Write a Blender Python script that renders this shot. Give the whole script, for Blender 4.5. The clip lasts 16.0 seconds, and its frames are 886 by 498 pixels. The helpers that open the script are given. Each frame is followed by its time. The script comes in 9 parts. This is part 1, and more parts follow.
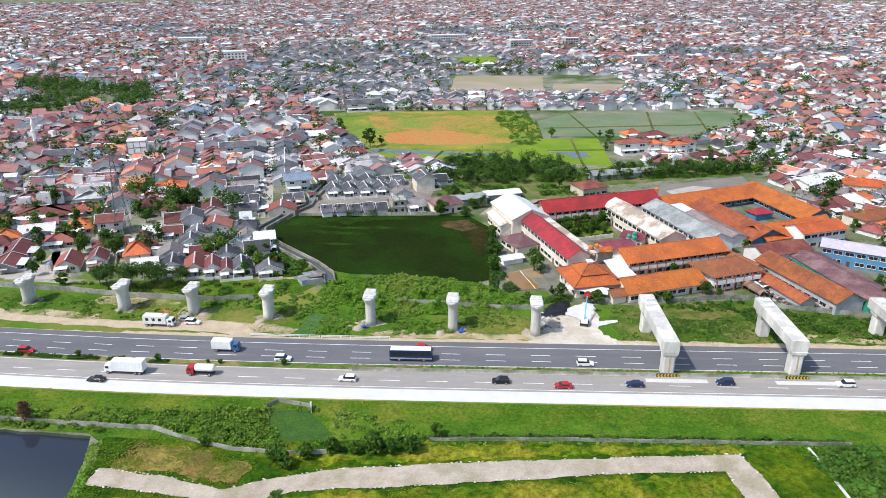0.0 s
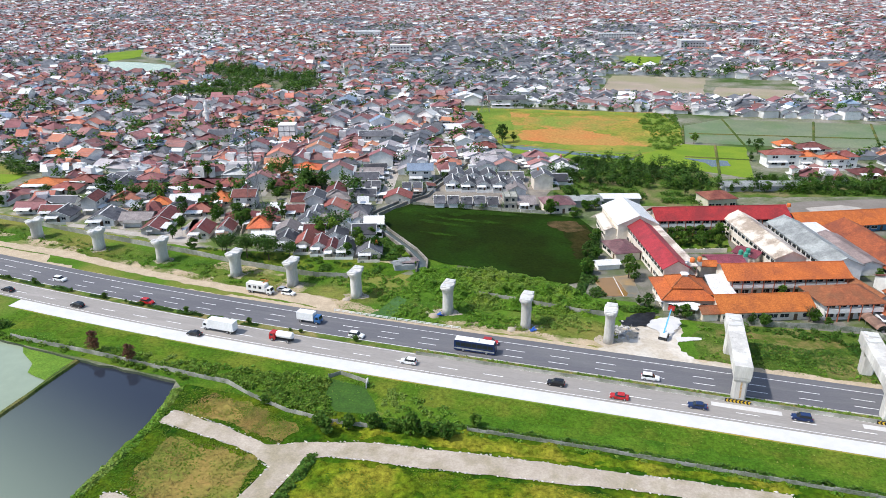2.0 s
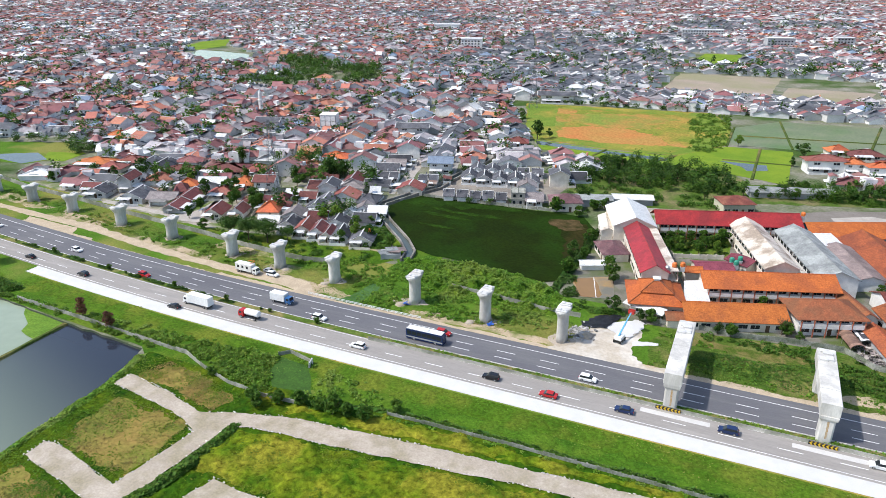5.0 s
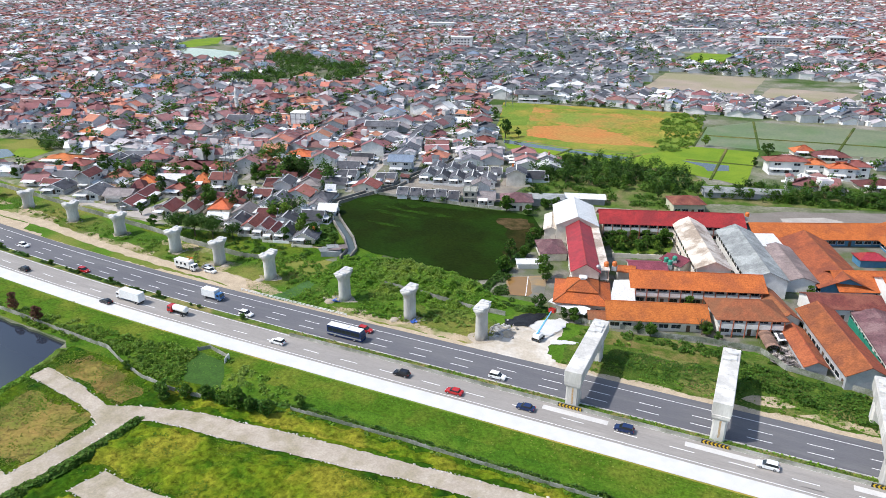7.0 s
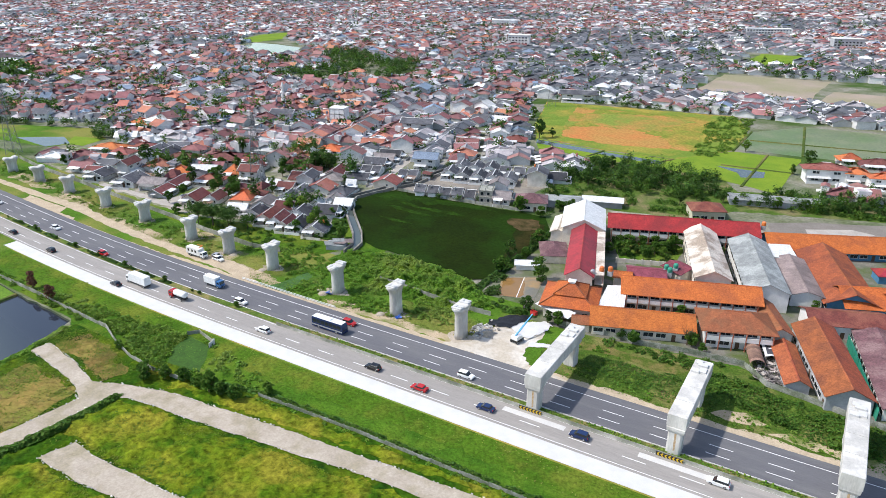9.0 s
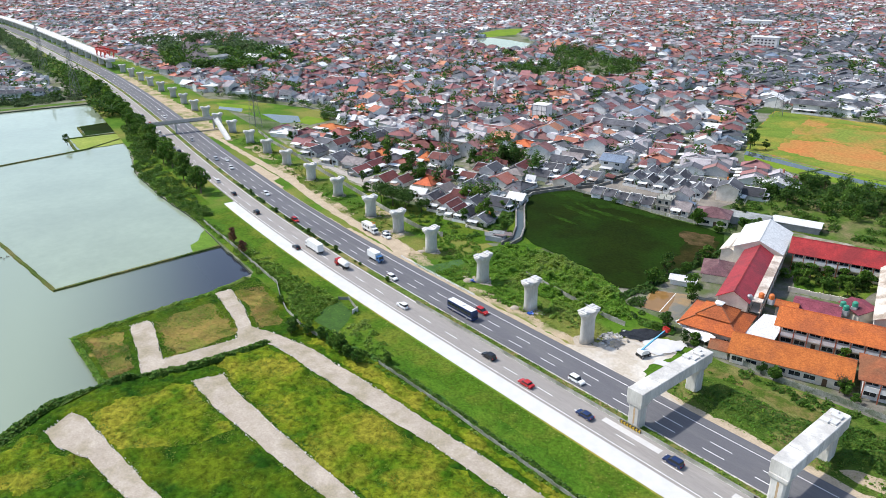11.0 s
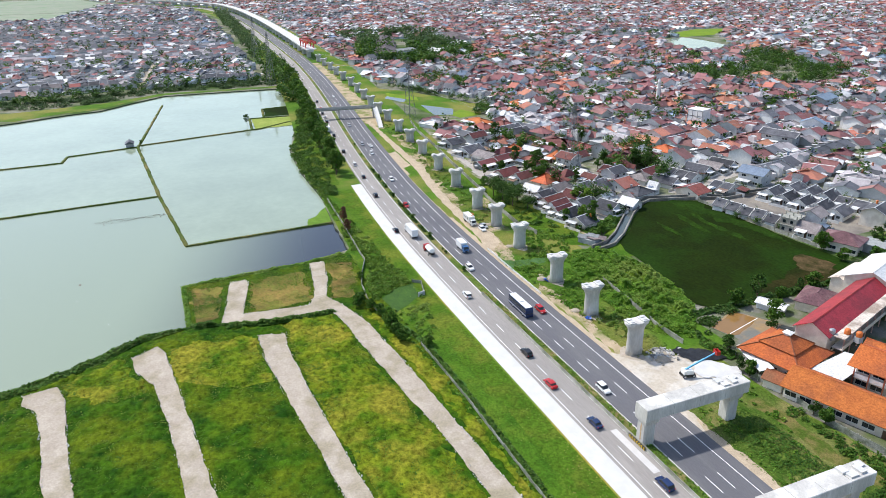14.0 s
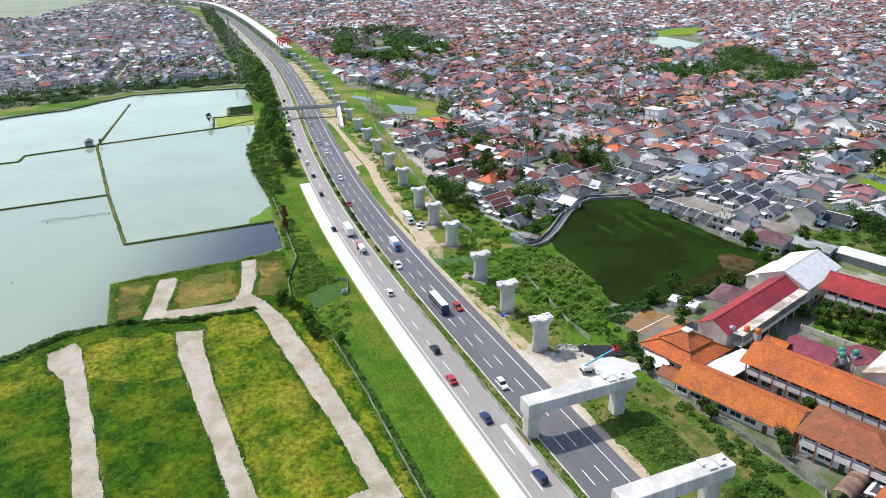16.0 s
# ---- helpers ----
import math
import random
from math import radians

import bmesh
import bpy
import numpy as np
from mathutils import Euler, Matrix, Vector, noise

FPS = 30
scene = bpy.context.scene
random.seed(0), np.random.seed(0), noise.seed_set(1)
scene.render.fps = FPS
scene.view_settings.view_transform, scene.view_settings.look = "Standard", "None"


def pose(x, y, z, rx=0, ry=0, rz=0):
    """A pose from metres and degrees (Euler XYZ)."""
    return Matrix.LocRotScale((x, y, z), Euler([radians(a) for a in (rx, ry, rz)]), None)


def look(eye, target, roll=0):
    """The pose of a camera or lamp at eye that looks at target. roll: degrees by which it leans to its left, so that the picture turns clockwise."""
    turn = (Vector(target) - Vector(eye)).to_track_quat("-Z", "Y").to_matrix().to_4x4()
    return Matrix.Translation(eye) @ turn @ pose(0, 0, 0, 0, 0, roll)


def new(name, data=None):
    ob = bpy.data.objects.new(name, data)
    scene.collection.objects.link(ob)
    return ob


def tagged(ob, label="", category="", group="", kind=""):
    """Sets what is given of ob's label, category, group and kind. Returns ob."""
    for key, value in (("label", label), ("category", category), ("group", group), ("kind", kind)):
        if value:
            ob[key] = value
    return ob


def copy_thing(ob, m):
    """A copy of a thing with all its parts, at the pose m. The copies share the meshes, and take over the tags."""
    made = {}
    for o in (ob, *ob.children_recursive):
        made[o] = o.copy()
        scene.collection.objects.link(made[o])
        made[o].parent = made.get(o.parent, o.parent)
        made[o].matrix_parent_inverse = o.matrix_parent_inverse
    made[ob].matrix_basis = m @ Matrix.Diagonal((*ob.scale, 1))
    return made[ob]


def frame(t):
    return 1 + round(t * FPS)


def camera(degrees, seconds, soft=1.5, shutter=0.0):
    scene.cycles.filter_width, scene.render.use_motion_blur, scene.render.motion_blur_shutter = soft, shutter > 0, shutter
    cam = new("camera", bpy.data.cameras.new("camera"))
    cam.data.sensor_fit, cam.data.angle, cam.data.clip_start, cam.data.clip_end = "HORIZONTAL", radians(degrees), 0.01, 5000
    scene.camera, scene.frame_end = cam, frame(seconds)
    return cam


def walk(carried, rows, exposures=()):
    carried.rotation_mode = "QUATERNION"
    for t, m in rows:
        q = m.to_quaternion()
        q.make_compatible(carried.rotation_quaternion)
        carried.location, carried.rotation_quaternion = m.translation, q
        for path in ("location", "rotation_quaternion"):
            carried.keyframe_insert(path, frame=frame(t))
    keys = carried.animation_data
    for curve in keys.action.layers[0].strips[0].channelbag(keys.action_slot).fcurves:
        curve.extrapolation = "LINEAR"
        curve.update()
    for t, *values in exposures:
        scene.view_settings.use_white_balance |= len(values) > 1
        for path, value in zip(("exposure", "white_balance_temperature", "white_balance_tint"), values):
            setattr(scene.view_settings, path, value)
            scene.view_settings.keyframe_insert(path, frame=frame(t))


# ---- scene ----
cam = camera(64.9, 16.0, soft=0.75)

PATH = [
    (0, (-50.105, -156.521, 95.544), (-50.177, -154.659, 94.817), -0.1),
    (0.5, (-44.17, -156.515, 95.529), (-44.449, -154.674, 94.8), -0.2),
    (1, (-38.105, -156.476, 95.636), (-38.513, -154.66, 94.905), -0.2),
    (1.5, (-32.108, -156.347, 95.751), (-32.576, -154.546, 95.018), -0.2),
    (2, (-26.187, -155.974, 95.835), (-26.713, -154.19, 95.101), -0.1),
    (2.5, (-20.274, -155.143, 95.864), (-20.86, -153.378, 95.129), -0.1),
    (3, (-14.218, -153.879, 95.972), (-14.863, -152.135, 95.234), -0.1),
    (5.5, (15.792, -145.421, 97.265), (15.023, -143.736, 96.512), -0.0),
    (6, (21.501, -143.192, 97.326), (20.734, -141.506, 96.572), 0.0),
    (6.5, (27.268, -140.889, 97.429), (26.497, -139.205, 96.674), 0.1),
    (7, (33.002, -138.526, 97.588), (32.216, -136.849, 96.832), 0.1),
    (7.5, (38.708, -136.082, 97.758), (37.906, -134.414, 97.0), 0.1),
    (8, (44.171, -133.628, 97.971), (43.346, -131.973, 97.212), 0.1),
    (10.5, (71.253, -119.598, 99.607), (69.946, -118.296, 98.836), -0.2),
    (11, (76.503, -115.761, 99.616), (75.07, -114.599, 98.845), -0.4),
    (11.5, (81.436, -111.491, 99.702), (79.894, -110.479, 98.93), -0.6),
    (12, (85.921, -106.901, 99.859), (84.287, -106.046, 99.086), -0.8),
    (12.5, (90.416, -101.803, 100.098), (88.733, -101.049, 99.325), -1.0),
    (13, (94.743, -96.613, 100.309), (93.033, -95.921, 99.535), -1.1),
    (13.5, (98.714, -91.363, 100.38), (97.003, -90.674, 99.606), -1.1),
    (14, (102.218, -86.183, 100.472), (100.507, -85.495, 99.698), -1.0),
    (14.5, (105.632, -80.974, 100.69), (103.922, -80.285, 99.915), -0.9),
    (15, (108.747, -75.64, 101.041), (107.038, -74.95, 100.265), -0.9),
    (15.5, (111.686, -70.199, 101.316), (109.978, -69.508, 100.538), -0.8),
    (16, (114.425, -64.709, 101.5), (112.718, -64.017, 100.721), -0.9),
]
walk(cam, [(t, look(eye, target, roll)) for t, eye, target, roll in PATH])

# ---- light ----
SUN = Vector((-0.63, -0.40, 1.0)).normalized()      # towards the sun
world = bpy.data.worlds.new("sky")
scene.world = world
world.use_nodes = True
wn = world.node_tree
sky = wn.nodes.new("ShaderNodeTexSky")
sky.sky_type = "NISHITA"
sky.sun_disc = False
sky.sun_elevation = math.asin(SUN.z)
sky.sun_rotation = math.atan2(SUN.x, SUN.y)
sky.air_density, sky.dust_density, sky.ozone_density = 1.1, 1.5, 1.4
wn.links.new(sky.outputs[0], wn.nodes["Background"].inputs[0])
wn.nodes["Background"].inputs[1].default_value = 0.15
lamp = bpy.data.lights.new("sun", "SUN")
lamp.energy, lamp.angle, lamp.color = 2.9, radians(2.0), (1.0, 0.97, 0.925)
sun = new("sun", lamp)
sun.matrix_world = look((0, 0, 300), Vector((0, 0, 300)) - SUN)
scene.view_settings.exposure = 0.60


# ---- materials ----
def rgb(c):
    return (c[0], c[1], c[2], 1.0)


def surface(name, a, b, scale=0.3, fine=5.0, rough=0.85, bump=0.0, var=0.18, by="", rvar=0.0, hue=0.0,
            metal=0.0, spec=0.25, c=None, cscale=0.04, stretch=(1, 1, 1), sheen=0.0):
    """A surface of two or three colours in blotches and grain, at world size; by: what gives each piece its own tone."""
    m = bpy.data.materials.new(name)
    m.use_nodes = True
    t = m.node_tree
    n, l = t.nodes, t.links
    p = n["Principled BSDF"]
    geo = n.new("ShaderNodeNewGeometry")
    mp = n.new("ShaderNodeMapping")
    mp.inputs["Scale"].default_value = stretch
    l.new(geo.outputs["Position"], mp.inputs[0])

    def noise_at(s, detail, rough_=0.6):
        x = n.new("ShaderNodeTexNoise")
        x.inputs["Scale"].default_value, x.inputs["Detail"].default_value = s, detail
        x.inputs["Roughness"].default_value = rough_
        l.new(mp.outputs[0], x.inputs["Vector"])
        return x

    def mix(kind, fac, x, y):
        q = n.new("ShaderNodeMix")
        q.data_type, q.blend_type = "RGBA", kind
        for sock, v in ((q.inputs[0], fac), (q.inputs[6], x), (q.inputs[7], y)):
            if isinstance(v, (int, float)):
                sock.default_value = v
            elif isinstance(v, tuple):
                sock.default_value = v
            else:
                l.new(v, sock)
        return q.outputs[2]

    def span(x, lo, hi, f0=0.3, f1=0.7):
        q = n.new("ShaderNodeMapRange")
        q.inputs[1].default_value, q.inputs[2].default_value = f0, f1
        q.inputs[3].default_value, q.inputs[4].default_value = lo, hi
        l.new(x, q.inputs[0])
        return q.outputs[0]

    big = noise_at(scale, 4)
    col = mix("MIX", span(big.outputs[0], 0, 1, 0.36, 0.64), rgb(a), rgb(b))
    if c:
        wide = noise_at(cscale, 3)
        col = mix("MIX", span(wide.outputs[0], 0, 1, 0.46, 0.62), col, rgb(c))
    grain = noise_at(fine, 3, 0.7)
    g = n.new("ShaderNodeCombineColor")
    f = span(grain.outputs[0], 1 - var, 1 + var)
    if by:
        src = n.new("ShaderNodeObjectInfo").outputs["Random"] if by == "object" else geo.outputs["Random Per Island"]
        q = n.new("ShaderNodeMath")
        q.operation = "MULTIPLY"
        l.new(f, q.inputs[0])
        l.new(span(src, 1 - rvar, 1 + rvar, 0, 1), q.inputs[1])
        f = q.outputs[0]
        if hue:
            w = n.new("ShaderNodeTexWhiteNoise")
            w.noise_dimensions = "1D"
            l.new(src, w.inputs["W"])
            hs = n.new("ShaderNodeHueSaturation")
            l.new(span(w.outputs[0], 0.5 - hue, 0.5 + hue, 0, 1), hs.inputs[0])
            l.new(col, hs.inputs[4])
            col = hs.outputs[0]
    for k in range(3):
        l.new(f, g.inputs[k])
    col = mix("MULTIPLY", 1.0, col, g.outputs[0])
    l.new(col, p.inputs["Base Color"])
    p.inputs["Roughness"].default_value = rough
    p.inputs["Metallic"].default_value = metal
    p.inputs["Specular IOR Level"].default_value = spec
    if bump:
        bp = n.new("ShaderNodeBump")
        bp.inputs["Strength"].default_value, bp.inputs["Distance"].default_value = min(1.0, bump * 4), bump
        l.new(grain.outputs[0], bp.inputs["Height"])
        l.new(bp.outputs[0], p.inputs["Normal"])
    return m


def plain(name, col, rough=0.5, metal=0.0, spec=0.5):
    return surface(name, col, tuple(x * 0.88 for x in col), 1.5, 12.0, rough, 0, 0.08, metal=metal, spec=spec)


GRASS = surface("verge_grass", (0.082, 0.160, 0.016), (0.048, 0.114, 0.010), 0.12, 1.6, 0.9, 0.10, 0.30, c=(0.185, 0.185, 0.045), cscale=0.03, spec=0.05)
MEADOW = surface("meadow_grass", (0.040, 0.094, 0.004), (0.012, 0.046, 0.003), 0.16, 0.8, 0.9, 0.35, 0.5, c=(0.082, 0.116, 0.006), cscale=0.07, spec=0.05)
MEADOW_Y = surface("yellow_meadow_grass", (0.128, 0.158, 0.009), (0.034, 0.086, 0.004), 0.15, 0.8, 0.9, 0.35, 0.6, c=(0.185, 0.176, 0.018), cscale=0.07, spec=0.05)
LUSH = surface("lush_slope_grass", (0.072, 0.138, 0.011), (0.035, 0.088, 0.006), 0.14, 1.2, 0.9, 0.30, 0.42, c=(0.118, 0.150, 0.018), cscale=0.07, spec=0.05)
EDGEMEDIAN = surface("median_weeds", (0.10, 0.145, 0.03), (0.065, 0.11, 0.018), 0.3, 1.6, 0.95, 0.1, 0.3, c=(0.22, 0.185, 0.075), cscale=0.12, spec=0.05)
DRYGRASS = surface("dry_grass", (0.25, 0.170, 0.052), (0.19, 0.165, 0.040), 0.16, 1.0, 0.95, 0.12, 0.25, c=(0.145, 0.16, 0.03), cscale=0.09, spec=0.05)
STREAK = surface("young_rice", (0.024, 0.060, 0.005), (0.013, 0.032, 0.003), 0.25, 1.2, 0.95, 0.1, 0.35, c=(0.012, 0.024, 0.002), cscale=0.14, spec=0.05)
PADDY = surface("deep_green_paddy", (0.012, 0.022, 0.002), (0.008, 0.016, 0.0015), 0.05, 1.0, 0.95, 0.12, 0.35, c=(0.013, 0.034, 0.003), cscale=0.03, spec=0.05)
SLABTONE = surface("pale_slab", (0.40, 0.36, 0.32), (0.33, 0.30, 0.265), 0.2, 2.0, 0.9, 0, 0.15)
ROUGHLAND = surface("rough_land_grass", (0.085, 0.135, 0.025), (0.05, 0.095, 0.014), 0.15, 1.2, 0.95, 0.1, 0.4, c=(0.17, 0.15, 0.07), cscale=0.06, spec=0.05)
OLIVE = surface("trodden_olive_grass", (0.165, 0.135, 0.048), (0.095, 0.108, 0.024), 0.4, 2.2, 0.95, 0.08, 0.3, c=(0.06, 0.095, 0.014), cscale=0.2, spec=0.05)
ROUGH = surface("rough_verge", (0.082, 0.122, 0.02), (0.042, 0.088, 0.011), 0.25, 1.8, 0.95, 0.15, 0.4, c=(0.17, 0.16, 0.055), cscale=0.07, spec=0.05)
BUND = surface("bund_earth", (0.075, 0.105, 0.025), (0.05, 0.078, 0.016), 0.2, 1.5, 0.95, 0.1, 0.4, c=(0.15, 0.13, 0.05), cscale=0.05, spec=0.05)
FLOAT = surface("pale_water_plants", (0.26, 0.30, 0.07), (0.20, 0.26, 0.05), 0.1, 1.0, 0.9, 0, 0.2, spec=0.05)
CANALWALL = surface("weathered_canal_wall", (0.205, 0.187, 0.16), (0.135, 0.124, 0.105), 0.4, 3.0, 0.9, 0.02, 0.25, c=(0.28, 0.26, 0.23), cscale=0.15)
EDGEGREEN = surface("yellow_green_growth", (0.16, 0.215, 0.035), (0.105, 0.175, 0.025), 0.06, 0.8, 0.95, 0.03, 0.25, c=(0.30, 0.24, 0.05), cscale=0.03, spec=0.05)
YARD = surface("pale_yard", (0.36, 0.32, 0.27), (0.24, 0.215, 0.175), 0.12, 1.2, 0.95, 0, 0.25, c=(0.10, 0.145, 0.035), cscale=0.06, spec=0.05)
STREET = surface("worn_street", (0.205, 0.18, 0.155), (0.15, 0.135, 0.12), 0.2, 2.0, 0.9, 0, 0.2, c=(0.26, 0.23, 0.19), cscale=0.07, spec=0.1)
DEEPGRASS = surface("deep_slope_grass", (0.070, 0.145, 0.012), (0.040, 0.102, 0.008), 0.15, 1.8, 0.9, 0.25, 0.4, c=(0.10, 0.155, 0.016), cscale=0.06, spec=0.05)
MOSSWALL = surface("mossy_concrete", (0.20, 0.215, 0.17), (0.12, 0.14, 0.09), 0.8, 3.0, 0.9, 0.02, 0.3, c=(0.30, 0.30, 0.27), cscale=0.3)
RICE = surface("bright_rice_field", (0.170, 0.240, 0.024), (0.120, 0.200, 0.020), 0.06, 2.0, 0.9, 0.05, 0.2, spec=0.05)
FALLOW = surface("fallow_weeds", (0.205, 0.205, 0.036), (0.135, 0.180, 0.026), 0.06, 0.5, 0.95, 0.05, 0.35, c=(0.31, 0.205, 0.05), cscale=0.035, spec=0.05)
THINSOIL = surface("thin_weedy_soil", (0.37, 0.19, 0.058), (0.21, 0.20, 0.045), 0.06, 0.6, 0.95, 0.03, 0.3, c=(0.17, 0.215, 0.04), cscale=0.04, spec=0.05)
RUST = surface("bare_orange_soil", (0.44, 0.165, 0.055), (0.34, 0.20, 0.06), 0.035, 0.6, 0.95, 0.03, 0.3, c=(0.36, 0.20, 0.06), cscale=0.05, spec=0.05)
GREYFIELD = surface("flooded_grey_green_field", (0.13, 0.155, 0.075), (0.17, 0.185, 0.095), 0.06, 0.6, 0.5, 0.02, 0.25, c=(0.09, 0.15, 0.04), cscale=0.02)
SAND = surface("bare_sandy_field", (0.335, 0.27, 0.215), (0.285, 0.235, 0.185), 0.03, 0.8, 0.95, 0.02, 0.15, c=(0.25, 0.23, 0.14), cscale=0.012, spec=0.05)
DIRT = surface("trodden_dirt", (0.46, 0.36, 0.25), (0.34, 0.27, 0.17), 0.25, 3.0, 0.95, 0.05, 0.25, c=(0.17, 0.19, 0.06), cscale=0.10, spec=0.05)
TRACKDIRT = surface("sandy_track", (0.46, 0.37, 0.265), (0.38, 0.305, 0.215), 0.3, 2.5, 0.95, 0.04, 0.2, spec=0.05)
GRAVEL = surface("pale_gravel", (0.42, 0.362, 0.295), (0.35, 0.298, 0.238), 0.18, 2.0, 0.95, 0.05, 0.16, c=(0.29, 0.25, 0.175), cscale=0.11, spec=0.05)
TOWN = surface("town_ground", (0.25, 0.23, 0.195), (0.12, 0.135, 0.07), 0.05, 0.7, 0.95, 0.0, 0.3, c=(0.05, 0.09, 0.02), cscale=0.02, spec=0.05)
MUD = surface("pond_bed", (0.08, 0.09, 0.06), (0.05, 0.07, 0.04), 0.2, 2.0, 0.9, 0.03)
ASPHALT = surface("dark_asphalt", (0.125, 0.123, 0.133), (0.105, 0.104, 0.114), 0.15, 8.0, 0.85, 0.01, 0.12, stretch=(0.12, 1, 1), c=(0.14, 0.137, 0.142), cscale=0.3)
WORN = surface("worn_grey_pavement", (0.285, 0.262, 0.240), (0.225, 0.208, 0.192), 0.3, 7.0, 0.85, 0.01, 0.12, stretch=(0.1, 1, 1), c=(0.31, 0.285, 0.26), cscale=0.3)
NEWCONC = surface("new_white_concrete", (0.57, 0.56, 0.54), (0.52, 0.51, 0.495), 0.3, 6.0, 0.8, 0.01, 0.06)
PAINT = plain("road_paint", (0.82, 0.82, 0.80), 0.6)
CONC = surface("cast_concrete", (0.49, 0.47, 0.435), (0.40, 0.385, 0.36), 0.5, 3.0, 0.85, 0.02, 0.12, stretch=(1, 1, 0.25), c=(0.62, 0.60, 0.56), cscale=0.25)
OLDCONC = surface("stained_concrete_wall", (0.36, 0.35, 0.31), (0.25, 0.25, 0.21), 0.5, 3.0, 0.9, 0.02, 0.2, c=(0.16, 0.17, 0.13), cscale=0.12)
YELLOW = plain("yellow_paint", (0.62, 0.42, 0.02), 0.5)
BLACK = plain("black_paint", (0.015, 0.015, 0.015), 0.5)
RUSTSTAIN = surface("rust_stain", (0.40, 0.24, 0.10), (0.46, 0.36, 0.24), 1.5, 6.0, 0.9)
PYLONSTEEL = surface("weathered_lattice_steel", (0.20, 0.21, 0.215), (0.15, 0.155, 0.16), 1.0, 8.0, 0.6, metal=0.3)
STEEL = surface("galvanised_steel", (0.42, 0.43, 0.44), (0.34, 0.35, 0.36), 1.0, 8.0, 0.45, metal=0.7)
RAILWHITE = plain("white_rail_paint", (0.72, 0.73, 0.72), 0.5)
RED = plain("red_paint", (0.50, 0.035, 0.025), 0.4)
BLUE = plain("sky_blue_paint", (0.10, 0.38, 0.62), 0.4)
BARK = surface("bark", (0.13, 0.095, 0.065), (0.08, 0.06, 0.04), 2.0, 9.0, 0.95, 0.03)


def foliage(name, a, b, rvar=0.45, hue=0.02, scale=0.16, c=None, cscale=0.04):
    m = surface(name, a, b, scale, 2.0, 0.6, 0, 0.2, by="island", rvar=rvar, hue=hue, spec=0.12, c=c, cscale=cscale)
    n, l = m.node_tree.nodes, m.node_tree.links
    p = n["Principled BSDF"]
    tr, mx = n.new("ShaderNodeBsdfTranslucent"), n.new("ShaderNodeMixShader")
    l.new(p.inputs["Base Color"].links[0].from_socket, tr.inputs[0])
    mx.inputs[0].default_value = 0.3
    l.new(p.outputs[0], mx.inputs[1])
    l.new(tr.outputs[0], mx.inputs[2])
    l.new(mx.outputs[0], n["Material Output"].inputs[0])
    return m


LEAF = foliage("tree_leaves", (0.085, 0.165, 0.022), (0.045, 0.105, 0.014), 0.35)
LEAFDARK = foliage("dark_tree_leaves", (0.056, 0.112, 0.020), (0.033, 0.076, 0.013), 0.4)
# Paler, greyer green that puts distant haze into the leaf colour.
LEAFHAZED = foliage("hazed_green_leaves", (0.085, 0.138, 0.046), (0.055, 0.100, 0.034), 0.3)
LEAFLIGHT = foliage("light_tree_leaves", (0.15, 0.24, 0.03), (0.09, 0.17, 0.022), 0.35)
SHRUB = foliage("shrub_leaves", (0.15, 0.275, 0.030), (0.085, 0.19, 0.018), 0.28, 0.02, 0.2, (0.19, 0.27, 0.05), 0.06)
BLADE = foliage("grass_blades", (0.092, 0.168, 0.008), (0.042, 0.102, 0.005), 0.2, 0.012, 0.11, (0.135, 0.165, 0.016), 0.04)
WITHERED = foliage("withered_blades", (0.255, 0.175, 0.056), (0.18, 0.150, 0.040), 0.2, 0.012, 0.2, (0.13, 0.165, 0.026), 0.12)
BLADEDRY = foliage("verge_blades", (0.115, 0.215, 0.026), (0.07, 0.16, 0.018), 0.16, 0.012, 0.12, (0.22, 0.215, 0.055), 0.03)


def water(name, col, rough=0.04):
    m = surface(name, col, tuple(x * 0.85 for x in col), 0.02, 0.3, rough, 0, 0.05, spec=0.29)
    n, l = m.node_tree.nodes, m.node_tree.links
    geo = n.new("ShaderNodeNewGeometry")
    x = n.new("ShaderNodeTexNoise")
    x.inputs["Scale"].default_value, x.inputs["Detail"].default_value = 1.2, 3
    l.new(geo.outputs["Position"], x.inputs["Vector"])
    bp = n.new("ShaderNodeBump")
    bp.inputs["Strength"].default_value, bp.inputs["Distance"].default_value = 0.12, 0.03
    l.new(x.outputs[0], bp.inputs["Height"])
    l.new(bp.outputs[0], n["Principled BSDF"].inputs["Normal"])
    return m


POND = water("pale_pond_water", (0.262, 0.312, 0.222))
SHEENPOND = water("pond_water_painted_sheen", (0.05, 0.06, 0.075))


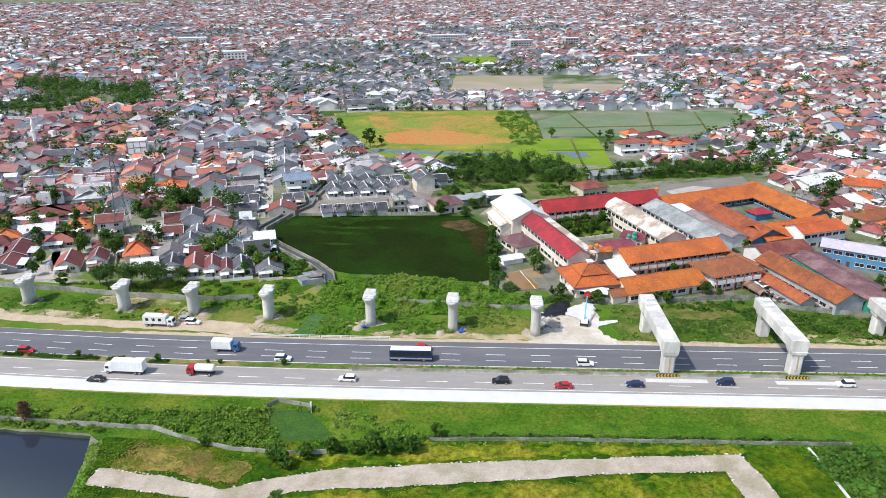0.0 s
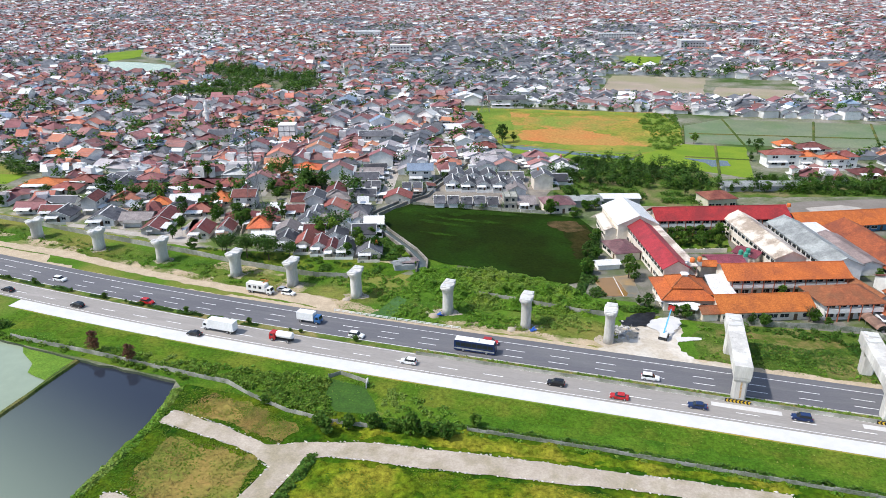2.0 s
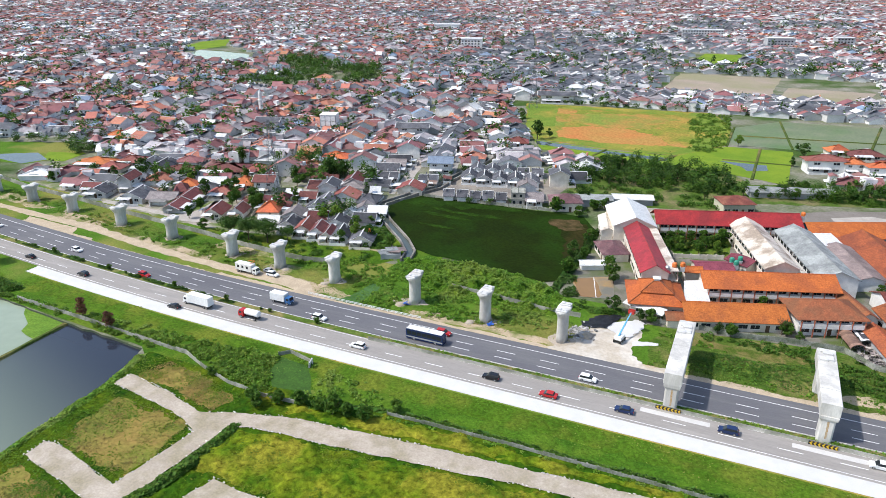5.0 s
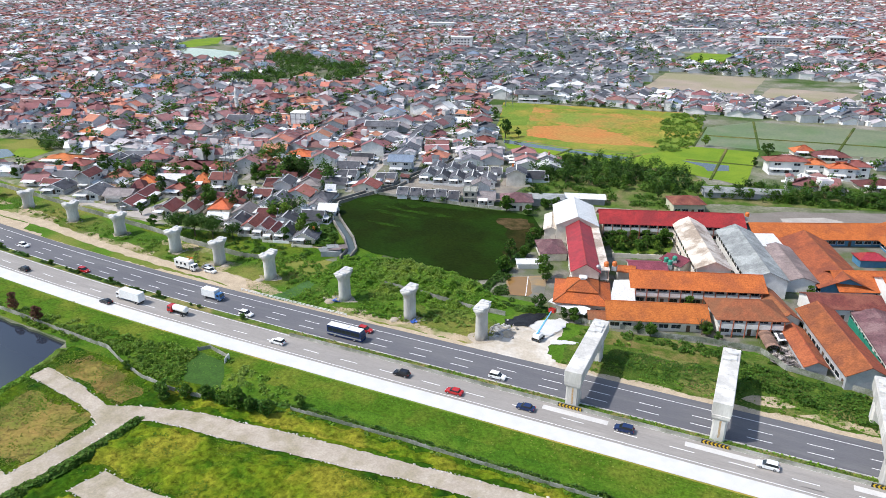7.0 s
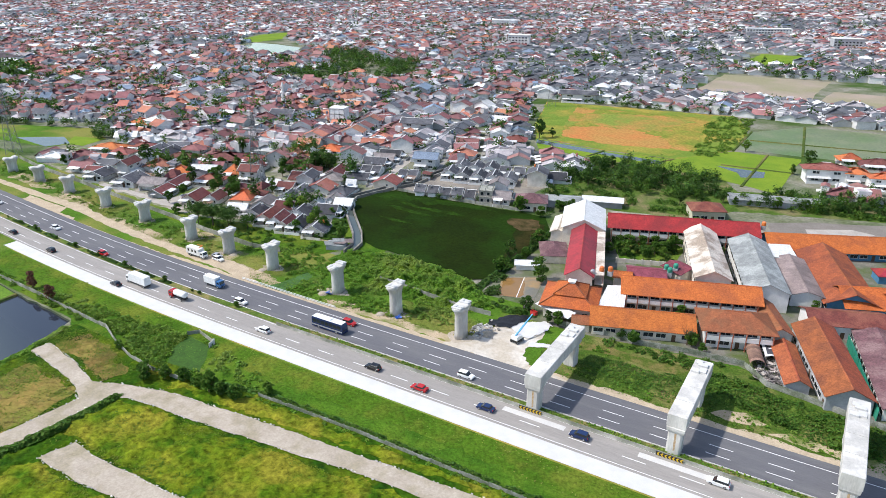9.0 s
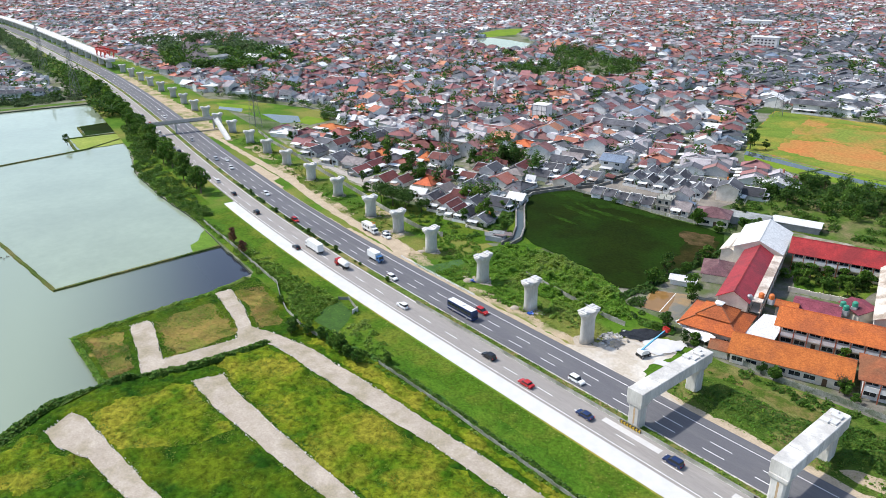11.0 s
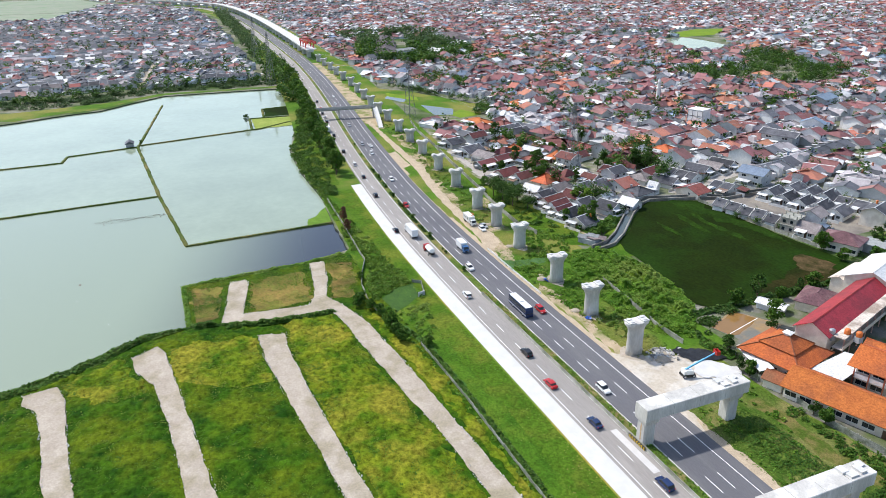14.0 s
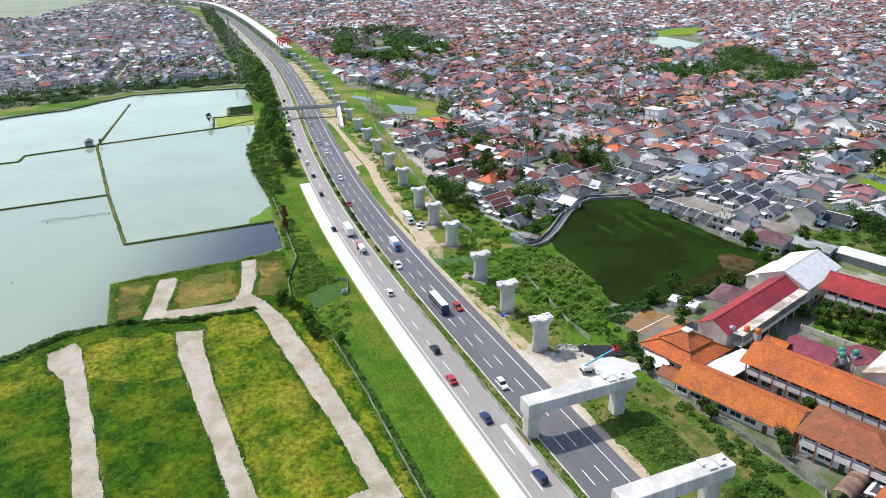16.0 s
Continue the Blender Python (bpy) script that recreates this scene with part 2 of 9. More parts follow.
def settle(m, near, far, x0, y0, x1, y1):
    """Paints the sky's reflection into the water's colour, from dark to pale along a line."""
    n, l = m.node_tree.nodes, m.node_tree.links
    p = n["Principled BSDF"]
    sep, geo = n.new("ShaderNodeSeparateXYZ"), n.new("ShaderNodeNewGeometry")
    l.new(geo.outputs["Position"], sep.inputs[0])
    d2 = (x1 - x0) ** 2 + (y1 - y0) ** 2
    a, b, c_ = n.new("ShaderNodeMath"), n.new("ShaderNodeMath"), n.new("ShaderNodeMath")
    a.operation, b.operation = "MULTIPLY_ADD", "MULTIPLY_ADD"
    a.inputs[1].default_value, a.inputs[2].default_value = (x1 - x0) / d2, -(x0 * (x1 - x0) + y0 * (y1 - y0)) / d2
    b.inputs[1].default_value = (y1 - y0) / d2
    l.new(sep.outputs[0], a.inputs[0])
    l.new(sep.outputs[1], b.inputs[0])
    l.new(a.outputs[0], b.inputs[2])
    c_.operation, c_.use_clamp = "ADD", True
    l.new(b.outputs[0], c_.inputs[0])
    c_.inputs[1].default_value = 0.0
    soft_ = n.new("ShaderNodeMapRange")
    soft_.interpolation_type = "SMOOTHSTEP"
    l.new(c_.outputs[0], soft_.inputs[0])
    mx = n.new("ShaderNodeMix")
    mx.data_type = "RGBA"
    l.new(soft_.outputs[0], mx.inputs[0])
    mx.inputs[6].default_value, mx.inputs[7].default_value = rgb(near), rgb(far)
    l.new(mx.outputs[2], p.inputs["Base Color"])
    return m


# The sky's reflection is put into the colour: dark near, pale far.
settle(SHEENPOND, (0.022, 0.027, 0.039), (0.225, 0.272, 0.196), -133, -36, -152, -100)
CANAL = water("canal_water", (0.075, 0.09, 0.08))
GLASS = plain("dark_window_glass", (0.02, 0.025, 0.03), 0.08)


# ---- mesh tools ----
class Geo:
    """Collects faces of one mesh, with a material slot for each."""

    def __init__(self):
        self.v, self.f, self.m = [], [], []

    def add(self, verts, faces, mat=0, M=None):
        k = len(self.v)
        self.v += [tuple(M @ Vector(p)) for p in verts] if M is not None else [tuple(p) for p in verts]
        self.f += [tuple(k + i for i in f) for f in faces]
        self.m += [mat] * len(faces)
        return self

    def box(self, x0, x1, y0, y1, z0, z1, mat=0, M=None):
        v = [(x, y, z) for z in (z0, z1) for y in (y0, y1) for x in (x0, x1)]
        return self.add(v, [(0, 2, 3, 1), (4, 5, 7, 6), (0, 1, 5, 4), (2, 6, 7, 3), (0, 4, 6, 2), (1, 3, 7, 5)], mat, M)

    def prism(self, pts, z0, z1, mat=0, M=None):
        n = len(pts)
        v = [(x, y, z0) for x, y in pts] + [(x, y, z1) for x, y in pts]
        return self.add(v, [tuple(range(n))[::-1], tuple(range(n, 2 * n))] + [(i, (i + 1) % n, n + (i + 1) % n, n + i) for i in range(n)], mat, M)

    def rings(self, rings, mat=0, M=None, caps=True):
        n, v, f = len(rings[0]), [p for r in rings for p in r], []
        for k in range(len(rings) - 1):
            f += [(k * n + i, k * n + (i + 1) % n, (k + 1) * n + (i + 1) % n, (k + 1) * n + i) for i in range(n)]
        if caps:
            f += [tuple(range(n))[::-1], tuple(range((len(rings) - 1) * n, len(rings) * n))]
        return self.add(v, f, mat, M)

    def bar(self, a, b, r, mat=0, n=4):
        a, b = Vector(a), Vector(b)
        q = (b - a).to_track_quat("Z", "Y")
        ring = [Vector((math.cos(2 * math.pi * i / n + 0.785), math.sin(2 * math.pi * i / n + 0.785), 0)) * r for i in range(n)]
        return self.rings([[tuple(a + q @ p) for p in ring], [tuple(b + q @ p) for p in ring]], mat)

    def mesh(self, name, mats, smooth=False):
        me = bpy.data.meshes.new(name)
        me.from_pydata(self.v, [], self.f)
        for m in mats:
            me.materials.append(m)
        if len(mats) > 1:
            me.polygons.foreach_set("material_index", self.m)
        if smooth:
            me.polygons.foreach_set("use_smooth", [True] * len(me.polygons))
        me.update()
        return me


def piece(name, g, mats, parent=None, label="", smooth=False):
    """One mesh object out of a Geo (or a ready mesh), under a thing or a part."""
    me = g if isinstance(g, bpy.types.Mesh) else g.mesh(name, mats if isinstance(mats, (list, tuple)) else [mats], smooth)
    ob = new(name, me)
    if parent is not None:
        ob.parent = parent
    return tagged(ob, label)


def thing(name, label, category, M=None, group="", kind=""):
    ob = new(name)
    ob.empty_display_size = 0.5
    if M is not None:
        ob.matrix_basis = M
    return tagged(ob, label, category, group, kind)


def setting(name, g, mats, label, category, smooth=False, kind="structure"):
    return tagged(piece(name, g, mats, None, "", smooth), label, category, "", kind)


def inside(x, y, poly):
    c, j = False, len(poly) - 1
    for i in range(len(poly)):
        (xi, yi), (xj, yj) = poly[i], poly[j]
        if (yi > y) != (yj > y) and x < (xj - xi) * (y - yi) / (yj - yi) + xi:
            c = not c
        j = i
    return c


def ragged(poly, step=2.5, amount=0.8, seed=0, closed=True):
    """The outline with more points and an uneven edge."""
    out, n = [], len(poly)
    for i in range(n if closed else n - 1):
        a, b = Vector(poly[i]), Vector(poly[(i + 1) % n])
        k = max(1, int((b - a).length / step))
        side = Vector((-(b - a).y, (b - a).x)).normalized()
        for q in range(k):
            p = a.lerp(b, q / k)
            w = noise.noise((p.x * 0.21, p.y * 0.21, seed)) + 0.6 * noise.noise((p.x * 0.7, p.y * 0.7, seed + 5))
            out.append(tuple(p + side * w * amount))
    if not closed:
        out.append(tuple(poly[-1]))
    return out


def sheet(poly, z, cell=0.0, relief=0.0, holes=()):
    """A filled outline as a Geo; cell: the spacing of points inside it; relief: its unevenness."""
    from mathutils.geometry import delaunay_2d_cdt
    pts = [Vector(p) for p in poly]
    edges = [(i, (i + 1) % len(pts)) for i in range(len(pts))]
    for h in holes:
        k = len(pts)
        pts += [Vector(p) for p in h]
        edges += [(k + i, k + (i + 1) % len(h)) for i in range(len(h))]
    if cell:
        xs, ys = [p[0] for p in poly], [p[1] for p in poly]
        x = min(xs)
        while x < max(xs):
            y = min(ys)
            while y < max(ys):
                q = (x + random.uniform(-.3, .3) * cell, y + random.uniform(-.3, .3) * cell)
                if inside(*q, poly) and not any(inside(*q, h) for h in holes):
                    pts.append(Vector(q))
                y += cell
            x += cell
    vs, _, fs, *_ = delaunay_2d_cdt(pts, edges, [], 0, 1e-4)
    g = Geo()
    keep = []
    for f in fs:
        c = sum((vs[i] for i in f), Vector((0, 0))) / len(f)
        if inside(c.x, c.y, poly) and not any(inside(c.x, c.y, h) for h in holes):
            keep.append(tuple(f))
    g.add([(p.x, p.y, z + relief * (noise.noise((p.x * 0.12, p.y * 0.12, 3)) + 0.5 * noise.noise((p.x * 0.5, p.y * 0.5, 7)))) for p in vs], keep)
    return g


def quads_mesh(name, centres, sizes, mats, up=0.5, seed=0, aspect=1.0, which=None):
    """Many small loose four-sided leaves at the centres, turned at random; up: how far they lean to face the sky."""
    rng = np.random.default_rng(seed)
    c = np.asarray(centres, float)
    n = len(c)
    nor = rng.normal(size=(n, 3))
    nor[:, 2] = np.abs(nor[:, 2]) + up
    nor /= np.linalg.norm(nor, axis=1)[:, None]
    t = np.cross(nor, rng.normal(size=(n, 3)))
    t /= np.linalg.norm(t, axis=1)[:, None]
    b = np.cross(nor, t)
    s = np.broadcast_to(np.asarray(sizes, float), (n,))[:, None] * 0.5
    j = lambda: 1 + rng.uniform(-.35, .35, (n, 1))
    v = np.stack([c - t * s * j() - b * s * aspect * 0.5, c + t * s * 0.3 - b * s * aspect * j(), c + t * s * j() + b * s * aspect * 0.5, c - t * s * 0.3 + b * s * aspect * j()], 1).reshape(-1, 3)
    me = bpy.data.meshes.new(name)
    me.vertices.add(4 * n), me.loops.add(4 * n), me.polygons.add(n)
    me.vertices.foreach_set("co", v.ravel())
    me.loops.foreach_set("vertex_index", np.arange(4 * n))
    me.polygons.foreach_set("loop_start", np.arange(n) * 4)
    for m in mats:
        me.materials.append(m)
    if which is not None:
        me.polygons.foreach_set("material_index", np.asarray(which, int))
    me.update(calc_edges=True)
    me.validate()
    return me


# ---- the plan ----
def mid(x):
    """The y of the motorway's middle, which bends away to the north in the west."""
    k = ((-5000, -2200), (-2000, -150), (-1880, -75), (-1782, -14), (-1700, 26), (-1634, 51), (-1517, 64), (-1400, 70), (-1292, 71.5), (-1079, 69.5), (-845, 61.5), (-651, 53.0), (-532, 43), (-419, 30.3), (-350, 21.5), (-286, 13.4), (-221, 6.8), (-167, 2.5), (-122, 0.6), (-80, 0), (3000, 0))
    for (x0, y0), (x1, y1) in zip(k, k[1:]):
        if x <= x1:
            return y0 + (y1 - y0) * (x - x0) / (x1 - x0)
    return 0.0


def bend(x):
    return (mid(x - 36) + mid(x - 18) + mid(x) + mid(x + 18) + mid(x + 36)) / 5


def wide(x):
    """How much wider the northern carriageway is."""
    return 0.0 if x > -200 else min(0.6, (-200 - x) * 0.01)


def strip(xs, a, b, z):
    """A band along the motorway between two offsets from its middle."""
    g = Geo()
    fa, fb = (a if callable(a) else lambda x: a), (b if callable(b) else lambda x: b)
    v = [p for x in xs for p in ((x, bend(x) + fa(x), z), (x, bend(x) + fb(x), z))]
    return g.add(v, [(2 * i, 2 * i + 2, 2 * i + 3, 2 * i + 1) for i in range(len(xs) - 1)])


def steps(x0, x1, d=12.0):
    n = max(1, int(round((x1 - x0) / d)))
    return [x0 + (x1 - x0) * i / n for i in range(n + 1)]


PIERS = [(-30.5, 22.6), (-54.3, 24.6), (-78.6, 27.0), (-109.8, 29.8), (-133.5, 32.0), (-156.0, 34.0), (-188.5, 38.0), (-218.5, 41.0), (-250.8, 44.6), (-279.5, 47.5),
         (-307.0, 50.0), (-339.5, 53.4), (-366.5, 55.4), (-393.5, 58.0), (-422.0, 61.0), (-452.5, 64.5), (-485.0, 68.0), (-518.0, 70.0), (-551.0, 72.0), (-584.0, 74.5), (-616.0, 76.0), (-648.0, 77.5)]
PORTALS = [1.5, 34.1, 66.8]
SLANT = radians(18.5)                                 # the school and the streets stand at this angle to the motorway

POND_EDGE = [(-395, 4), (-345, -8), (-286, -22), (-245, -24.5), (-197, -24.5), (-171, -27), (-134, -29.5), (-131.5, -36), (-128, -46), (-127, -68), (-125, -89), (-95, -88.6), (-92.5, -101), (-87, -109),
             (-81, -119), (-77, -131), (-70, -160), (-60, -210), (-50, -330), (-420, -330), (-430, -230), (-446, -183), (-461, -149), (-466, -127), (-489, -104), (-509, -81), (-505, -28), (-500, 14), (-440, 14)]
DARK_PADDY = [(-131.6, 103), (-128.6, 116), (-124, 125), (-95, 125.5), (-64, 127), (-50, 127), (-41, 112), (-40, 85), (-40, 62), (-47, 57), (-58, 60), (-77, 62.5), (-90, 63), (-97.5, 65.5), (-103.6, 73), (-112, 81.5), (-120, 89.5), (-128.6, 100)]

# ---- ground, water, road ----
shore = ragged(POND_EDGE, 4.0, 0.7, 1)
FAR = 4500
g = sheet([(-FAR, -FAR), (FAR, -FAR), (FAR, FAR), (-FAR, FAR)], 0.0, 0, 0, [shore])
ground = setting("ground", g, TOWN, "earth ground with patches of grass and dust", "ground")
g = Geo()
n = len(shore)
g.add([(x, y, 0) for x, y in shore] + [(x, y, -1.6) for x, y in shore], [(i, (i + 1) % n, n + (i + 1) % n, n + i) for i in range(n)])
setting("pond_bank", g, MUD, "muddy bank round the fish ponds", "bank")
setting("pond_floor", sheet([(-520, -335), (-40, -335), (-40, 25), (-520, 25)], -1.6), MUD, "muddy floor under the fish ponds", "ground")
setting("water", sheet([(-515, -335), (-229, -335), (-229, -240), (-231, -155), (-234.6, -92.8), (-164.5, -86), (-166.5, -24), (-166.5, 22), (-515, 22)], -0.75), POND, "pale grey-green still water of the fish ponds", "water")
setting("water_dark", sheet([(-229, -335), (-45, -335), (-45, -20), (-166.5, -20), (-166.5, -24), (-164.5, -86), (-234.6, -92.8), (-231, -155), (-229, -240)], -0.745), SHEENPOND, "still pond water beside the field with sky reflection painted into its colour", "water")

xs_all = steps(-1900, 700, 15)
setting("verge", strip(xs_all, -29.5, 50, 0.02), GRASS, "lush green grass verges beside the motorway", "grass")
setting("slope", strip(steps(-205, 640, 8), -27.5, -13.2, 0.045), LUSH, "lush green grass slope below the motorway", "grass")
S_EDGE = -8.4
road = setting("road", strip(xs_all, lambda x: 2.8, lambda x: 16.2 + wide(x), 0.10), ASPHALT, "dark asphalt motorway carriageway with three lanes", "road")
road_s = setting("road_south", strip(xs_all, S_EDGE, 0.6, 0.10), WORN, "worn grey motorway carriageway with two lanes", "road")
setting("shoulder", strip(steps(-211, 700, 15), -13.3, S_EDGE, 0.13), NEWCONC, "bright white new concrete widening along the road", "pavement")
setting("median_grass", strip(xs_all, 0.5, 2.9, 0.18), EDGEMEDIAN, "narrow grassy median strip between the carriageways", "grass")
dust = Geo()
xs = steps(-260, 640, 1.5)
v = []
for i, x in enumerate(xs):
    k = 1.6 + 1.3 * noise.noise((x * 0.09, 2, 0)) + 1.0 * noise.noise((x * 0.4, 4, 0)) + (0.7 if x > -20 else -1.6 if -216 < x < -150 else 0)
    v += [(x, bend(x) + 16.0, 0.06), (x, bend(x) + 16.3 + max(0.15, k), 0.06)]
dust.add(v, [(2 * i, 2 * i + 2, 2 * i + 3, 2 * i + 1) for i in range(len(xs) - 1)])
setting("dusty_edge", dust, TRACKDIRT, "dusty bare strip along the edge of the asphalt", "ground")

# lane markings
line = Geo()
for off in (13.4, 3.2):
    s_ = strip(xs_all, lambda x, o=off: o + (wide(x) * 0.7 if o > 10 else 0) - 0.09, lambda x, o=off: o + (wide(x) * 0.7 if o > 10 else 0) + 0.09, 0.115)
    line.add(s_.v, s_.f)
for off in (-7.5, 0.1):
    s_ = strip(xs_all, off - 0.08, off + 0.08, 0.115)
    line.add(s_.v, s_.f)
piece("edge_line", line, PAINT, road, "white painted edge lines")
dash = Geo().box(-2.6, 2.6, -0.09, 0.09, 0, 0.012).mesh("dash", [PAINT])
rest = Geo()
for off in (9.5, 6.3, -4.4):
    x = -1002.2 - (3.0 if off < 0 else 0)
    while x < 160:
        y = bend(x) + off + (wide(x) * 0.5 if off > 8 else 0)
        a = math.atan2(bend(x + 3) - bend(x - 3), 6)
        if x > -330:
            d = piece("lane_dash", dash, None, road_s if off < 0 else road)
            d.matrix_basis = Matrix.Translation((x, y, 0.112)) @ Matrix.Rotation(a, 4, "Z")
        else:
            rest.box(-2.6, 2.6, -0.09, 0.09, 0, 0.012, 0, Matrix.Translation((x, y, 0.112)) @ Matrix.Rotation(a, 4, "Z"))
        x += 12.15
tagged(piece("far_dashes", rest, PAINT, road, "white lane dashes far along the road"), kind="stuff")
pale = Geo().box(-7.4, 8.2, -0.85, 0.85, 0, 0.01).mesh("pale_patch", [surface("pale_road_patch", (0.56, 0.54, 0.51), (0.50, 0.48, 0.455), 0.4, 6.0, 0.85, 0, 0.1)])
for x in PORTALS:
    piece("concrete_patch", pale, None, road_s, "pale new concrete patch").matrix_basis = Matrix.Translation((x + 1.2, -2.0, 0.115))
for i in range(14):
    x = random.uniform(-180, 110)
    w_, h_ = random.uniform(1.5, 6), random.uniform(0.3, 1.2)
    p_ = piece("asphalt_repair", Geo().box(-w_, w_, -h_ / 2, h_ / 2, 0, 0.006), WORN, road_s)
    p_.matrix_basis = Matrix.Translation((x, bend(x) + random.choice((-6, -3, -1.4)) + random.uniform(-.5, .5), 0.104))


def patch(name, outline, z, mat, label, category="field", amount=0.8, step=2.5, cell=0.0, relief=0.0):
    return setting(name, sheet(ragged(outline, step, amount, len(name)), z, cell, relief), mat, label, category)


# land south of the road
LAND = [(-131, -30), (-128, -46), (-127, -68), (-125, -88.5), (-95, -88.3), (-92.3, -101), (-87, -109), (-81, -119), (-77, -131), (-70, -160), (-60, -210), (-50, -300), (200, -300), (200, -26), (-20, -27), (-60, -28), (-100, -31)]
patch("meadow", LAND, 0.16, MEADOW, "rough meadow with long green and yellow grass", "meadow", 0.6, 4, 6.0, 0.07)
DRY_PLOTS = [[(-125, -39.5), (-121, -32), (-105, -35), (-96, -38.5), (-97, -45), (-108, -42)], [(-119, -67), (-121, -50), (-98, -50), (-97, -70)], [(-121, -86), (-120, -76), (-98, -80), (-97, -86)]]
for o in DRY_PLOTS:
    patch("dry_plot", o, 0.20, DRYGRASS, "dry brown grass plot between gravel tracks", "field", 2.4, 1.0)
TRACKS = [
    [(-127, -45.5), (-126.5, -40.5), (-110, -43), (-99, -46.3), (-91, -43), (-80, -39.5), (-63, -37.5), (-39, -35.2), (-10, -32.7), (8.6, -31.3), (10.4, -38), (12, -48), (14, -72), (8, -72), (6, -56), (4.8, -44.5), (3.6, -36.9),
     (-20, -38.6), (-40, -41.2), (-60, -43.6), (-82, -45.8), (-88.6, -47.6), (-91.2, -75.3), (-93.2, -79), (-122, -73.6), (-122, -68.8), (-119.9, -67.9), (-97, -72.6), (-94.8, -52.7), (-99.5, -50), (-110, -47.8)],
    [(-81.8, -70.4), (-79.7, -62.8), (-71.5, -63.5), (-47, -62.6), (-19, -60.3), (15, -57), (70, -52), (70, -58), (15, -62.5), (-24, -65.6), (-40, -67.6), (-54, -69), (-67.8, -70.4)],
    [(-83, -104.2), (-86.8, -97.5), (-81.8, -95.6), (-66, -93.6), (-44.7, -91), (0, -86), (40, -82), (40, -88), (0, -92), (-48.9, -96.2), (-66, -98.8), (-74.5, -103)],
    [(-74.5, -129.8), (-75.6, -122), (-69.2, -119.6), (-50, -117.8), (-28.7, -115), (20, -110), (20, -116), (-31, -120.8), (-50, -123), (-65, -125.6), (-69.7, -129)],
]
for k, o in enumerate(TRACKS):
    patch("gravel_track", o, 0.32 + 0.008 * k, GRAVEL, "pale gravel track laid through the meadow", "track", 0.6, 1.2)
PLOTS = [[(-86, -48), (-82, -47), (-40, -42.4), (4, -38), (6, -56), (-19, -59.6), (-47, -61.9), (-72, -62.6), (-80, -61.5), (-88, -62)],
         [(-84, -94), (-82, -72), (-68, -71.4), (-56, -70), (-57, -80), (-66, -92.4), (-80, -94.5)],
         [(-84, -107), (-74, -104), (-64, -101), (-62, -108), (-70, -118.6), (-76, -121)],
         [(-100, -33), (-80, -36), (-60, -35.5), (-20, -32), (8, -30), (8, -28.5), (-20, -29.5), (-58, -31), (-80, -35), (-96, -36)]]
for o in PLOTS:
    patch("meadow_plot", o, 0.20, MEADOW_Y, "yellowish long grass between gravel tracks", "meadow", 1.6, 1.5)
CREEPERS = [(-97, -17.5), (-87, -18.6), (-79, -29), (-88, -33), (-95, -25)]
patch("slope_patch", CREEPERS, 0.085, surface("creeping_plants", (0.042, 0.100, 0.010), (0.028, 0.074, 0.008), 0.3, 1.6, 0.85, 0.12, 0.3), "smooth creeping plants on the slope", "grass", 0.6)

def long_grass(label, poly, mat, seed, avoid=(), z=0.16, tall=0.5, cell=0.62):
    """A soft uneven cover of long grass over an outline."""
    xs, ys = [p[0] for p in poly], [p[1] for p in poly]
    nx, ny = int((max(xs) - min(xs)) / cell), int((max(ys) - min(ys)) / cell)
    spot = lambda i, j: (min(xs) + i * cell + 0.3 * cell * math.sin(j * 1.7 + i), min(ys) + j * cell + 0.3 * cell * math.cos(i * 2.1 + j))
    live = {}
    for i in range(nx + 1):
        for j in range(ny + 1):
            x, y = spot(i, j)
            if inside(x, y, poly) and not any(inside(x, y, a) for a in avoid):
                live[i, j] = 1
    g, ids = Geo(), {}
    for (i, j) in live:
        quad = ((i, j), (i + 1, j), (i + 1, j + 1), (i, j + 1))
        if not all(q in live for q in quad):
            continue
        for q in quad:
            if q not in ids:
                x, y = spot(*q)
                rim = all((q[0] + a, q[1] + b) in live for a in (-1, 0, 1) for b in (-1, 0, 1))
                h = 0.45 + 0.55 * noise.noise((x * 0.16, y * 0.16, seed)) + 0.85 * noise.noise((x * 0.5, y * 0.5, seed + 3)) + 0.65 * noise.noise((x * 1.3, y * 1.3, seed + 5))
                ids[q] = len(g.v)
                g.v.append((x, y, z + (max(0.02, h) * tall if rim else -0.03)))
        g.f.append(tuple(ids[q] for q in quad))
        g.m.append(0)
    return setting("long_grass", g, mat, label, "grass", True, "stuff")


# land north of the road
patch("paddy", DARK_PADDY, 0.25, PADDY, "deep green rice paddy with a darker middle", "field", 0.8, 2.5, 5.0, 0.06)
patch("field", [(-153, 368), (-20, 384), (-6, 345), (-3, 288), (-25, 250), (-66, 247), (-112, 256), (-128, 290)], 0.06, FALLOW, "fallow field of yellow-green weeds", "field", 2.0, 6)
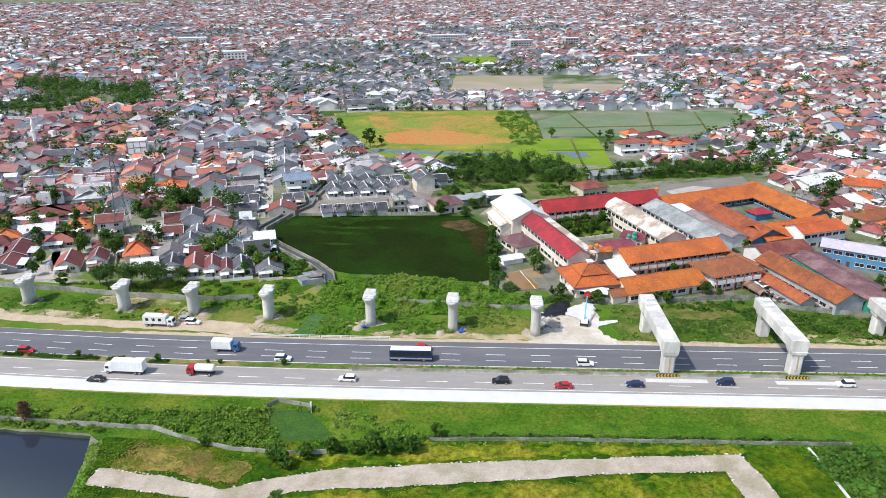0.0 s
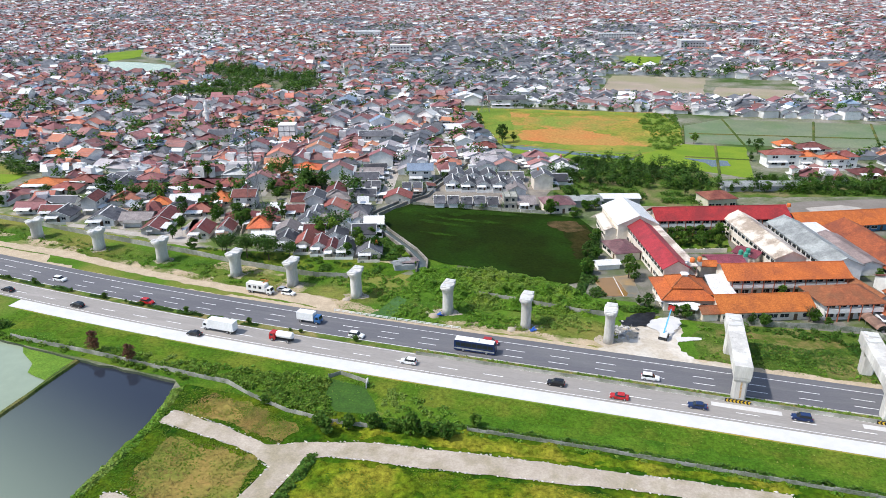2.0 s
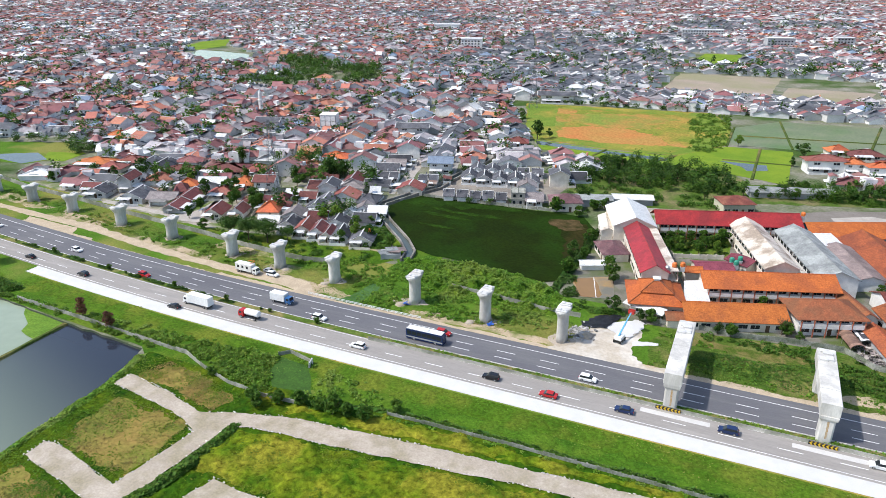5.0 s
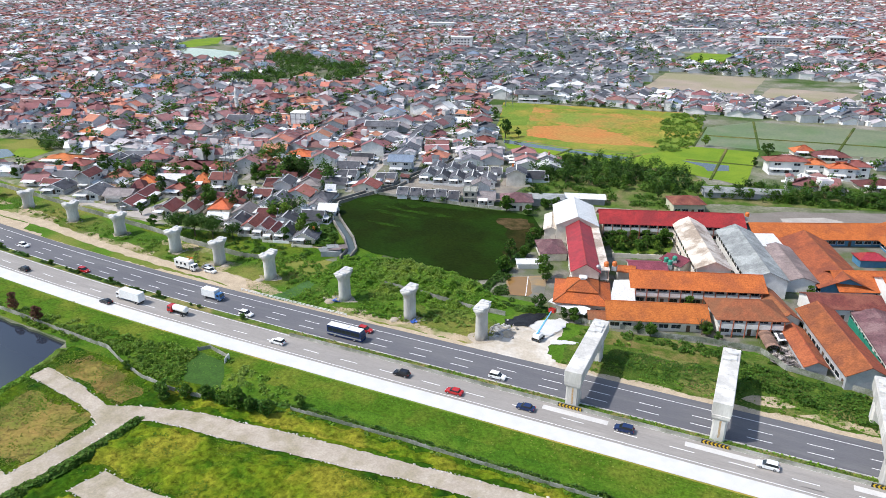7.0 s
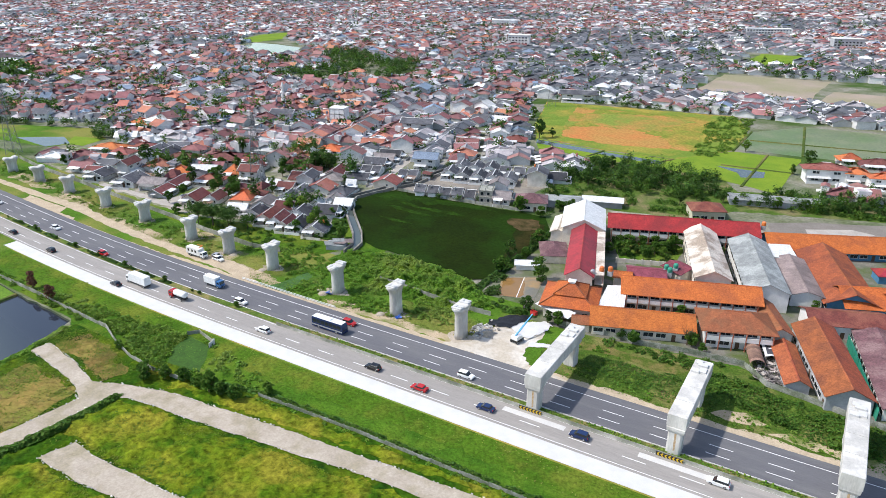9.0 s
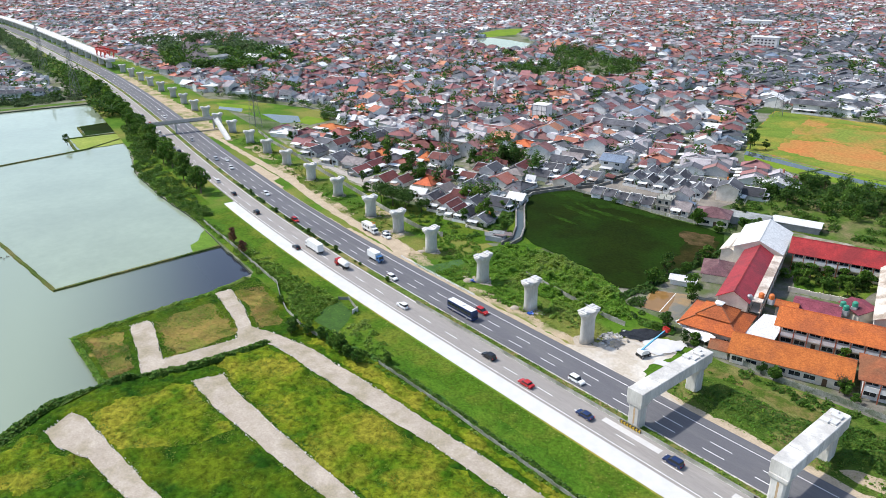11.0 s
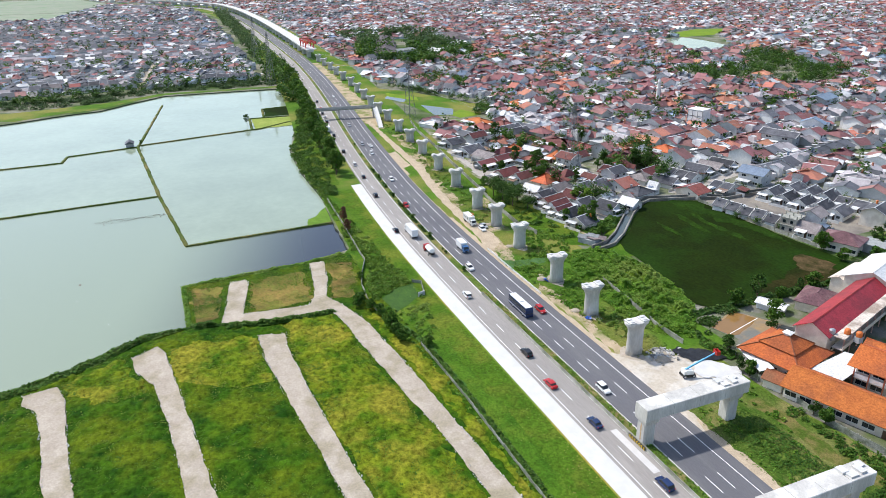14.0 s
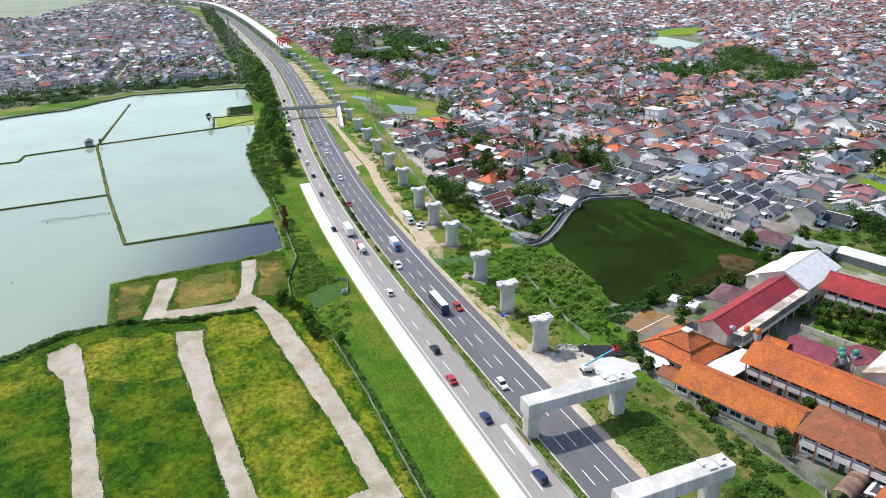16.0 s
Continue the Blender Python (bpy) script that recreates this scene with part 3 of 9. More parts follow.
for k, (o, m_) in enumerate((([(-106, 277), (-104, 296), (-96, 303), (-78, 306), (-60, 305), (-46, 294), (-39, 285), (-36, 271), (-52, 262), (-74, 254), (-94, 252), (-104, 260)], RUST), ([(-138, 352), (-133, 341), (-124, 339), (-110, 341), (-108, 350), (-122, 355)], RUST), ([(-38, 277), (-34, 265), (-24, 262), (-22, 270), (-30, 278)], RUST), ([(-112, 338), (-106, 318), (-80, 316), (-48, 330), (-40, 352), (-60, 358), (-92, 352)], THINSOIL), ([(-100, 312), (-86, 306), (-60, 309), (-44, 318), (-60, 324), (-88, 320)], THINSOIL), ([(-128, 326), (-116, 300), (-108, 296), (-106, 312), (-116, 330)], THINSOIL))):
    patch("bare_soil", o, 0.075 + 0.006 * k, m_, "bare orange soil showing through thin weeds", "field", 5.5, 2.0)
patch("field", [(-4, 338), (24, 372), (145, 381), (150, 340), (107, 303), (31, 290), (-3, 289)], 0.07, GREYFIELD, "grey-green flooded field", "field", 0.8, 6)
patch("field", [(-4, 283), (31, 284), (28, 212), (-6, 224), (-38, 226), (-100, 232), (-112, 254), (-66, 246), (-28, 248)], 0.08, RICE, "bright yellow-green rice field", "field", 0.8, 6)
patch("field", [(-66, 583), (24, 586), (16, 470), (-68, 468)], 0.08, SAND, "bare sandy field", "field", 1.5, 8)
patch("field", [(30, 530), (96, 527), (80, 466), (23, 470)], 0.08, SAND, "bare sandy field", "field", 1.5, 8)
patch("field", [(-60, 770), (-18, 770), (-22, 668), (-66, 666)], 0.08, RICE, "small green field among the houses", "field", 1.5, 8)
patch("pool", [(-110, 252), (-60, 243), (-30, 241), (-32, 234), (-70, 238), (-106, 243)], 0.10, CANAL, "narrow pool of standing water in the field", "water", 0.8, 4)
patch("pool", [(-6, 247), (18, 247), (19, 236), (9, 231), (6, 239)], 0.10, CANAL, "shallow pool in the rice field", "water", 0.5, 4)
patch("field", [(-470, 80), (-435, 104), (-362, 132), (-330, 118), (-340, 88), (-398, 82)], 0.07, GRASS, "green field beside the railway piers", "field", 1.5, 6)
patch("pool", [(-380, 92), (-356, 108), (-338, 100), (-343, 88)], 0.09, CANAL, "small pond in the green field", "water", 0.6, 4)
patch("pool", [(-425, 80), (-405, 90), (-395, 84), (-416, 76)], 0.09, CANAL, "small pond in the green field", "water", 0.6, 4)
patch("rice_strip", [(-470, -215), (-452, -180), (-468, -150), (-472, -128), (-494, -106), (-514, -80), (-510, -25), (-507, 14), (-514, 15), (-521, -84), (-499, -120), (-488, -170), (-484, -215)], 0.08, GRASS, "green strip along the far pond shore", "field", 1.0, 5)
DIRTWAY = [(-345, 42.4), (-299, 39.4), (-254, 36.6), (-232, 36.4), (-222, 35.4), (-207, 32.2), (-190, 29.4), (-167, 26.8), (-152, 26), (-138, 26.4), (-126, 27), (-117, 25.5), (-111, 19.6), (-100, 17.6), (-100, 16.4), (-114, 17.4), (-122, 19.8), (-138, 20.8), (-152, 21.6), (-167, 22.8), (-190, 25.2), (-210, 28.4), (-222, 30.4), (-235, 31.4), (-254, 32.6), (-300, 36.2), (-345, 40)]
patch("dirt_track", DIRTWAY, 0.085, TRACKDIRT, "dusty construction track beside the piers", "track", 0.9, 2.0)
patch("dirt_track", [(-262, 32.4), (-252, 21), (-232, 16.4), (-226, 22), (-232, 31), (-243, 31)], 0.092, TRACKDIRT, "dusty ramp to the motorway", "track", 0.8, 2.0)
patch("site_floor", [(-33, 17.2), (-31, 21), (-28, 24), (-27, 30), (-23, 36), (-16, 38), (-11, 37), (-10.5, 28), (-11, 22), (-6, 18), (6, 16.6), (6, 15.8), (-33, 15.8)], 0.075, surface("site_dust", (0.48, 0.42, 0.34), (0.40, 0.345, 0.275), 0.2, 1.2, 0.95, 0.02, 0.12, c=(0.56, 0.52, 0.46), cscale=0.12), "pale dusty building-site floor", "ground", 1.6, 1.2)
patch("site_floor", [(-22, 37.5), (-20, 34), (-16.5, 31), (-13, 32), (-11.4, 36), (-10, 41.5), (-13.5, 42.5), (-17, 40)], 0.24, NEWCONC, "spilled white concrete on the site floor", "ground", 1.3, 0.7, 0.9, 0.22)
patch("site_floor", [(-12, 27.6), (-9, 28.4), (-5, 30.2), (-4.6, 31.6), (-9, 31), (-12, 29.4)], 0.12, NEWCONC, "thin streak of white spoil in the grass", "ground", 0.9, 0.6)
patch("tarp", [(-28.4, 36), (-26.4, 38.6), (-22, 42), (-18, 43.8), (-18.2, 40.4), (-20.4, 36), (-20.6, 33.6), (-24, 33), (-26.4, 33.4)], 0.42, surface("black_sheet", (0.008, 0.008, 0.009), (0.022, 0.022, 0.025), 0.5, 4.0, 0.55, 0.1, 0.4), "crumpled black sheet over a heap", "ground", 1.2, 0.6, 0.7, 0.5)
patch("court", [(-38.6, 64.6), (-26, 71.6), (-22.5, 54.4), (-33.6, 51.4)], 0.12, surface("wet_court", (0.14, 0.14, 0.12), (0.17, 0.16, 0.13), 0.1, 2.0, 0.4, 0.0, 0.1, c=(0.36, 0.22, 0.08), cscale=0.09), "worn grey sports court with brown puddles", "court", 0.15, 3)
patch("school_yard", [(-40, 70), (-24, 50), (-20, 42), (0, 42), (40, 47), (62, 38), (80, 38), (95, 80), (90, 170), (30, 142), (-38, 122)], 0.05, surface("yard_paving", (0.19, 0.175, 0.15), (0.12, 0.12, 0.09), 0.2, 2.0, 0.9, 0, 0.2, c=(0.08, 0.11, 0.03), cscale=0.08), "grey paved school yards", "pavement", 0.5, 4)
patch("school_garden", [(-18, 117), (7.5, 124), (9, 104), (-8, 97)], 0.09, GRASS, "overgrown garden in the school courtyard", "garden", 0.6, 3)
patch("car_park", [(34, 152), (88, 174), (90, 196), (45, 178), (30, 168)], 0.07, surface("grey_yard", (0.21, 0.185, 0.16), (0.16, 0.14, 0.12), 0.1, 2.0, 0.9, 0, 0.2), "wide brownish yard behind the school", "pavement", 0.5, 5)
patch("yard_slab", [(46, 161), (64, 168), (68, 175), (60, 177), (44, 168)], 0.085, SLABTONE, "pale concrete slab in the brownish yard", "pavement", 0.2, 3)
patch("rough_grass", [(-72, 184), (-66, 232), (0, 227), (12, 206), (60, 226), (112, 236), (112, 206), (50, 187), (16, 176), (6, 160), (-20, 150), (-46, 150), (-64, 160)], 0.046, ROUGHLAND, "green rough grass and weeds between the trees", "grass", 1.5, 3)

patch("rough_grass", [(-4, 30), (12, 32), (32, 27), (60, 25), (100, 23), (100, 31), (66, 36.4), (49, 42), (42, 45.5), (26, 45), (8, 42.6), (-5, 41.2)], 0.047, ROUGH, "rough olive grass before the school fence", "grass", 1.0, 1.5)
patch("dry_path", [(-1.4, 33.8), (2.8, 34), (9.7, 35.3), (14.2, 34.4), (20.6, 32.9), (30, 36.0), (40, 35.2), (47, 33.4), (48, 35.6), (38, 39), (28, 39.6), (20, 38), (8, 38.8), (-1.4, 37.6)], 0.052, OLIVE, "trodden strip of dry grass behind the shrubs", "grass", 1.0, 1.2)
patch("bare_earth", [(38, 22), (44, 21), (50, 23.4), (47, 26), (41, 25.4)], 0.052, DIRT, "bare brown earth in the verge", "ground", 1.3, 1.2)
patch("bare_earth", [(50, 20), (70, 19), (100, 19), (100, 23), (72, 24), (56, 24)], 0.045, DIRT, "bare brown earth in the verge", "ground", 1.3, 1.5)
patch("bare_earth", [(-75, 18.5), (-50, 18), (-28, 18.5), (-30, 21), (-52, 22), (-70, 23.5), (-80, 21)], 0.045, DIRT, "bare brown earth in the verge", "ground", 1.3, 1.5)
patch("bare_earth", [(-140, 27), (-128, 27.5), (-126, 35), (-138, 36)], 0.045, DIRT, "bare brown earth round a pier", "ground", 1.3, 1.5)
patch("bare_earth", [(-128, 50), (-116, 47), (-105, 52), (-110, 60), (-122, 57)], 0.045, DIRT, "bare brown earth beside the houses", "ground", 1.5, 2)
for k_, o in enumerate(([(-210, 30), (-196, 27), (-178, 26), (-160, 27), (-162, 31), (-186, 32), (-204, 35)], [(-128, 19.5), (-112, 20), (-100, 19), (-98, 22), (-112, 26), (-122, 27)], [(-258, 37), (-238, 33), (-222, 33), (-226, 40), (-250, 44)], [(-170, 38), (-150, 36.5), (-140, 38), (-150, 41), (-168, 43)], [(-300, 44), (-270, 40), (-262, 44), (-280, 50), (-300, 52)])):
    patch("bare_earth", o, 0.051 + 0.005 * k_, DIRT, "dusty thin grass round the piers", "ground", 1.8, 1.5)
patch("silt", [(-62, 118), (-50, 121), (-45, 112), (-52, 108), (-60, 111)], 0.36, surface("brown_silt", (0.10, 0.066, 0.032), (0.03, 0.03, 0.008), 0.2, 2.0, 0.9, 0.03, 0.3, spec=0.05), "brownish thin patch in the paddy", "field", 2.0, 1.5)

patch("puddle", [(-38, 64.4), (-32, 67.6), (-29, 62), (-26.6, 56), (-27, 53.4), (-33.2, 51.8)], 0.135, water("brown_puddle", (0.26, 0.145, 0.05)), "brown rain water standing on the court", "water", 0.5, 1.0)
setting("court_line", Geo().add([(-32.1, 68.0, .145), (-31.9, 68.1, .145), (-27.7, 53.2, .145), (-27.9, 53.1, .145)], [(0, 1, 2, 3)]), PAINT, "white line across the sports court", "marking")
# earth banks between the ponds
BUNDS = [[(-166.5, -26), (-164.4, -85), (-234.6, -92.8), (-338.5, -101.7), (-470, -84)], [(-343, -102), (-357, -27), (-372, -3)], [(-340, -102), (-333, -139), (-320, -140.5), (-318, -240)], [(-234.6, -92.8), (-231, -155), (-229, -240)],
         [(-357, -33), (-391, -30), (-388, 4), (-360, -3)], [(-392, -20), (-421, -17), (-424, 9), (-395, 5)]]
for k, line_ in enumerate(BUNDS):
    pts = ragged(line_, 3.0, 0.3, k, False)
    rings = []
    for i, p in enumerate(pts):
        d = (Vector(pts[min(i + 1, len(pts) - 1)]) - Vector(pts[max(i - 1, 0)])).normalized()
        s_, w_ = Vector((-d.y, d.x)), 0.68 + 0.26 * noise.noise((p[0] * 0.2, p[1] * 0.2, 9))
        rings.append([(p[0] + s_.x * w_ * a, p[1] + s_.y * w_ * a, z) for a, z in ((-2.0, -1.5), (-0.7, -0.2), (0.7, -0.2), (2.0, -1.5))])
    setting("pond_bund", Geo().rings(rings), BUND, "grassy earth bank between fish ponds", "bank")
patch("island", [(-389, -29), (-386, 2), (-358, -4), (-358, -31)], -0.55, FLOAT, "pale yellow-green plot of floating plants in the pond", "plants", 0.8, 3)
patch("island", [(-420, -16), (-422, 8), (-393, 3), (-394, -19)], -0.55, PADDY, "dark green planted plot in the pond", "plants", 0.8, 3)
patch("island", [(-188, -24.5), (-178, -25), (-167, -26.5), (-167.5, -38), (-175, -36), (-177, -32), (-184, -28)], -0.60, surface("dull_water_plants", (0.13, 0.22, 0.03), (0.09, 0.17, 0.025), 0.3, 2.0, 0.9, 0, 0.3, spec=0.05), "green floating plants in the pond corner", "plants", 1.5, 3)

# drainage canal with its concrete walls
CANAL_LINE = [(-96, 54), (-98, 62), (-105, 71), (-114, 80), (-122, 88), (-131, 99), (-134, 106), (-131, 116), (-127, 128), (-122, 138), (-122, 152), (-120, 175), (-119, 200)]
pts = [Vector(p) for p in CANAL_LINE]
side = []
for i, p in enumerate(pts):
    d = (pts[min(i + 1, len(pts) - 1)] - pts[max(i - 1, 0)]).normalized()
    side.append(Vector((-d.y, d.x)))
setting("canal_water", Geo().add([tuple(p + s_ * a) + (0.35,) for p, s_ in zip(pts, side) for a in (-1.4, 1.4)], [(2 * i, 2 * i + 2, 2 * i + 3, 2 * i + 1) for i in range(len(pts) - 1)]), CANAL, "grey water in the drainage canal", "water")
for sgn in (-1, 1):
    setting("canal_wall", Geo().rings([[tuple(p + s_ * sgn * a) + (z,) for a, z in ((1.4, 0), (1.4, 1.3), (2.0, 1.3), (2.0, 0))] for p, s_ in zip(pts, side)]), CANALWALL, "grey concrete wall of the drainage canal", "wall")

# pale debris round the feet of the piers
for k, (x, y) in enumerate(PIERS[:10]):
    patch("pier_apron", [(x + 4.0 * math.cos(a * 0.785) * (1 + 0.3 * math.sin(a * 3 + k)), y + 2.9 * math.sin(a * 0.785) * (1 + 0.3 * math.cos(a * 2 + k))) for a in range(8)], 0.10, GRAVEL, "pale gravel and debris round a pier foot", "ground", 1.1, 0.7)

for k, o in enumerate(([(-152, 366), (-140, 330), (-128, 291), (-112, 257), (-96, 254), (-108, 290), (-118, 325), (-128, 369)], [(-112, 256), (-66, 248), (-28, 250), (-10, 272), (-40, 268), (-70, 262), (-104, 268)], [(-36, 379), (-20, 383), (-7, 345), (-4, 290), (-20, 262), (-26, 300), (-30, 345)], [(-128, 370), (-36, 380), (-40, 366), (-90, 362), (-120, 358)])):
    patch("field_growth", o, 0.13 + 0.01 * k, EDGEGREEN, "yellow-green weeds round the fallow field", "field", 2.2, 3)
patch("pool", [(-634, 522), (-640, 549), (-600, 548), (-553, 538), (-519, 488), (-558, 475), (-600, 498)], 0.10, POND, "pale pond among the town houses", "water", 1.5, 6)
patch("field", [(-682, 552), (-712, 632), (-700, 676), (-645, 603), (-644, 552)], 0.08, RICE, "small green field among the houses", "field", 1.5, 8)

# far fields and lanes beyond the ponds
# Haze over these two fields is put into their greyed colour.
patch("field", [(-1440, -500), (-1450, -262), (-1700, -226), (-1690, -480)], 0.08, GREYFIELD, "far rice fields with haze painted in as grey-green", "field", 9.0, 8)
patch("field", [(-1705, -480), (-1715, -224), (-2000, -165), (-2380, -270), (-2380, -540)], 0.08, GREYFIELD, "far rice fields with haze painted in as grey-green", "field", 9.0, 8)
patch("lane_track", [(-543, -103), (-545, -98), (-716, -81), (-716, -86)], 0.07, GRAVEL, "pale lane between trees and houses", "track", 0.5, 6)
patch("lane_track", [(-859, -172), (-859, -166), (-1108, -173), (-1108, -180)], 0.07, GRAVEL, "pale lane between the far houses", "track", 0.5, 8)
patch("field", [(-612, -80), (-606, -66), (-650, -62), (-656, -76)], 0.07, EDGEGREEN, "small weedy lot among the houses", "field", 1.0, 4)
# pale yards among the nearest houses
patch("yard", [(-330, 76), (-300, 66), (-261, 61), (-228, 56), (-186, 52), (-168, 56), (-152, 60), (-124, 60), (-119, 64), (-122, 78), (-138, 92), (-140, 118), (-170, 122), (-215, 104), (-262, 92), (-330, 98)], 0.035, YARD, "pale concrete yards between the houses", "pavement", 2.0, 4)
patch("street", [(-124, 128), (-122, 142), (-121, 158), (-118, 184), (-66, 186), (-68, 140), (-82, 129)], 0.035, STREET, "worn brown-grey street between the row houses", "pavement", 1.0, 4)
# straight streets among the nearest houses
STREETS = [((-216, 261), (-176.5, 144)), ((-172, 262), (-141, 140)), ((-243, 229), (-207, 122)), ((-170, 262), (-160, 330)), ((-216, 261), (-232, 330))]
for (x0, y0), (x1, y1) in STREETS:
    sx, sy = (Vector((y1 - y0, x0 - x1)).normalized() * 2.6)[:]
    patch("street", [(x0 + sx, y0 + sy), (x1 + sx, y1 + sy), (x1 - sx, y1 - sy), (x0 - sx, y0 - sy)], 0.055, SLABTONE, "pale concrete street between rows of houses", "pavement", 0.3, 3)
patch("yard", [(-208, 54.6), (-188, 55.4), (-186, 60), (-196, 69), (-203, 92), (-207, 91), (-203, 68)], 0.05, SLABTONE, "pale concrete lane behind the boundary wall", "pavement", 0.8, 2)
patch("street", [(-250, 58.6), (-214, 56.6), (-206, 55), (-206, 58.4), (-214, 60.2), (-250, 62)], 0.046, SLABTONE, "pale lane along the boundary wall", "pavement", 0.6, 2)
# flotsam on the pond
flo = Geo()
for i in range(14):
    u_, r_ = random.random(), random.uniform(0.08, 0.22) if i % 8 else random.uniform(0.5, 1.0)
    x, y = -98 - 62 * u_ + random.gauss(0, 5), -118 - 28 * u_ + random.gauss(0, 9)
    flo.prism([(x + r_ * math.cos(a * 1.257) * random.uniform(.5, 1.2), y + r_ * 0.6 * math.sin(a * 1.257)) for a in range(5)], -0.75, -0.70, 0 if i % 8 else 1)
for i in range(60):
    x, y = -207 + random.gauss(0, 1.5), -118 + i * 0.45 + random.gauss(0, .3)
    flo.box(x - .12, x + .12, y - .12, y + .12, -0.8, -0.35, 1)
setting("flotsam", flo, [PAINT, BARK], "scraps and stakes on the pond water", "debris", False, "stuff")

patch("rough_grass", [(-214, -22.5), (-245, -23.5), (-288, -20.5), (-346, -6.5), (-400, 5), (-400, 13), (-346, 4), (-290, -6), (-245, -9), (-214, -12)], 0.13, LUSH, "rough dark grass between the trees and the pond", "grass", 1.2, 2)
patch("bare_earth", [(-318, 44), (-345, 50), (-420, 59), (-520, 67), (-640, 75), (-640, 68), (-520, 57), (-420, 46.5), (-345, 38.5), (-326, 37.4)], 0.05, DIRT, "bare brown earth under the far piers", "ground", 2.5, 3)
patch("field", [(-440, 84), (-410, 100), (-396, 96), (-424, 80)], 0.085, RICE, "small bright rice plot", "field", 0.6, 4)
patch("field", [(-352, 112), (-330, 118), (-326, 100), (-340, 98)], 0.085, RICE, "small bright rice plot", "field", 0.6, 4)
patch("rough_grass", [(-6, 17.2), (30, 17), (110, 17), (110, 28), (90, 29), (60, 26), (30, 30), (12, 35), (-6, 40), (-8, 30)], 0.042, ROUGH, "rough dusty grass beside the carriageway", "grass", 1.4, 1.5)

DITCH = [(-102, 17.4), (-94, 17.8), (-93, 23), (-93.6, 32), (-97.4, 34), (-99.4, 22)]
patch("ditch", DITCH, 0.062, surface("duckweed", (0.06, 0.135, 0.035), (0.045, 0.11, 0.025), 0.3, 2.0, 0.8, 0.08, 0.25), "ditch covered with smooth green weed", "ditch", 0.7, 1.2)
patch("yard", [(-46, 128), (-38, 146), (-22, 152), (2, 158), (-6, 142), (-22, 128)], 0.055, YARD, "pale concrete yard behind the school hall", "pavement", 0.8, 3)

patch("bank_grass", [(-252, -23.8), (-197, -23.8), (-171, -26.2), (-135, -28.7), (-131, -31.5), (-125, -30), (-112, -31), (-98, -35), (-86, -36), (-86, -27), (-126, -19), (-252, -13)], 0.055, DEEPGRASS, "deep green grass along the pond fence", "grass", 0.4, 2)
SLOPE_E = [(-200, -19), (-160, -19.5), (-120, -21), (-60, -21.5), (60, -21.5), (60, -14.6), (-90, -14.6), (-140, -12.6), (-200, -8.6)]
long_grass("soft green grass on the motorway slope", ragged(SLOPE_E, 3, 2.2, 4), LUSH, 71, (CREEPERS,), 0.03, 0.35, 0.8)
long_grass("deep green grass at the foot of the slope", ragged([(-120, -26), (-86, -30), (-58, -28.4), (60, -27), (60, -20.5), (-60, -20.5), (-120, -20.5)], 3, 2.2, 8), DEEPGRASS, 72, (CREEPERS,), 0.06, 0.45, 0.8)
setting("dry_edge", strip(steps(-208, 640, 8), -13.75, -13.2, 0.075), EDGEGREEN, "thin yellowish grass along the edge of the new concrete", "grass")

for a, b in (((31, 290), (24, 372)), ((70, 296), (84, 378)), ((107, 303), (120, 380)), ((0, 315), (112, 330)), ((-4, 283), (-3, 340)), ((-4, 250), (31, 252)), ((12, 215), (14, 284)), ((-38, 228), (-28, 248)), ((-70, 230), (-66, 246))):
    a, b = Vector(a), Vector(b)
    w_ = Vector((-(b - a).y, (b - a).x)).normalized() * 0.5
    setting("field_bund", Geo().rings([[tuple(p - w_ * 1.6) + (0.05,), tuple(p - w_) + (0.45,), tuple(p + w_) + (0.45,), tuple(p + w_ * 1.6) + (0.05,)] for p in (a, b)]), BUND, "low earth bank between wet fields", "bank")

patch("rough_grass", [(-186, 45.5), (-160, 42.4), (-130, 40), (-118, 42), (-104, 48), (-100, 54), (-108, 58), (-124, 58), (-150, 57), (-168, 54), (-186, 50)], 0.048, LUSH, "green grass behind the boundary wall", "grass", 0.8, 2)

patch("paddy_edge", [(-124, 121), (-100, 123.5), (-76, 125), (-70, 122), (-88, 119), (-108, 115), (-118, 111), (-126, 112)], 0.345, surface("bright_paddy_growth", (0.018, 0.046, 0.004), (0.012, 0.028, 0.003), 0.12, 1.0, 0.95, 0.1, 0.35, spec=0.05), "brighter growth along the far edge of the paddy", "field", 3.2, 1.2)
for k, o in enumerate(([(-122, 113), (-104, 109), (-84, 108.5), (-70, 110), (-86, 111.5), (-106, 112), (-120, 116)], [(-116, 104), (-98, 102), (-84, 103), (-98, 104.5), (-112, 106.5)], [(-110, 92), (-100, 90), (-92, 91), (-100, 93)])):
    patch("paddy_streak", o, 0.352 + 0.004 * k, STREAK, "brighter streak of young rice in the paddy", "field", 1.3, 1.0)
patch("paddy_edge", [(-58, 116), (-46, 118), (-41.5, 108), (-42, 84), (-46, 80), (-50, 96), (-54, 106)], 0.345, surface("brown_paddy_edge", (0.030, 0.026, 0.007), (0.013, 0.019, 0.003), 0.10, 1.0, 0.95, 0.1, 0.35, spec=0.05), "thin brownish growth beside the school wall", "field", 2.2, 1.5)

patch("canal_grass", [(-98, 52), (-84, 58), (-86, 64), (-97, 66.6), (-103, 73.4), (-112, 82), (-122, 91), (-132, 103), (-134.5, 108), (-136, 100), (-126, 87), (-116, 76), (-104, 62)], 0.058, DEEPGRASS, "deep green grass along the drainage canal", "grass", 0.4, 2)

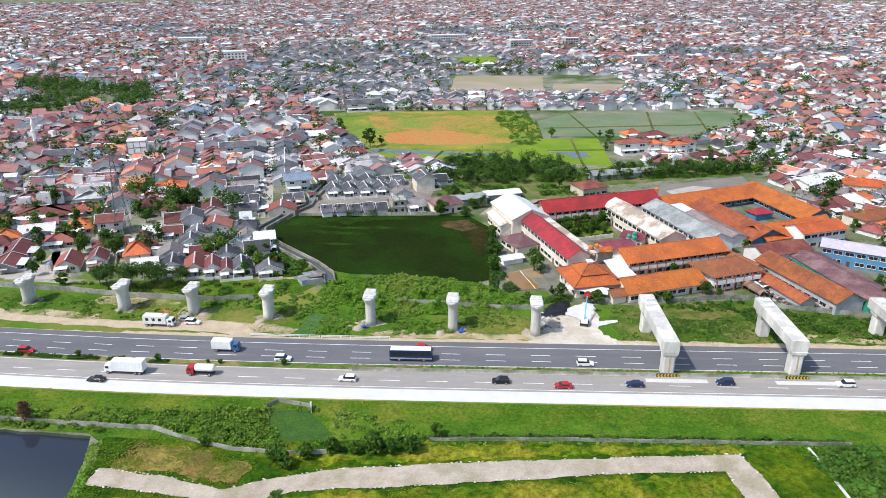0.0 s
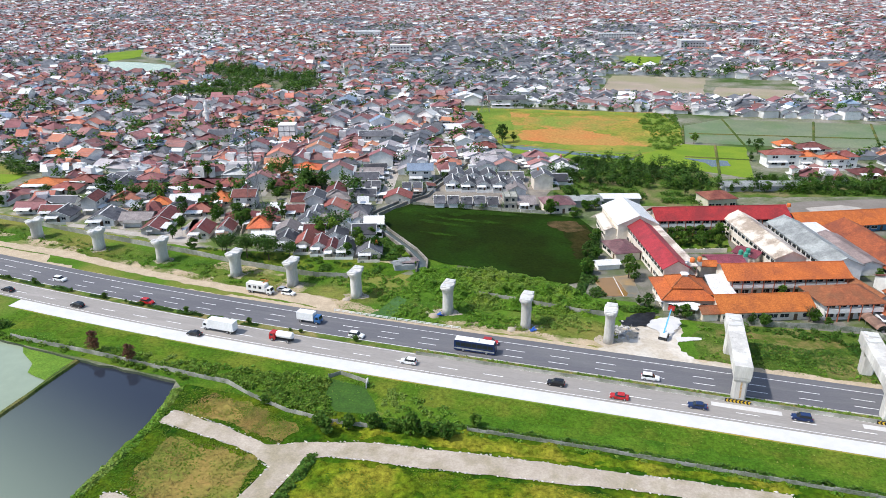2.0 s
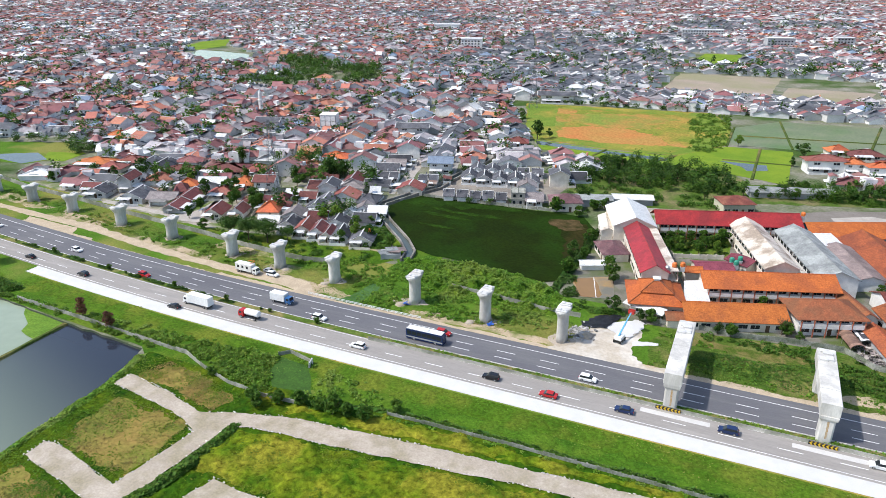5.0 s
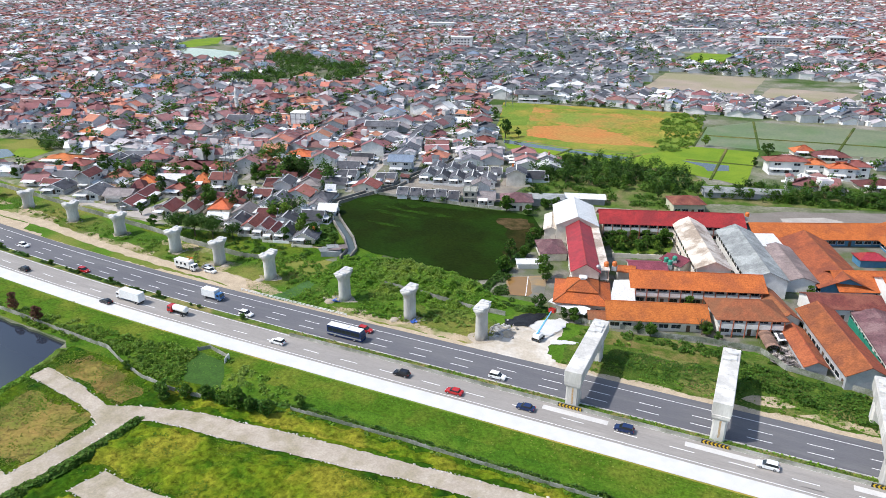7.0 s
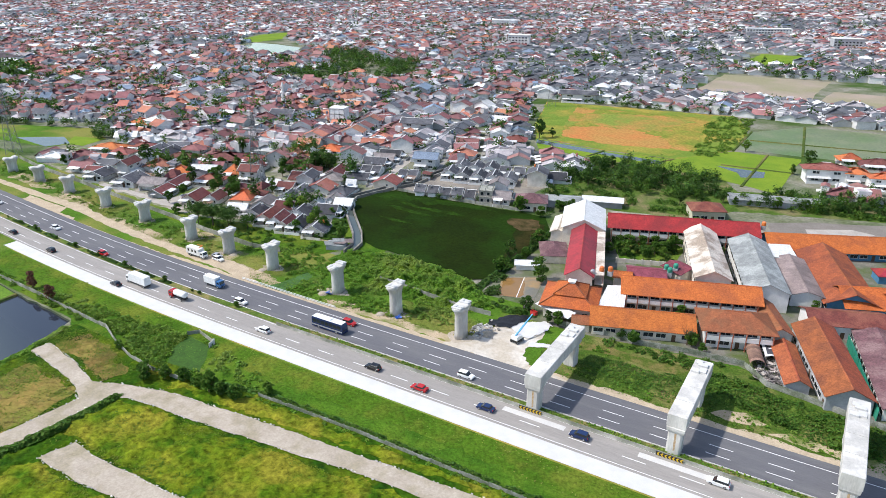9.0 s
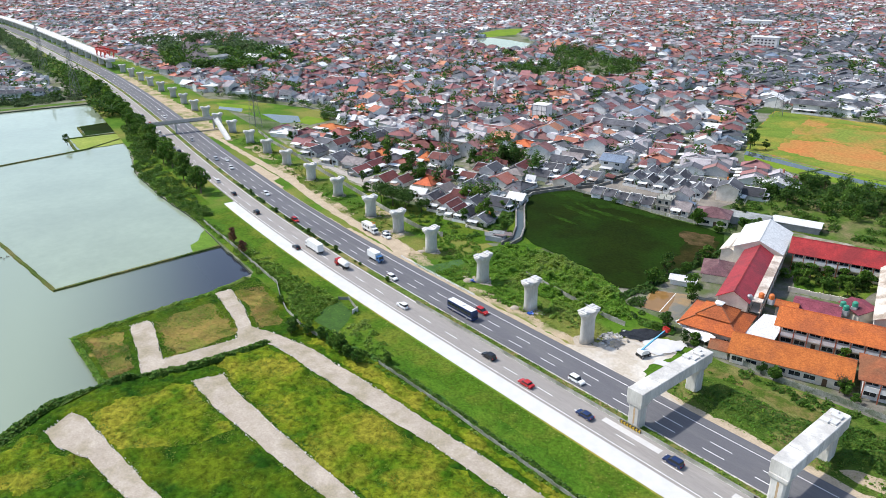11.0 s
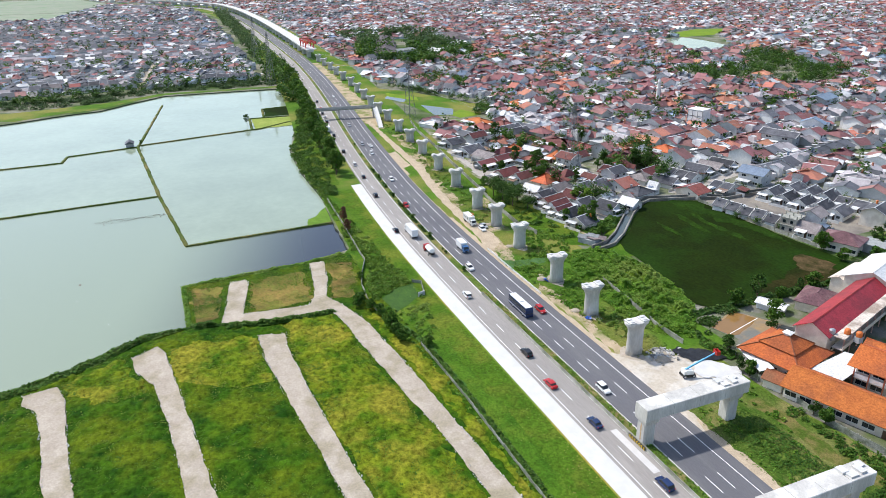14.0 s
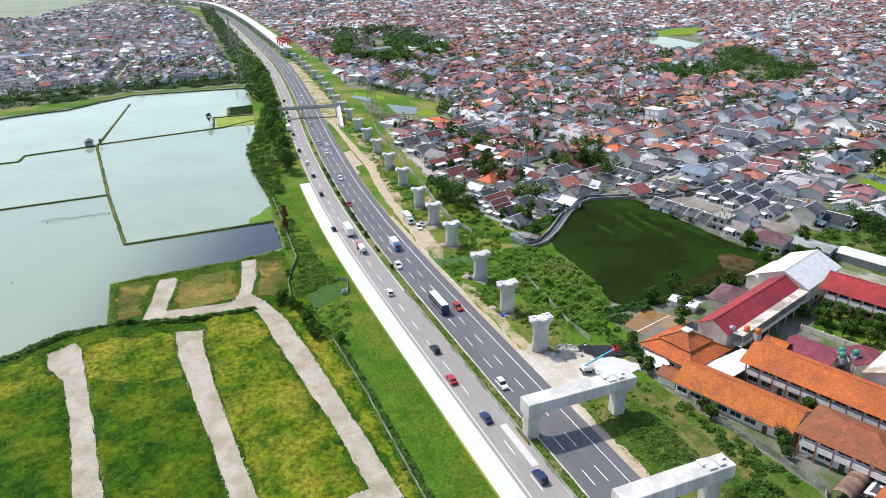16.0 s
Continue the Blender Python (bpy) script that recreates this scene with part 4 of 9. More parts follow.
# ---- railway piers and portals ----
def oblong(w, d, z, n=8):
    """A rounded oblong ring, w along x and d along y."""
    r, out = w / 2, []
    for k in range(2 * n):
        a = math.pi * k / n
        s_ = 1 if math.sin(a) > 1e-6 else (-1 if math.sin(a) < -1e-6 else 0)
        out.append((r * math.cos(a), s_ * (d / 2 - r) + r * math.sin(a), z))
    return out


def pier(x, y, top, lift=0.0):
    t = thing("railway_pier", "pale concrete railway pier with a flared head" , "pier", Matrix.Translation((x, y, 0)) @ Matrix.Rotation(math.atan2(bend(x + 5) - bend(x - 5), 10), 4, "Z"), "row of railway piers")
    k = top - 10.5
    piece("shaft", Geo().rings([oblong(2.9, 5.0, -0.2), oblong(2.75, 4.7, 2.0), oblong(2.7, 4.6, 7.2 + k), oblong(2.85, 5.0, 8.0 + k), oblong(3.3, 6.1, 8.9 + k), oblong(3.6, 6.7, 9.3 + k)]), CONC, t, "", True)
    piece("cap", Geo().rings([oblong(3.7, 6.9, 9.3 + k), oblong(3.8, 7.1, 9.45 + k), oblong(3.8, 7.1, 9.95 + k), oblong(3.6, 6.9, 10.05 + k)]), CONC, t, "slightly paler cap")
    for sy in (-1, 1):
        piece("bearing_block", Geo().prism([(-1.5, sy * 2.1 - 1.1), (1.5, sy * 2.1 - 1.1), (1.6, sy * 2.1 + 0.9), (-1.4, sy * 2.1 + 1.1)], 10.05 + k, 10.4 + k).box(-1.2, -0.3, sy * 2.1 - .6, sy * 2.1 + .6, 10.4 + k, 10.62 + k).box(0.4, 1.2, sy * 2.1 - .5, sy * 2.1 + .5, 10.4 + k, 10.58 + k), NEWCONC, t)
    return t


for i, (x, y) in enumerate(PIERS):
    pier(x, y, max(7.6, 10.5 + (x + 32) * 0.0125))

for i, x in enumerate(PORTALS):
    t = thing("railway_portal", "pale concrete portal frame spanning the carriageway", "portal", Matrix.Translation((x, 0, 0)), "railway portals over the road")
    y0, y1, hw = 0.0 + (1.6 if i == 1 else 0), 28.6 - (1.2 if i == 1 else 0), 2.1
    c_ = 0.35
    prof = lambda y, s=1.0: [(-hw * s, y, 7.2), (-hw * s + c_, y, 6.95), (hw * s - c_, y, 6.95), (hw * s, y, 7.2), (hw * s, y, 9.9), (hw * s - 0.12, y, 10.05), (-hw * s + 0.12, y, 10.05), (-hw * s, y, 9.9)]
    piece("beam", Geo().rings([prof(y0, 0.95), prof(y0 + 0.15), prof(y1 - 0.15), prof(y1, 0.95)]), CONC, t)
    for q in range(1, 4):
        yj = y0 + (y1 - y0) * q / 4
        piece("pour_joint", Geo().rings([[(a * (hw + 0.012), yj + b, z) for a, z in ((-1, 7.3), (-1, 9.85), (-0.95, 10.063), (0.95, 10.063), (1, 9.85), (1, 7.3))] for b in (-0.04, 0.04)], caps=False), OLDCONC, t, "darker joint between pours")
    for yc in (1.9 + (1.3 if i == 1 else 0), 25.2 - (1.6 if i == 1 else 0)):
        piece("column", Geo().rings([[(a * 1.55, yc + b * 1.5, z) for a, b in ((-1, -.75), (-.75, -1), (.75, -1), (1, -.75), (1, .75), (.75, 1), (-.75, 1), (-1, .75))] for z in (-0.2, 5.7)]), CONC, t)
        piece("corbel", Geo().rings([[(a * w_, yc + b * d_, z) for a, b in ((-1, -1), (1, -1), (1, 1), (-1, 1))] for w_, d_, z in ((1.5, 1.45, 5.6), (1.85, 1.8, 6.2), (1.95, 1.85, 6.98))]), CONC, t)
        if yc < 6:
            for sx in (0.1,):
                piece("rust_streak", Geo().add([(sx - .22, yc - 1.512, 5.6), (sx + .22, yc - 1.512, 5.6), (sx + .3, yc - 1.512, 1.4), (sx - .12, yc - 1.512, 1.1)], [(0, 1, 2, 3)]), RUSTSTAIN, t, "brown rust streak")
    for bx, by, bw, bd in ((-0.9, 21.6, 0.9, 0.8), (0.6, 22.4, 0.8, 1.0), (0.2, 24.8, 1.1, 0.7), (-0.8, 25.9, 0.7, 0.8)):
        piece("bearing_block", Geo().box(bx - bw, bx + bw, by - bd, by + bd, 10.05, 10.05 + 0.35 + 0.1 * (bw > 0.85)), NEWCONC, t)
    guard = piece("chevron_board", Geo().box(-3.05, 2.75, -0.16, 0.0, 0.1, 1.0), BLACK, t, "black and yellow chevron hazard board")
    for q in range(7):
        cx = -2.85 + q * 0.82
        g = Geo()
        for s_ in (1, -1):
            zt, zm, zb = 0.55 + s_ * 0.42, 0.55, 0
            g.add([(cx, -0.17, zm), (cx + 0.38, -0.17, zm), (cx + 0.72, -0.17, zt), (cx + 0.34, -0.17, zt)], [(0, 1, 2, 3)])
        piece("chevron", g, YELLOW, guard)

# ---- barriers, fences, rails ----
seg = Geo().rings([[(x, a, z) for a, z in ((-0.3, 0), (-0.12, 0.35), (-0.08, 0.85), (0.08, 0.85), (0.12, 0.35), (0.3, 0))] for x in (-2.98, 2.98)]).mesh("barrier_segment", [OLDCONC])
bar_ = thing("median_barrier", "long stained concrete median barrier", "barrier")
for k in range(33):
    piece("barrier_segment", seg, None, bar_).matrix_basis = Matrix.Translation((-77 + 6 * k, 0.35, 0.12))
far_ = Geo()
far_.box(121, 700, 0.2, 0.5, 0.1, 0.95)
piece("barrier_run", far_, OLDCONC, bar_)
nbar = thing("kerb_barrier", "low pale kerb beside the median grass", "kerb")
for k in range(24):
    piece("kerb_piece", Geo().box(-3.97, 3.97, -0.12, 0.12, 0, 0.28) if k == 0 else nb_mesh, CONC, nbar).matrix_basis = Matrix.Translation((-74 + 8 * k, 2.95, 0.1))
    nb_mesh = nbar.children[0].data




def fence_run(name, pts, height, length, mat, label, category="fence", thick=0.12, post=True, wobble=0.04):
    """A run of upright panels along a line, each a piece of its own, with posts between."""
    t = thing(name, label, category)
    pan = Geo().box(-0.5, 0.5, -thick / 2, thick / 2, 0, height).box(-0.5, 0.5, -thick / 2 - 0.015, thick / 2 + 0.015, height * 0.48, height * 0.52).mesh("panel", [mat])
    pst = Geo().box(-thick, thick, -thick, thick, 0, height + 0.15).mesh("post", [mat])
    for a, b in zip(pts, pts[1:]):
        a, b = Vector(a), Vector(b)
        n = max(1, round((b - a).length / length))
        for i in range(n):
            p = a.lerp(b, (i + 0.5) / n)
            r = math.atan2(b.y - a.y, b.x - a.x)
            o = piece("panel", pan, None, t)
            o.matrix_basis = Matrix.Translation((p.x, p.y, -0.05 + random.uniform(-wobble, wobble) * 2)) @ Matrix.Rotation(r, 4, "Z") @ Matrix.Rotation(random.uniform(-wobble, wobble), 4, "X") @ Matrix.Diagonal(((b - a).length / n * 0.96, 1, 1, 1))
            if post:
                q = a.lerp(b, i / n)
                piece("post", pst, None, t).matrix_basis = Matrix.Translation((q.x, q.y, -0.05)) @ Matrix.Rotation(r, 4, "Z")
    return t


fence_run("field_fence", [(-58, -28.8), (-30, -27.8), (5, -27.6), (34, -27.3)], 1.1, 2.4, MOSSWALL, "grey concrete panel fence in the grass", wobble=0.07)
fence_run("field_fence", [(-193, -23), (-168, -24), (-137, -26), (-121, -26.8), (-110, -31), (-101, -33.6), (-90, -34.8), (-79, -34)], 1.3, 3.0, OLDCONC, "low weathered concrete fence by the pond", wobble=0.07)
fence_run("slope_wall", [(-97.5, -17.2), (-95.3, -14.8), (-87, -17)], 1.2, 2.5, OLDCONC, "low concrete wall on the grass slope", "wall")
fence_run("slope_wall", [(-87, -17), (-86.5, -19.2)], 1.6, 2.0, NEWCONC, "white concrete wall end on the slope", "wall", 0.2)
fence_run("drain_wall", [(24.2, -28.4), (24.7, -33), (25.2, -46)], 0.5, 4.0, NEWCONC, "pale concrete drain edge beside bushes", "wall", 0.5, False)
fence_run("boundary_wall", [(-330, 66), (-300, 60), (-261, 56), (-228, 51.4), (-180, 45.8), (-159, 42.4), (-130, 39.8), (-118, 42)], 1.9, 4.0, OLDCONC, "long grey boundary wall behind the railway piers", "wall", 0.15)
fence_run("boundary_wall", [(-72, 41), (-55, 39.6), (-40, 37.4), (-29, 38)], 1.6, 3.0, OLDCONC, "grey boundary wall among the bushes", "wall", 0.15)
fence_run("boundary_wall", [(-123, 124.6), (-96, 126.4), (-64, 128.6)], 1.5, 6.0, OLDCONC, "grey wall along the far side of the paddy", "wall", 0.15, False)
fence_run("school_fence", [(-9, 43), (0.5, 44.6), (14.6, 44.2), (27.2, 46.6), (41, 47.6), (47.5, 40.5), (57, 38.8), (66, 36.5), (80, 34)], 1.7, 2.4, MOSSWALL, "weathered grey fence along the school", "fence", 0.08)
rail = thing("guard_rail", "white steel guard rail beside the road", "guard rail")
for x0, x1 in ((-112, -92), (-91.5, -72)):
    for z in (0.45, 0.85):
        piece("rail", Geo().bar((x0, bend(x0) + 17.2, z), (x1, bend(x1) + 17.2, z), 0.08), RAILWHITE, rail)
    for k in range(8):
        x = x0 + (x1 - x0) * k / 7
        piece("rail_post", Geo().box(x - .07, x + .07, bend(x) + 17.2 - .07, bend(x) + 17.2 + .07, 0, 0.95), RAILWHITE, rail)

# ---- footbridge, viaduct, gantry, pylons ----
fb = thing("footbridge", "grey footbridge over the motorway with a white ramp", "bridge")
A, B = Vector((-364, 10, 6.4)), Vector((-357, 50, 6.6))
d = (B - A).normalized()
s_ = Vector((-d.y, d.x, 0))
piece("deck", Geo().rings([[tuple(p + s_ * a + Vector((0, 0, z))) for a, z in ((-1.5, -0.7), (1.5, -0.7), (1.5, 0), (-1.5, 0))] for p in (A, B)]), OLDCONC, fb)
for sg in (-1, 1):
    piece("parapet", Geo().rings([[tuple(p + s_ * a + Vector((0, 0, z))) for a, z in ((sg * 1.4, 0), (sg * 1.5, 0), (sg * 1.5, 1.2), (sg * 1.4, 1.2))] for p in (A, B)]), STEEL, fb)
for f in (0.04, 0.40, 0.97):
    p = A.lerp(B, f)
    piece("support", Geo().box(p.x - .5, p.x + .5, p.y - .5, p.y + .5, 0, 5.95), CONC, fb)
C = Vector((-322, 43, 0.2))
dd = (C - B).normalized()
ss = Vector((-dd.y, dd.x, 0)).normalized()
piece("ramp", Geo().rings([[tuple(p + ss * a + Vector((0, 0, z))) for a, z in ((-1.5, -0.5), (1.5, -0.5), (1.5, 0.9), (1.35, 0.9), (1.35, 0.05), (-1.35, 0.05), (-1.35, 0.9), (-1.5, 0.9))] for p in (B, C)]), NEWCONC, fb, "white ramp")

via = thing("railway_viaduct", "finished pale railway viaduct running into the distance", "viaduct")
xs = steps(-1900, -672, 33)
vy = lambda x: bend(x) + 21.5
piece("deck", Geo().rings([[(x, vy(x) + a, z) for a, z in ((-2.8, 7.6), (2.8, 7.6), (3.4, 9.6), (6.2, 10.0), (6.2, 11.1), (5.8, 11.1), (5.8, 10.3), (-5.8, 10.3), (-5.8, 11.1), (-6.2, 11.1), (-6.2, 10.0), (-3.4, 9.6))] for x in xs]), NEWCONC, via)
pm = Geo().rings([oblong(3.0, 5.2, -0.2), oblong(2.8, 4.8, 6.0), oblong(3.6, 6.6, 7.6)]).mesh("viaduct_pier", [CONC])
for x in xs[:-1]:
    piece("viaduct_pier", pm, None, via).matrix_basis = Matrix.Translation((x + 16, vy(x + 16), 0))
gan = thing("launching_gantry", "red steel launching gantry standing on the viaduct", "gantry", Matrix.Translation((-700, vy(-700), 10.3)))
for sy in (-4.2, 4.2):
    piece("girder", Geo().box(-14, 30, sy - .6, sy + .6, 5.5, 7.3), RED, gan)
    for x in (-12, 2, 16):
        piece("leg", Geo().bar((x, sy, 0), (x, sy, 5.5), 0.6), RED, gan)
        piece("brace", Geo().bar((x, sy, 1), (x + 5, sy, 5.5), 0.35), RED, gan)
for x in (-12, 2, 16, 28):
    piece("cross_beam", Geo().box(x - .5, x + .5, -5, 5, 7.3, 8.2), RED, gan)


def pylon(x, y, h, w=5.0):
    t = thing("transmission_tower", "tall grey lattice electricity tower", "pylon", Matrix.Translation((x, y, 0)) @ Matrix.Rotation(0.4, 4, "Z"))
    half = lambda z: w / 2 * (1 - z / h) ** 1.2 + 0.45
    legs = [(1, 1), (-1, 1), (-1, -1), (1, -1)]
    zs = [h * (1 - (1 - i / 12) ** 1.35) for i in range(13)]
    for a, b in legs:
        piece("leg", Geo().rings([[(a * half(z) + 0.085 * p, b * half(z) + 0.085 * q, z) for p, q in ((1, 1), (-1, 1), (-1, -1), (1, -1))] for z in zs]), PYLONSTEEL, t)
    g = Geo()
    for z0, z1 in zip(zs, zs[1:]):
        for k in range(4):
            (a, b), (c_, d_) = legs[k], legs[(k + 1) % 4]
            g.bar((a * half(z0), b * half(z0), z0), (c_ * half(z1), d_ * half(z1), z1), 0.05)
            g.bar((c_ * half(z0), d_ * half(z0), z0), (a * half(z1), b * half(z1), z1), 0.05)
    piece("lattice", g, PYLONSTEEL, t)
    for z in (0.66 * h, 0.79 * h, 0.92 * h):
        piece("cross_arm", Geo().bar((-4.5, 0, z), (0, 0, z + 0.8), 0.14).bar((4.5, 0, z), (0, 0, z + 0.8), 0.14).bar((-4.5, 0, z), (4.5, 0, z), 0.12), PYLONSTEEL, t)
    return t


TOWERS = [(-700, 20, 44), (-528, 8, 44), (-342, 70, 40), (-188, 101, 34), (-143, 352, 36)]
for x, y, h in TOWERS:
    pylon(x, y, h)
g = Geo()
for (x0, y0, h0), (x1, y1, h1) in zip(TOWERS, TOWERS[1:]):
    for f, sx in ((0.66, 1), (0.66, -1), (0.79, 1), (0.79, -1), (0.92, 1), (0.92, -1)):
        a, b = Vector((x0 + sx * 4.1, y0 + sx * 1.7, f * h0)), Vector((x1 + sx * 4.1, y1 + sx * 1.7, f * h1))
        p = a
        for k in range(1, 17):
            q = a.lerp(b, k / 16) - Vector((0, 0, 6 * 4 * (k / 16) * (1 - k / 16)))
            g.bar(p, q, 0.035, 0, 3)
            p = q
tagged(piece("power_line", g, STEEL), "thin sagging power lines between the towers", "cable", "", "stuff")

# ---- buildings ----
def roofing(name, a, b, rough=0.8, by="object", rvar=0.12, c=None, var=0.26, **k):
    return surface(name, a, b, 0.5, 2.2, rough, 0.03, var, by=by, rvar=rvar, hue=0.008, c=c, cscale=0.16, spec=0.15, **k)


R_ORANGE = roofing("orange_clay_tiles", (0.45, 0.122, 0.036), (0.37, 0.096, 0.030), c=(0.31, 0.086, 0.034), var=0.32)
R_RUSSET = roofing("russet_clay_tiles", (0.33, 0.096, 0.042), (0.25, 0.072, 0.034), c=(0.20, 0.062, 0.036), var=0.34)
R_BROWN = roofing("weathered_brown_tiles", (0.285, 0.098, 0.046), (0.20, 0.072, 0.036), c=(0.20, 0.085, 0.045))
R_WINE = roofing("faded_wine_roof", (0.23, 0.058, 0.075), (0.17, 0.045, 0.058), c=(0.13, 0.04, 0.05))
R_MAROON = roofing("dull_maroon_tiles", (0.185, 0.062, 0.045), (0.13, 0.045, 0.036), c=(0.23, 0.09, 0.06))
PANELWHITE = surface("white_parapet_paint", (0.80, 0.77, 0.73), (0.70, 0.67, 0.62), 0.6, 4.0, 0.8, 0, 0.08)
POSTRED = plain("brick_red_post_paint", (0.42, 0.13, 0.07), 0.7)
R_RED = roofing("dark_red_metal_roof", (0.34, 0.038, 0.04), (0.26, 0.03, 0.032), 0.5, c=(0.22, 0.032, 0.034))
R_WHITE = roofing("white_metal_roof", (0.66, 0.66, 0.65), (0.57, 0.57, 0.56), 0.5, rvar=0.06)
R_PEEL = roofing("peeling_cream_roof", (0.62, 0.55, 0.47), (0.53, 0.47, 0.40), 0.7, c=(0.30, 0.24, 0.19))
R_GREY = roofing("grey_metal_roof", (0.245, 0.255, 0.25), (0.17, 0.18, 0.178), 0.7, c=(0.31, 0.325, 0.315))
R_TAUPE = roofing("taupe_metal_roof", (0.225, 0.175, 0.162), (0.165, 0.13, 0.122), 0.6, c=(0.28, 0.22, 0.205))
R_PURPLE = roofing("purplish_tiles", (0.165, 0.085, 0.092), (0.115, 0.062, 0.068), c=(0.22, 0.135, 0.135), var=0.34)
R_LILAC = roofing("pale_lilac_roof", (0.46, 0.42, 0.46), (0.40, 0.36, 0.40), 0.6)
W_CREAM = surface("cream_plaster", (0.74, 0.67, 0.58), (0.64, 0.57, 0.48), 0.4, 5.0, 0.9, 0, 0.08, c=(0.60, 0.53, 0.44), cscale=0.2)
W_WHITE = surface("white_plaster", (0.74, 0.73, 0.70), (0.63, 0.62, 0.60), 0.4, 5.0, 0.9, 0, 0.08, by="object", rvar=0.1)
W_GREY = surface("grey_plaster", (0.38, 0.385, 0.39), (0.29, 0.30, 0.31), 0.4, 5.0, 0.9, 0, 0.1, by="object", rvar=0.2)
W_BLUE = surface("blue_painted_wall", (0.09, 0.24, 0.38), (0.07, 0.19, 0.31), 0.4, 5.0, 0.9, 0, 0.08)
W_PINK = surface("pinkish_plaster", (0.62, 0.40, 0.34), (0.54, 0.34, 0.28), 0.4, 5.0, 0.9, 0, 0.08)
W_TINT = surface("tinted_plaster", (0.60, 0.55, 0.42), (0.52, 0.47, 0.36), 0.4, 5.0, 0.9, 0, 0.08, by="object", rvar=0.2, hue=0.08)
GREENSHEET = plain("green_sheet", (0.03, 0.26, 0.17), 0.6)
FRAME = plain("pale_window_frame", (0.68, 0.66, 0.62), 0.6)
DOOR = plain("dark_wood_door", (0.10, 0.055, 0.03), 0.6)
TANK = plain("orange_water_tank", (0.62, 0.16, 0.03), 0.5)


def window_mesh(w, h, mat=None):
    return Geo().box(-w / 2, w / 2, -0.06, 0.02, 0, h, 0).box(-w / 2 + .09, -.04, -0.075, -0.05, .09, h - .09, 1).box(.04, w / 2 - .09, -0.075, -0.05, .09, h - .09, 1).box(-w / 2 - .08, w / 2 + .08, -0.14, 0, -0.08, 0, 0).mesh("window", [mat or FRAME, GLASS])


def roof_slabs(L, w, eave, ridge, ov, hip, thick=0.16):
    """The two or four slopes of a roof whose ridge runs along x, one Geo each."""
    k = (ridge - eave) / (w / 2)
    ze, yo, xo = eave - k * ov, w / 2 + ov, L / 2 + ov
    xr = xo - (w / 2 + ov) * 0.95 * hip
    out = []
    for s_ in (-1, 1):
        a, b, c_, d_ = (-xo, s_ * yo, ze), (xo, s_ * yo, ze), (xr, 0, ridge), (-xr, 0, ridge)
        top = [a, b, c_, d_]
        out.append(Geo().add(top + [(x, y, z - thick) for x, y, z in top], [(0, 1, 2, 3), (7, 6, 5, 4), (0, 4, 5, 1), (1, 5, 6, 2), (2, 6, 7, 3), (3, 7, 4, 0)]))
        if hip:
            top = [(s_ * xo, -yo, ze), (s_ * xo, yo, ze), (s_ * xr, 0, ridge)]
            out.append(Geo().add(top + [(x, y, z - thick) for x, y, z in top], [(0, 1, 2), (5, 4, 3), (0, 3, 4, 1), (1, 4, 5, 2), (2, 5, 3, 0)]))
    return out, xr


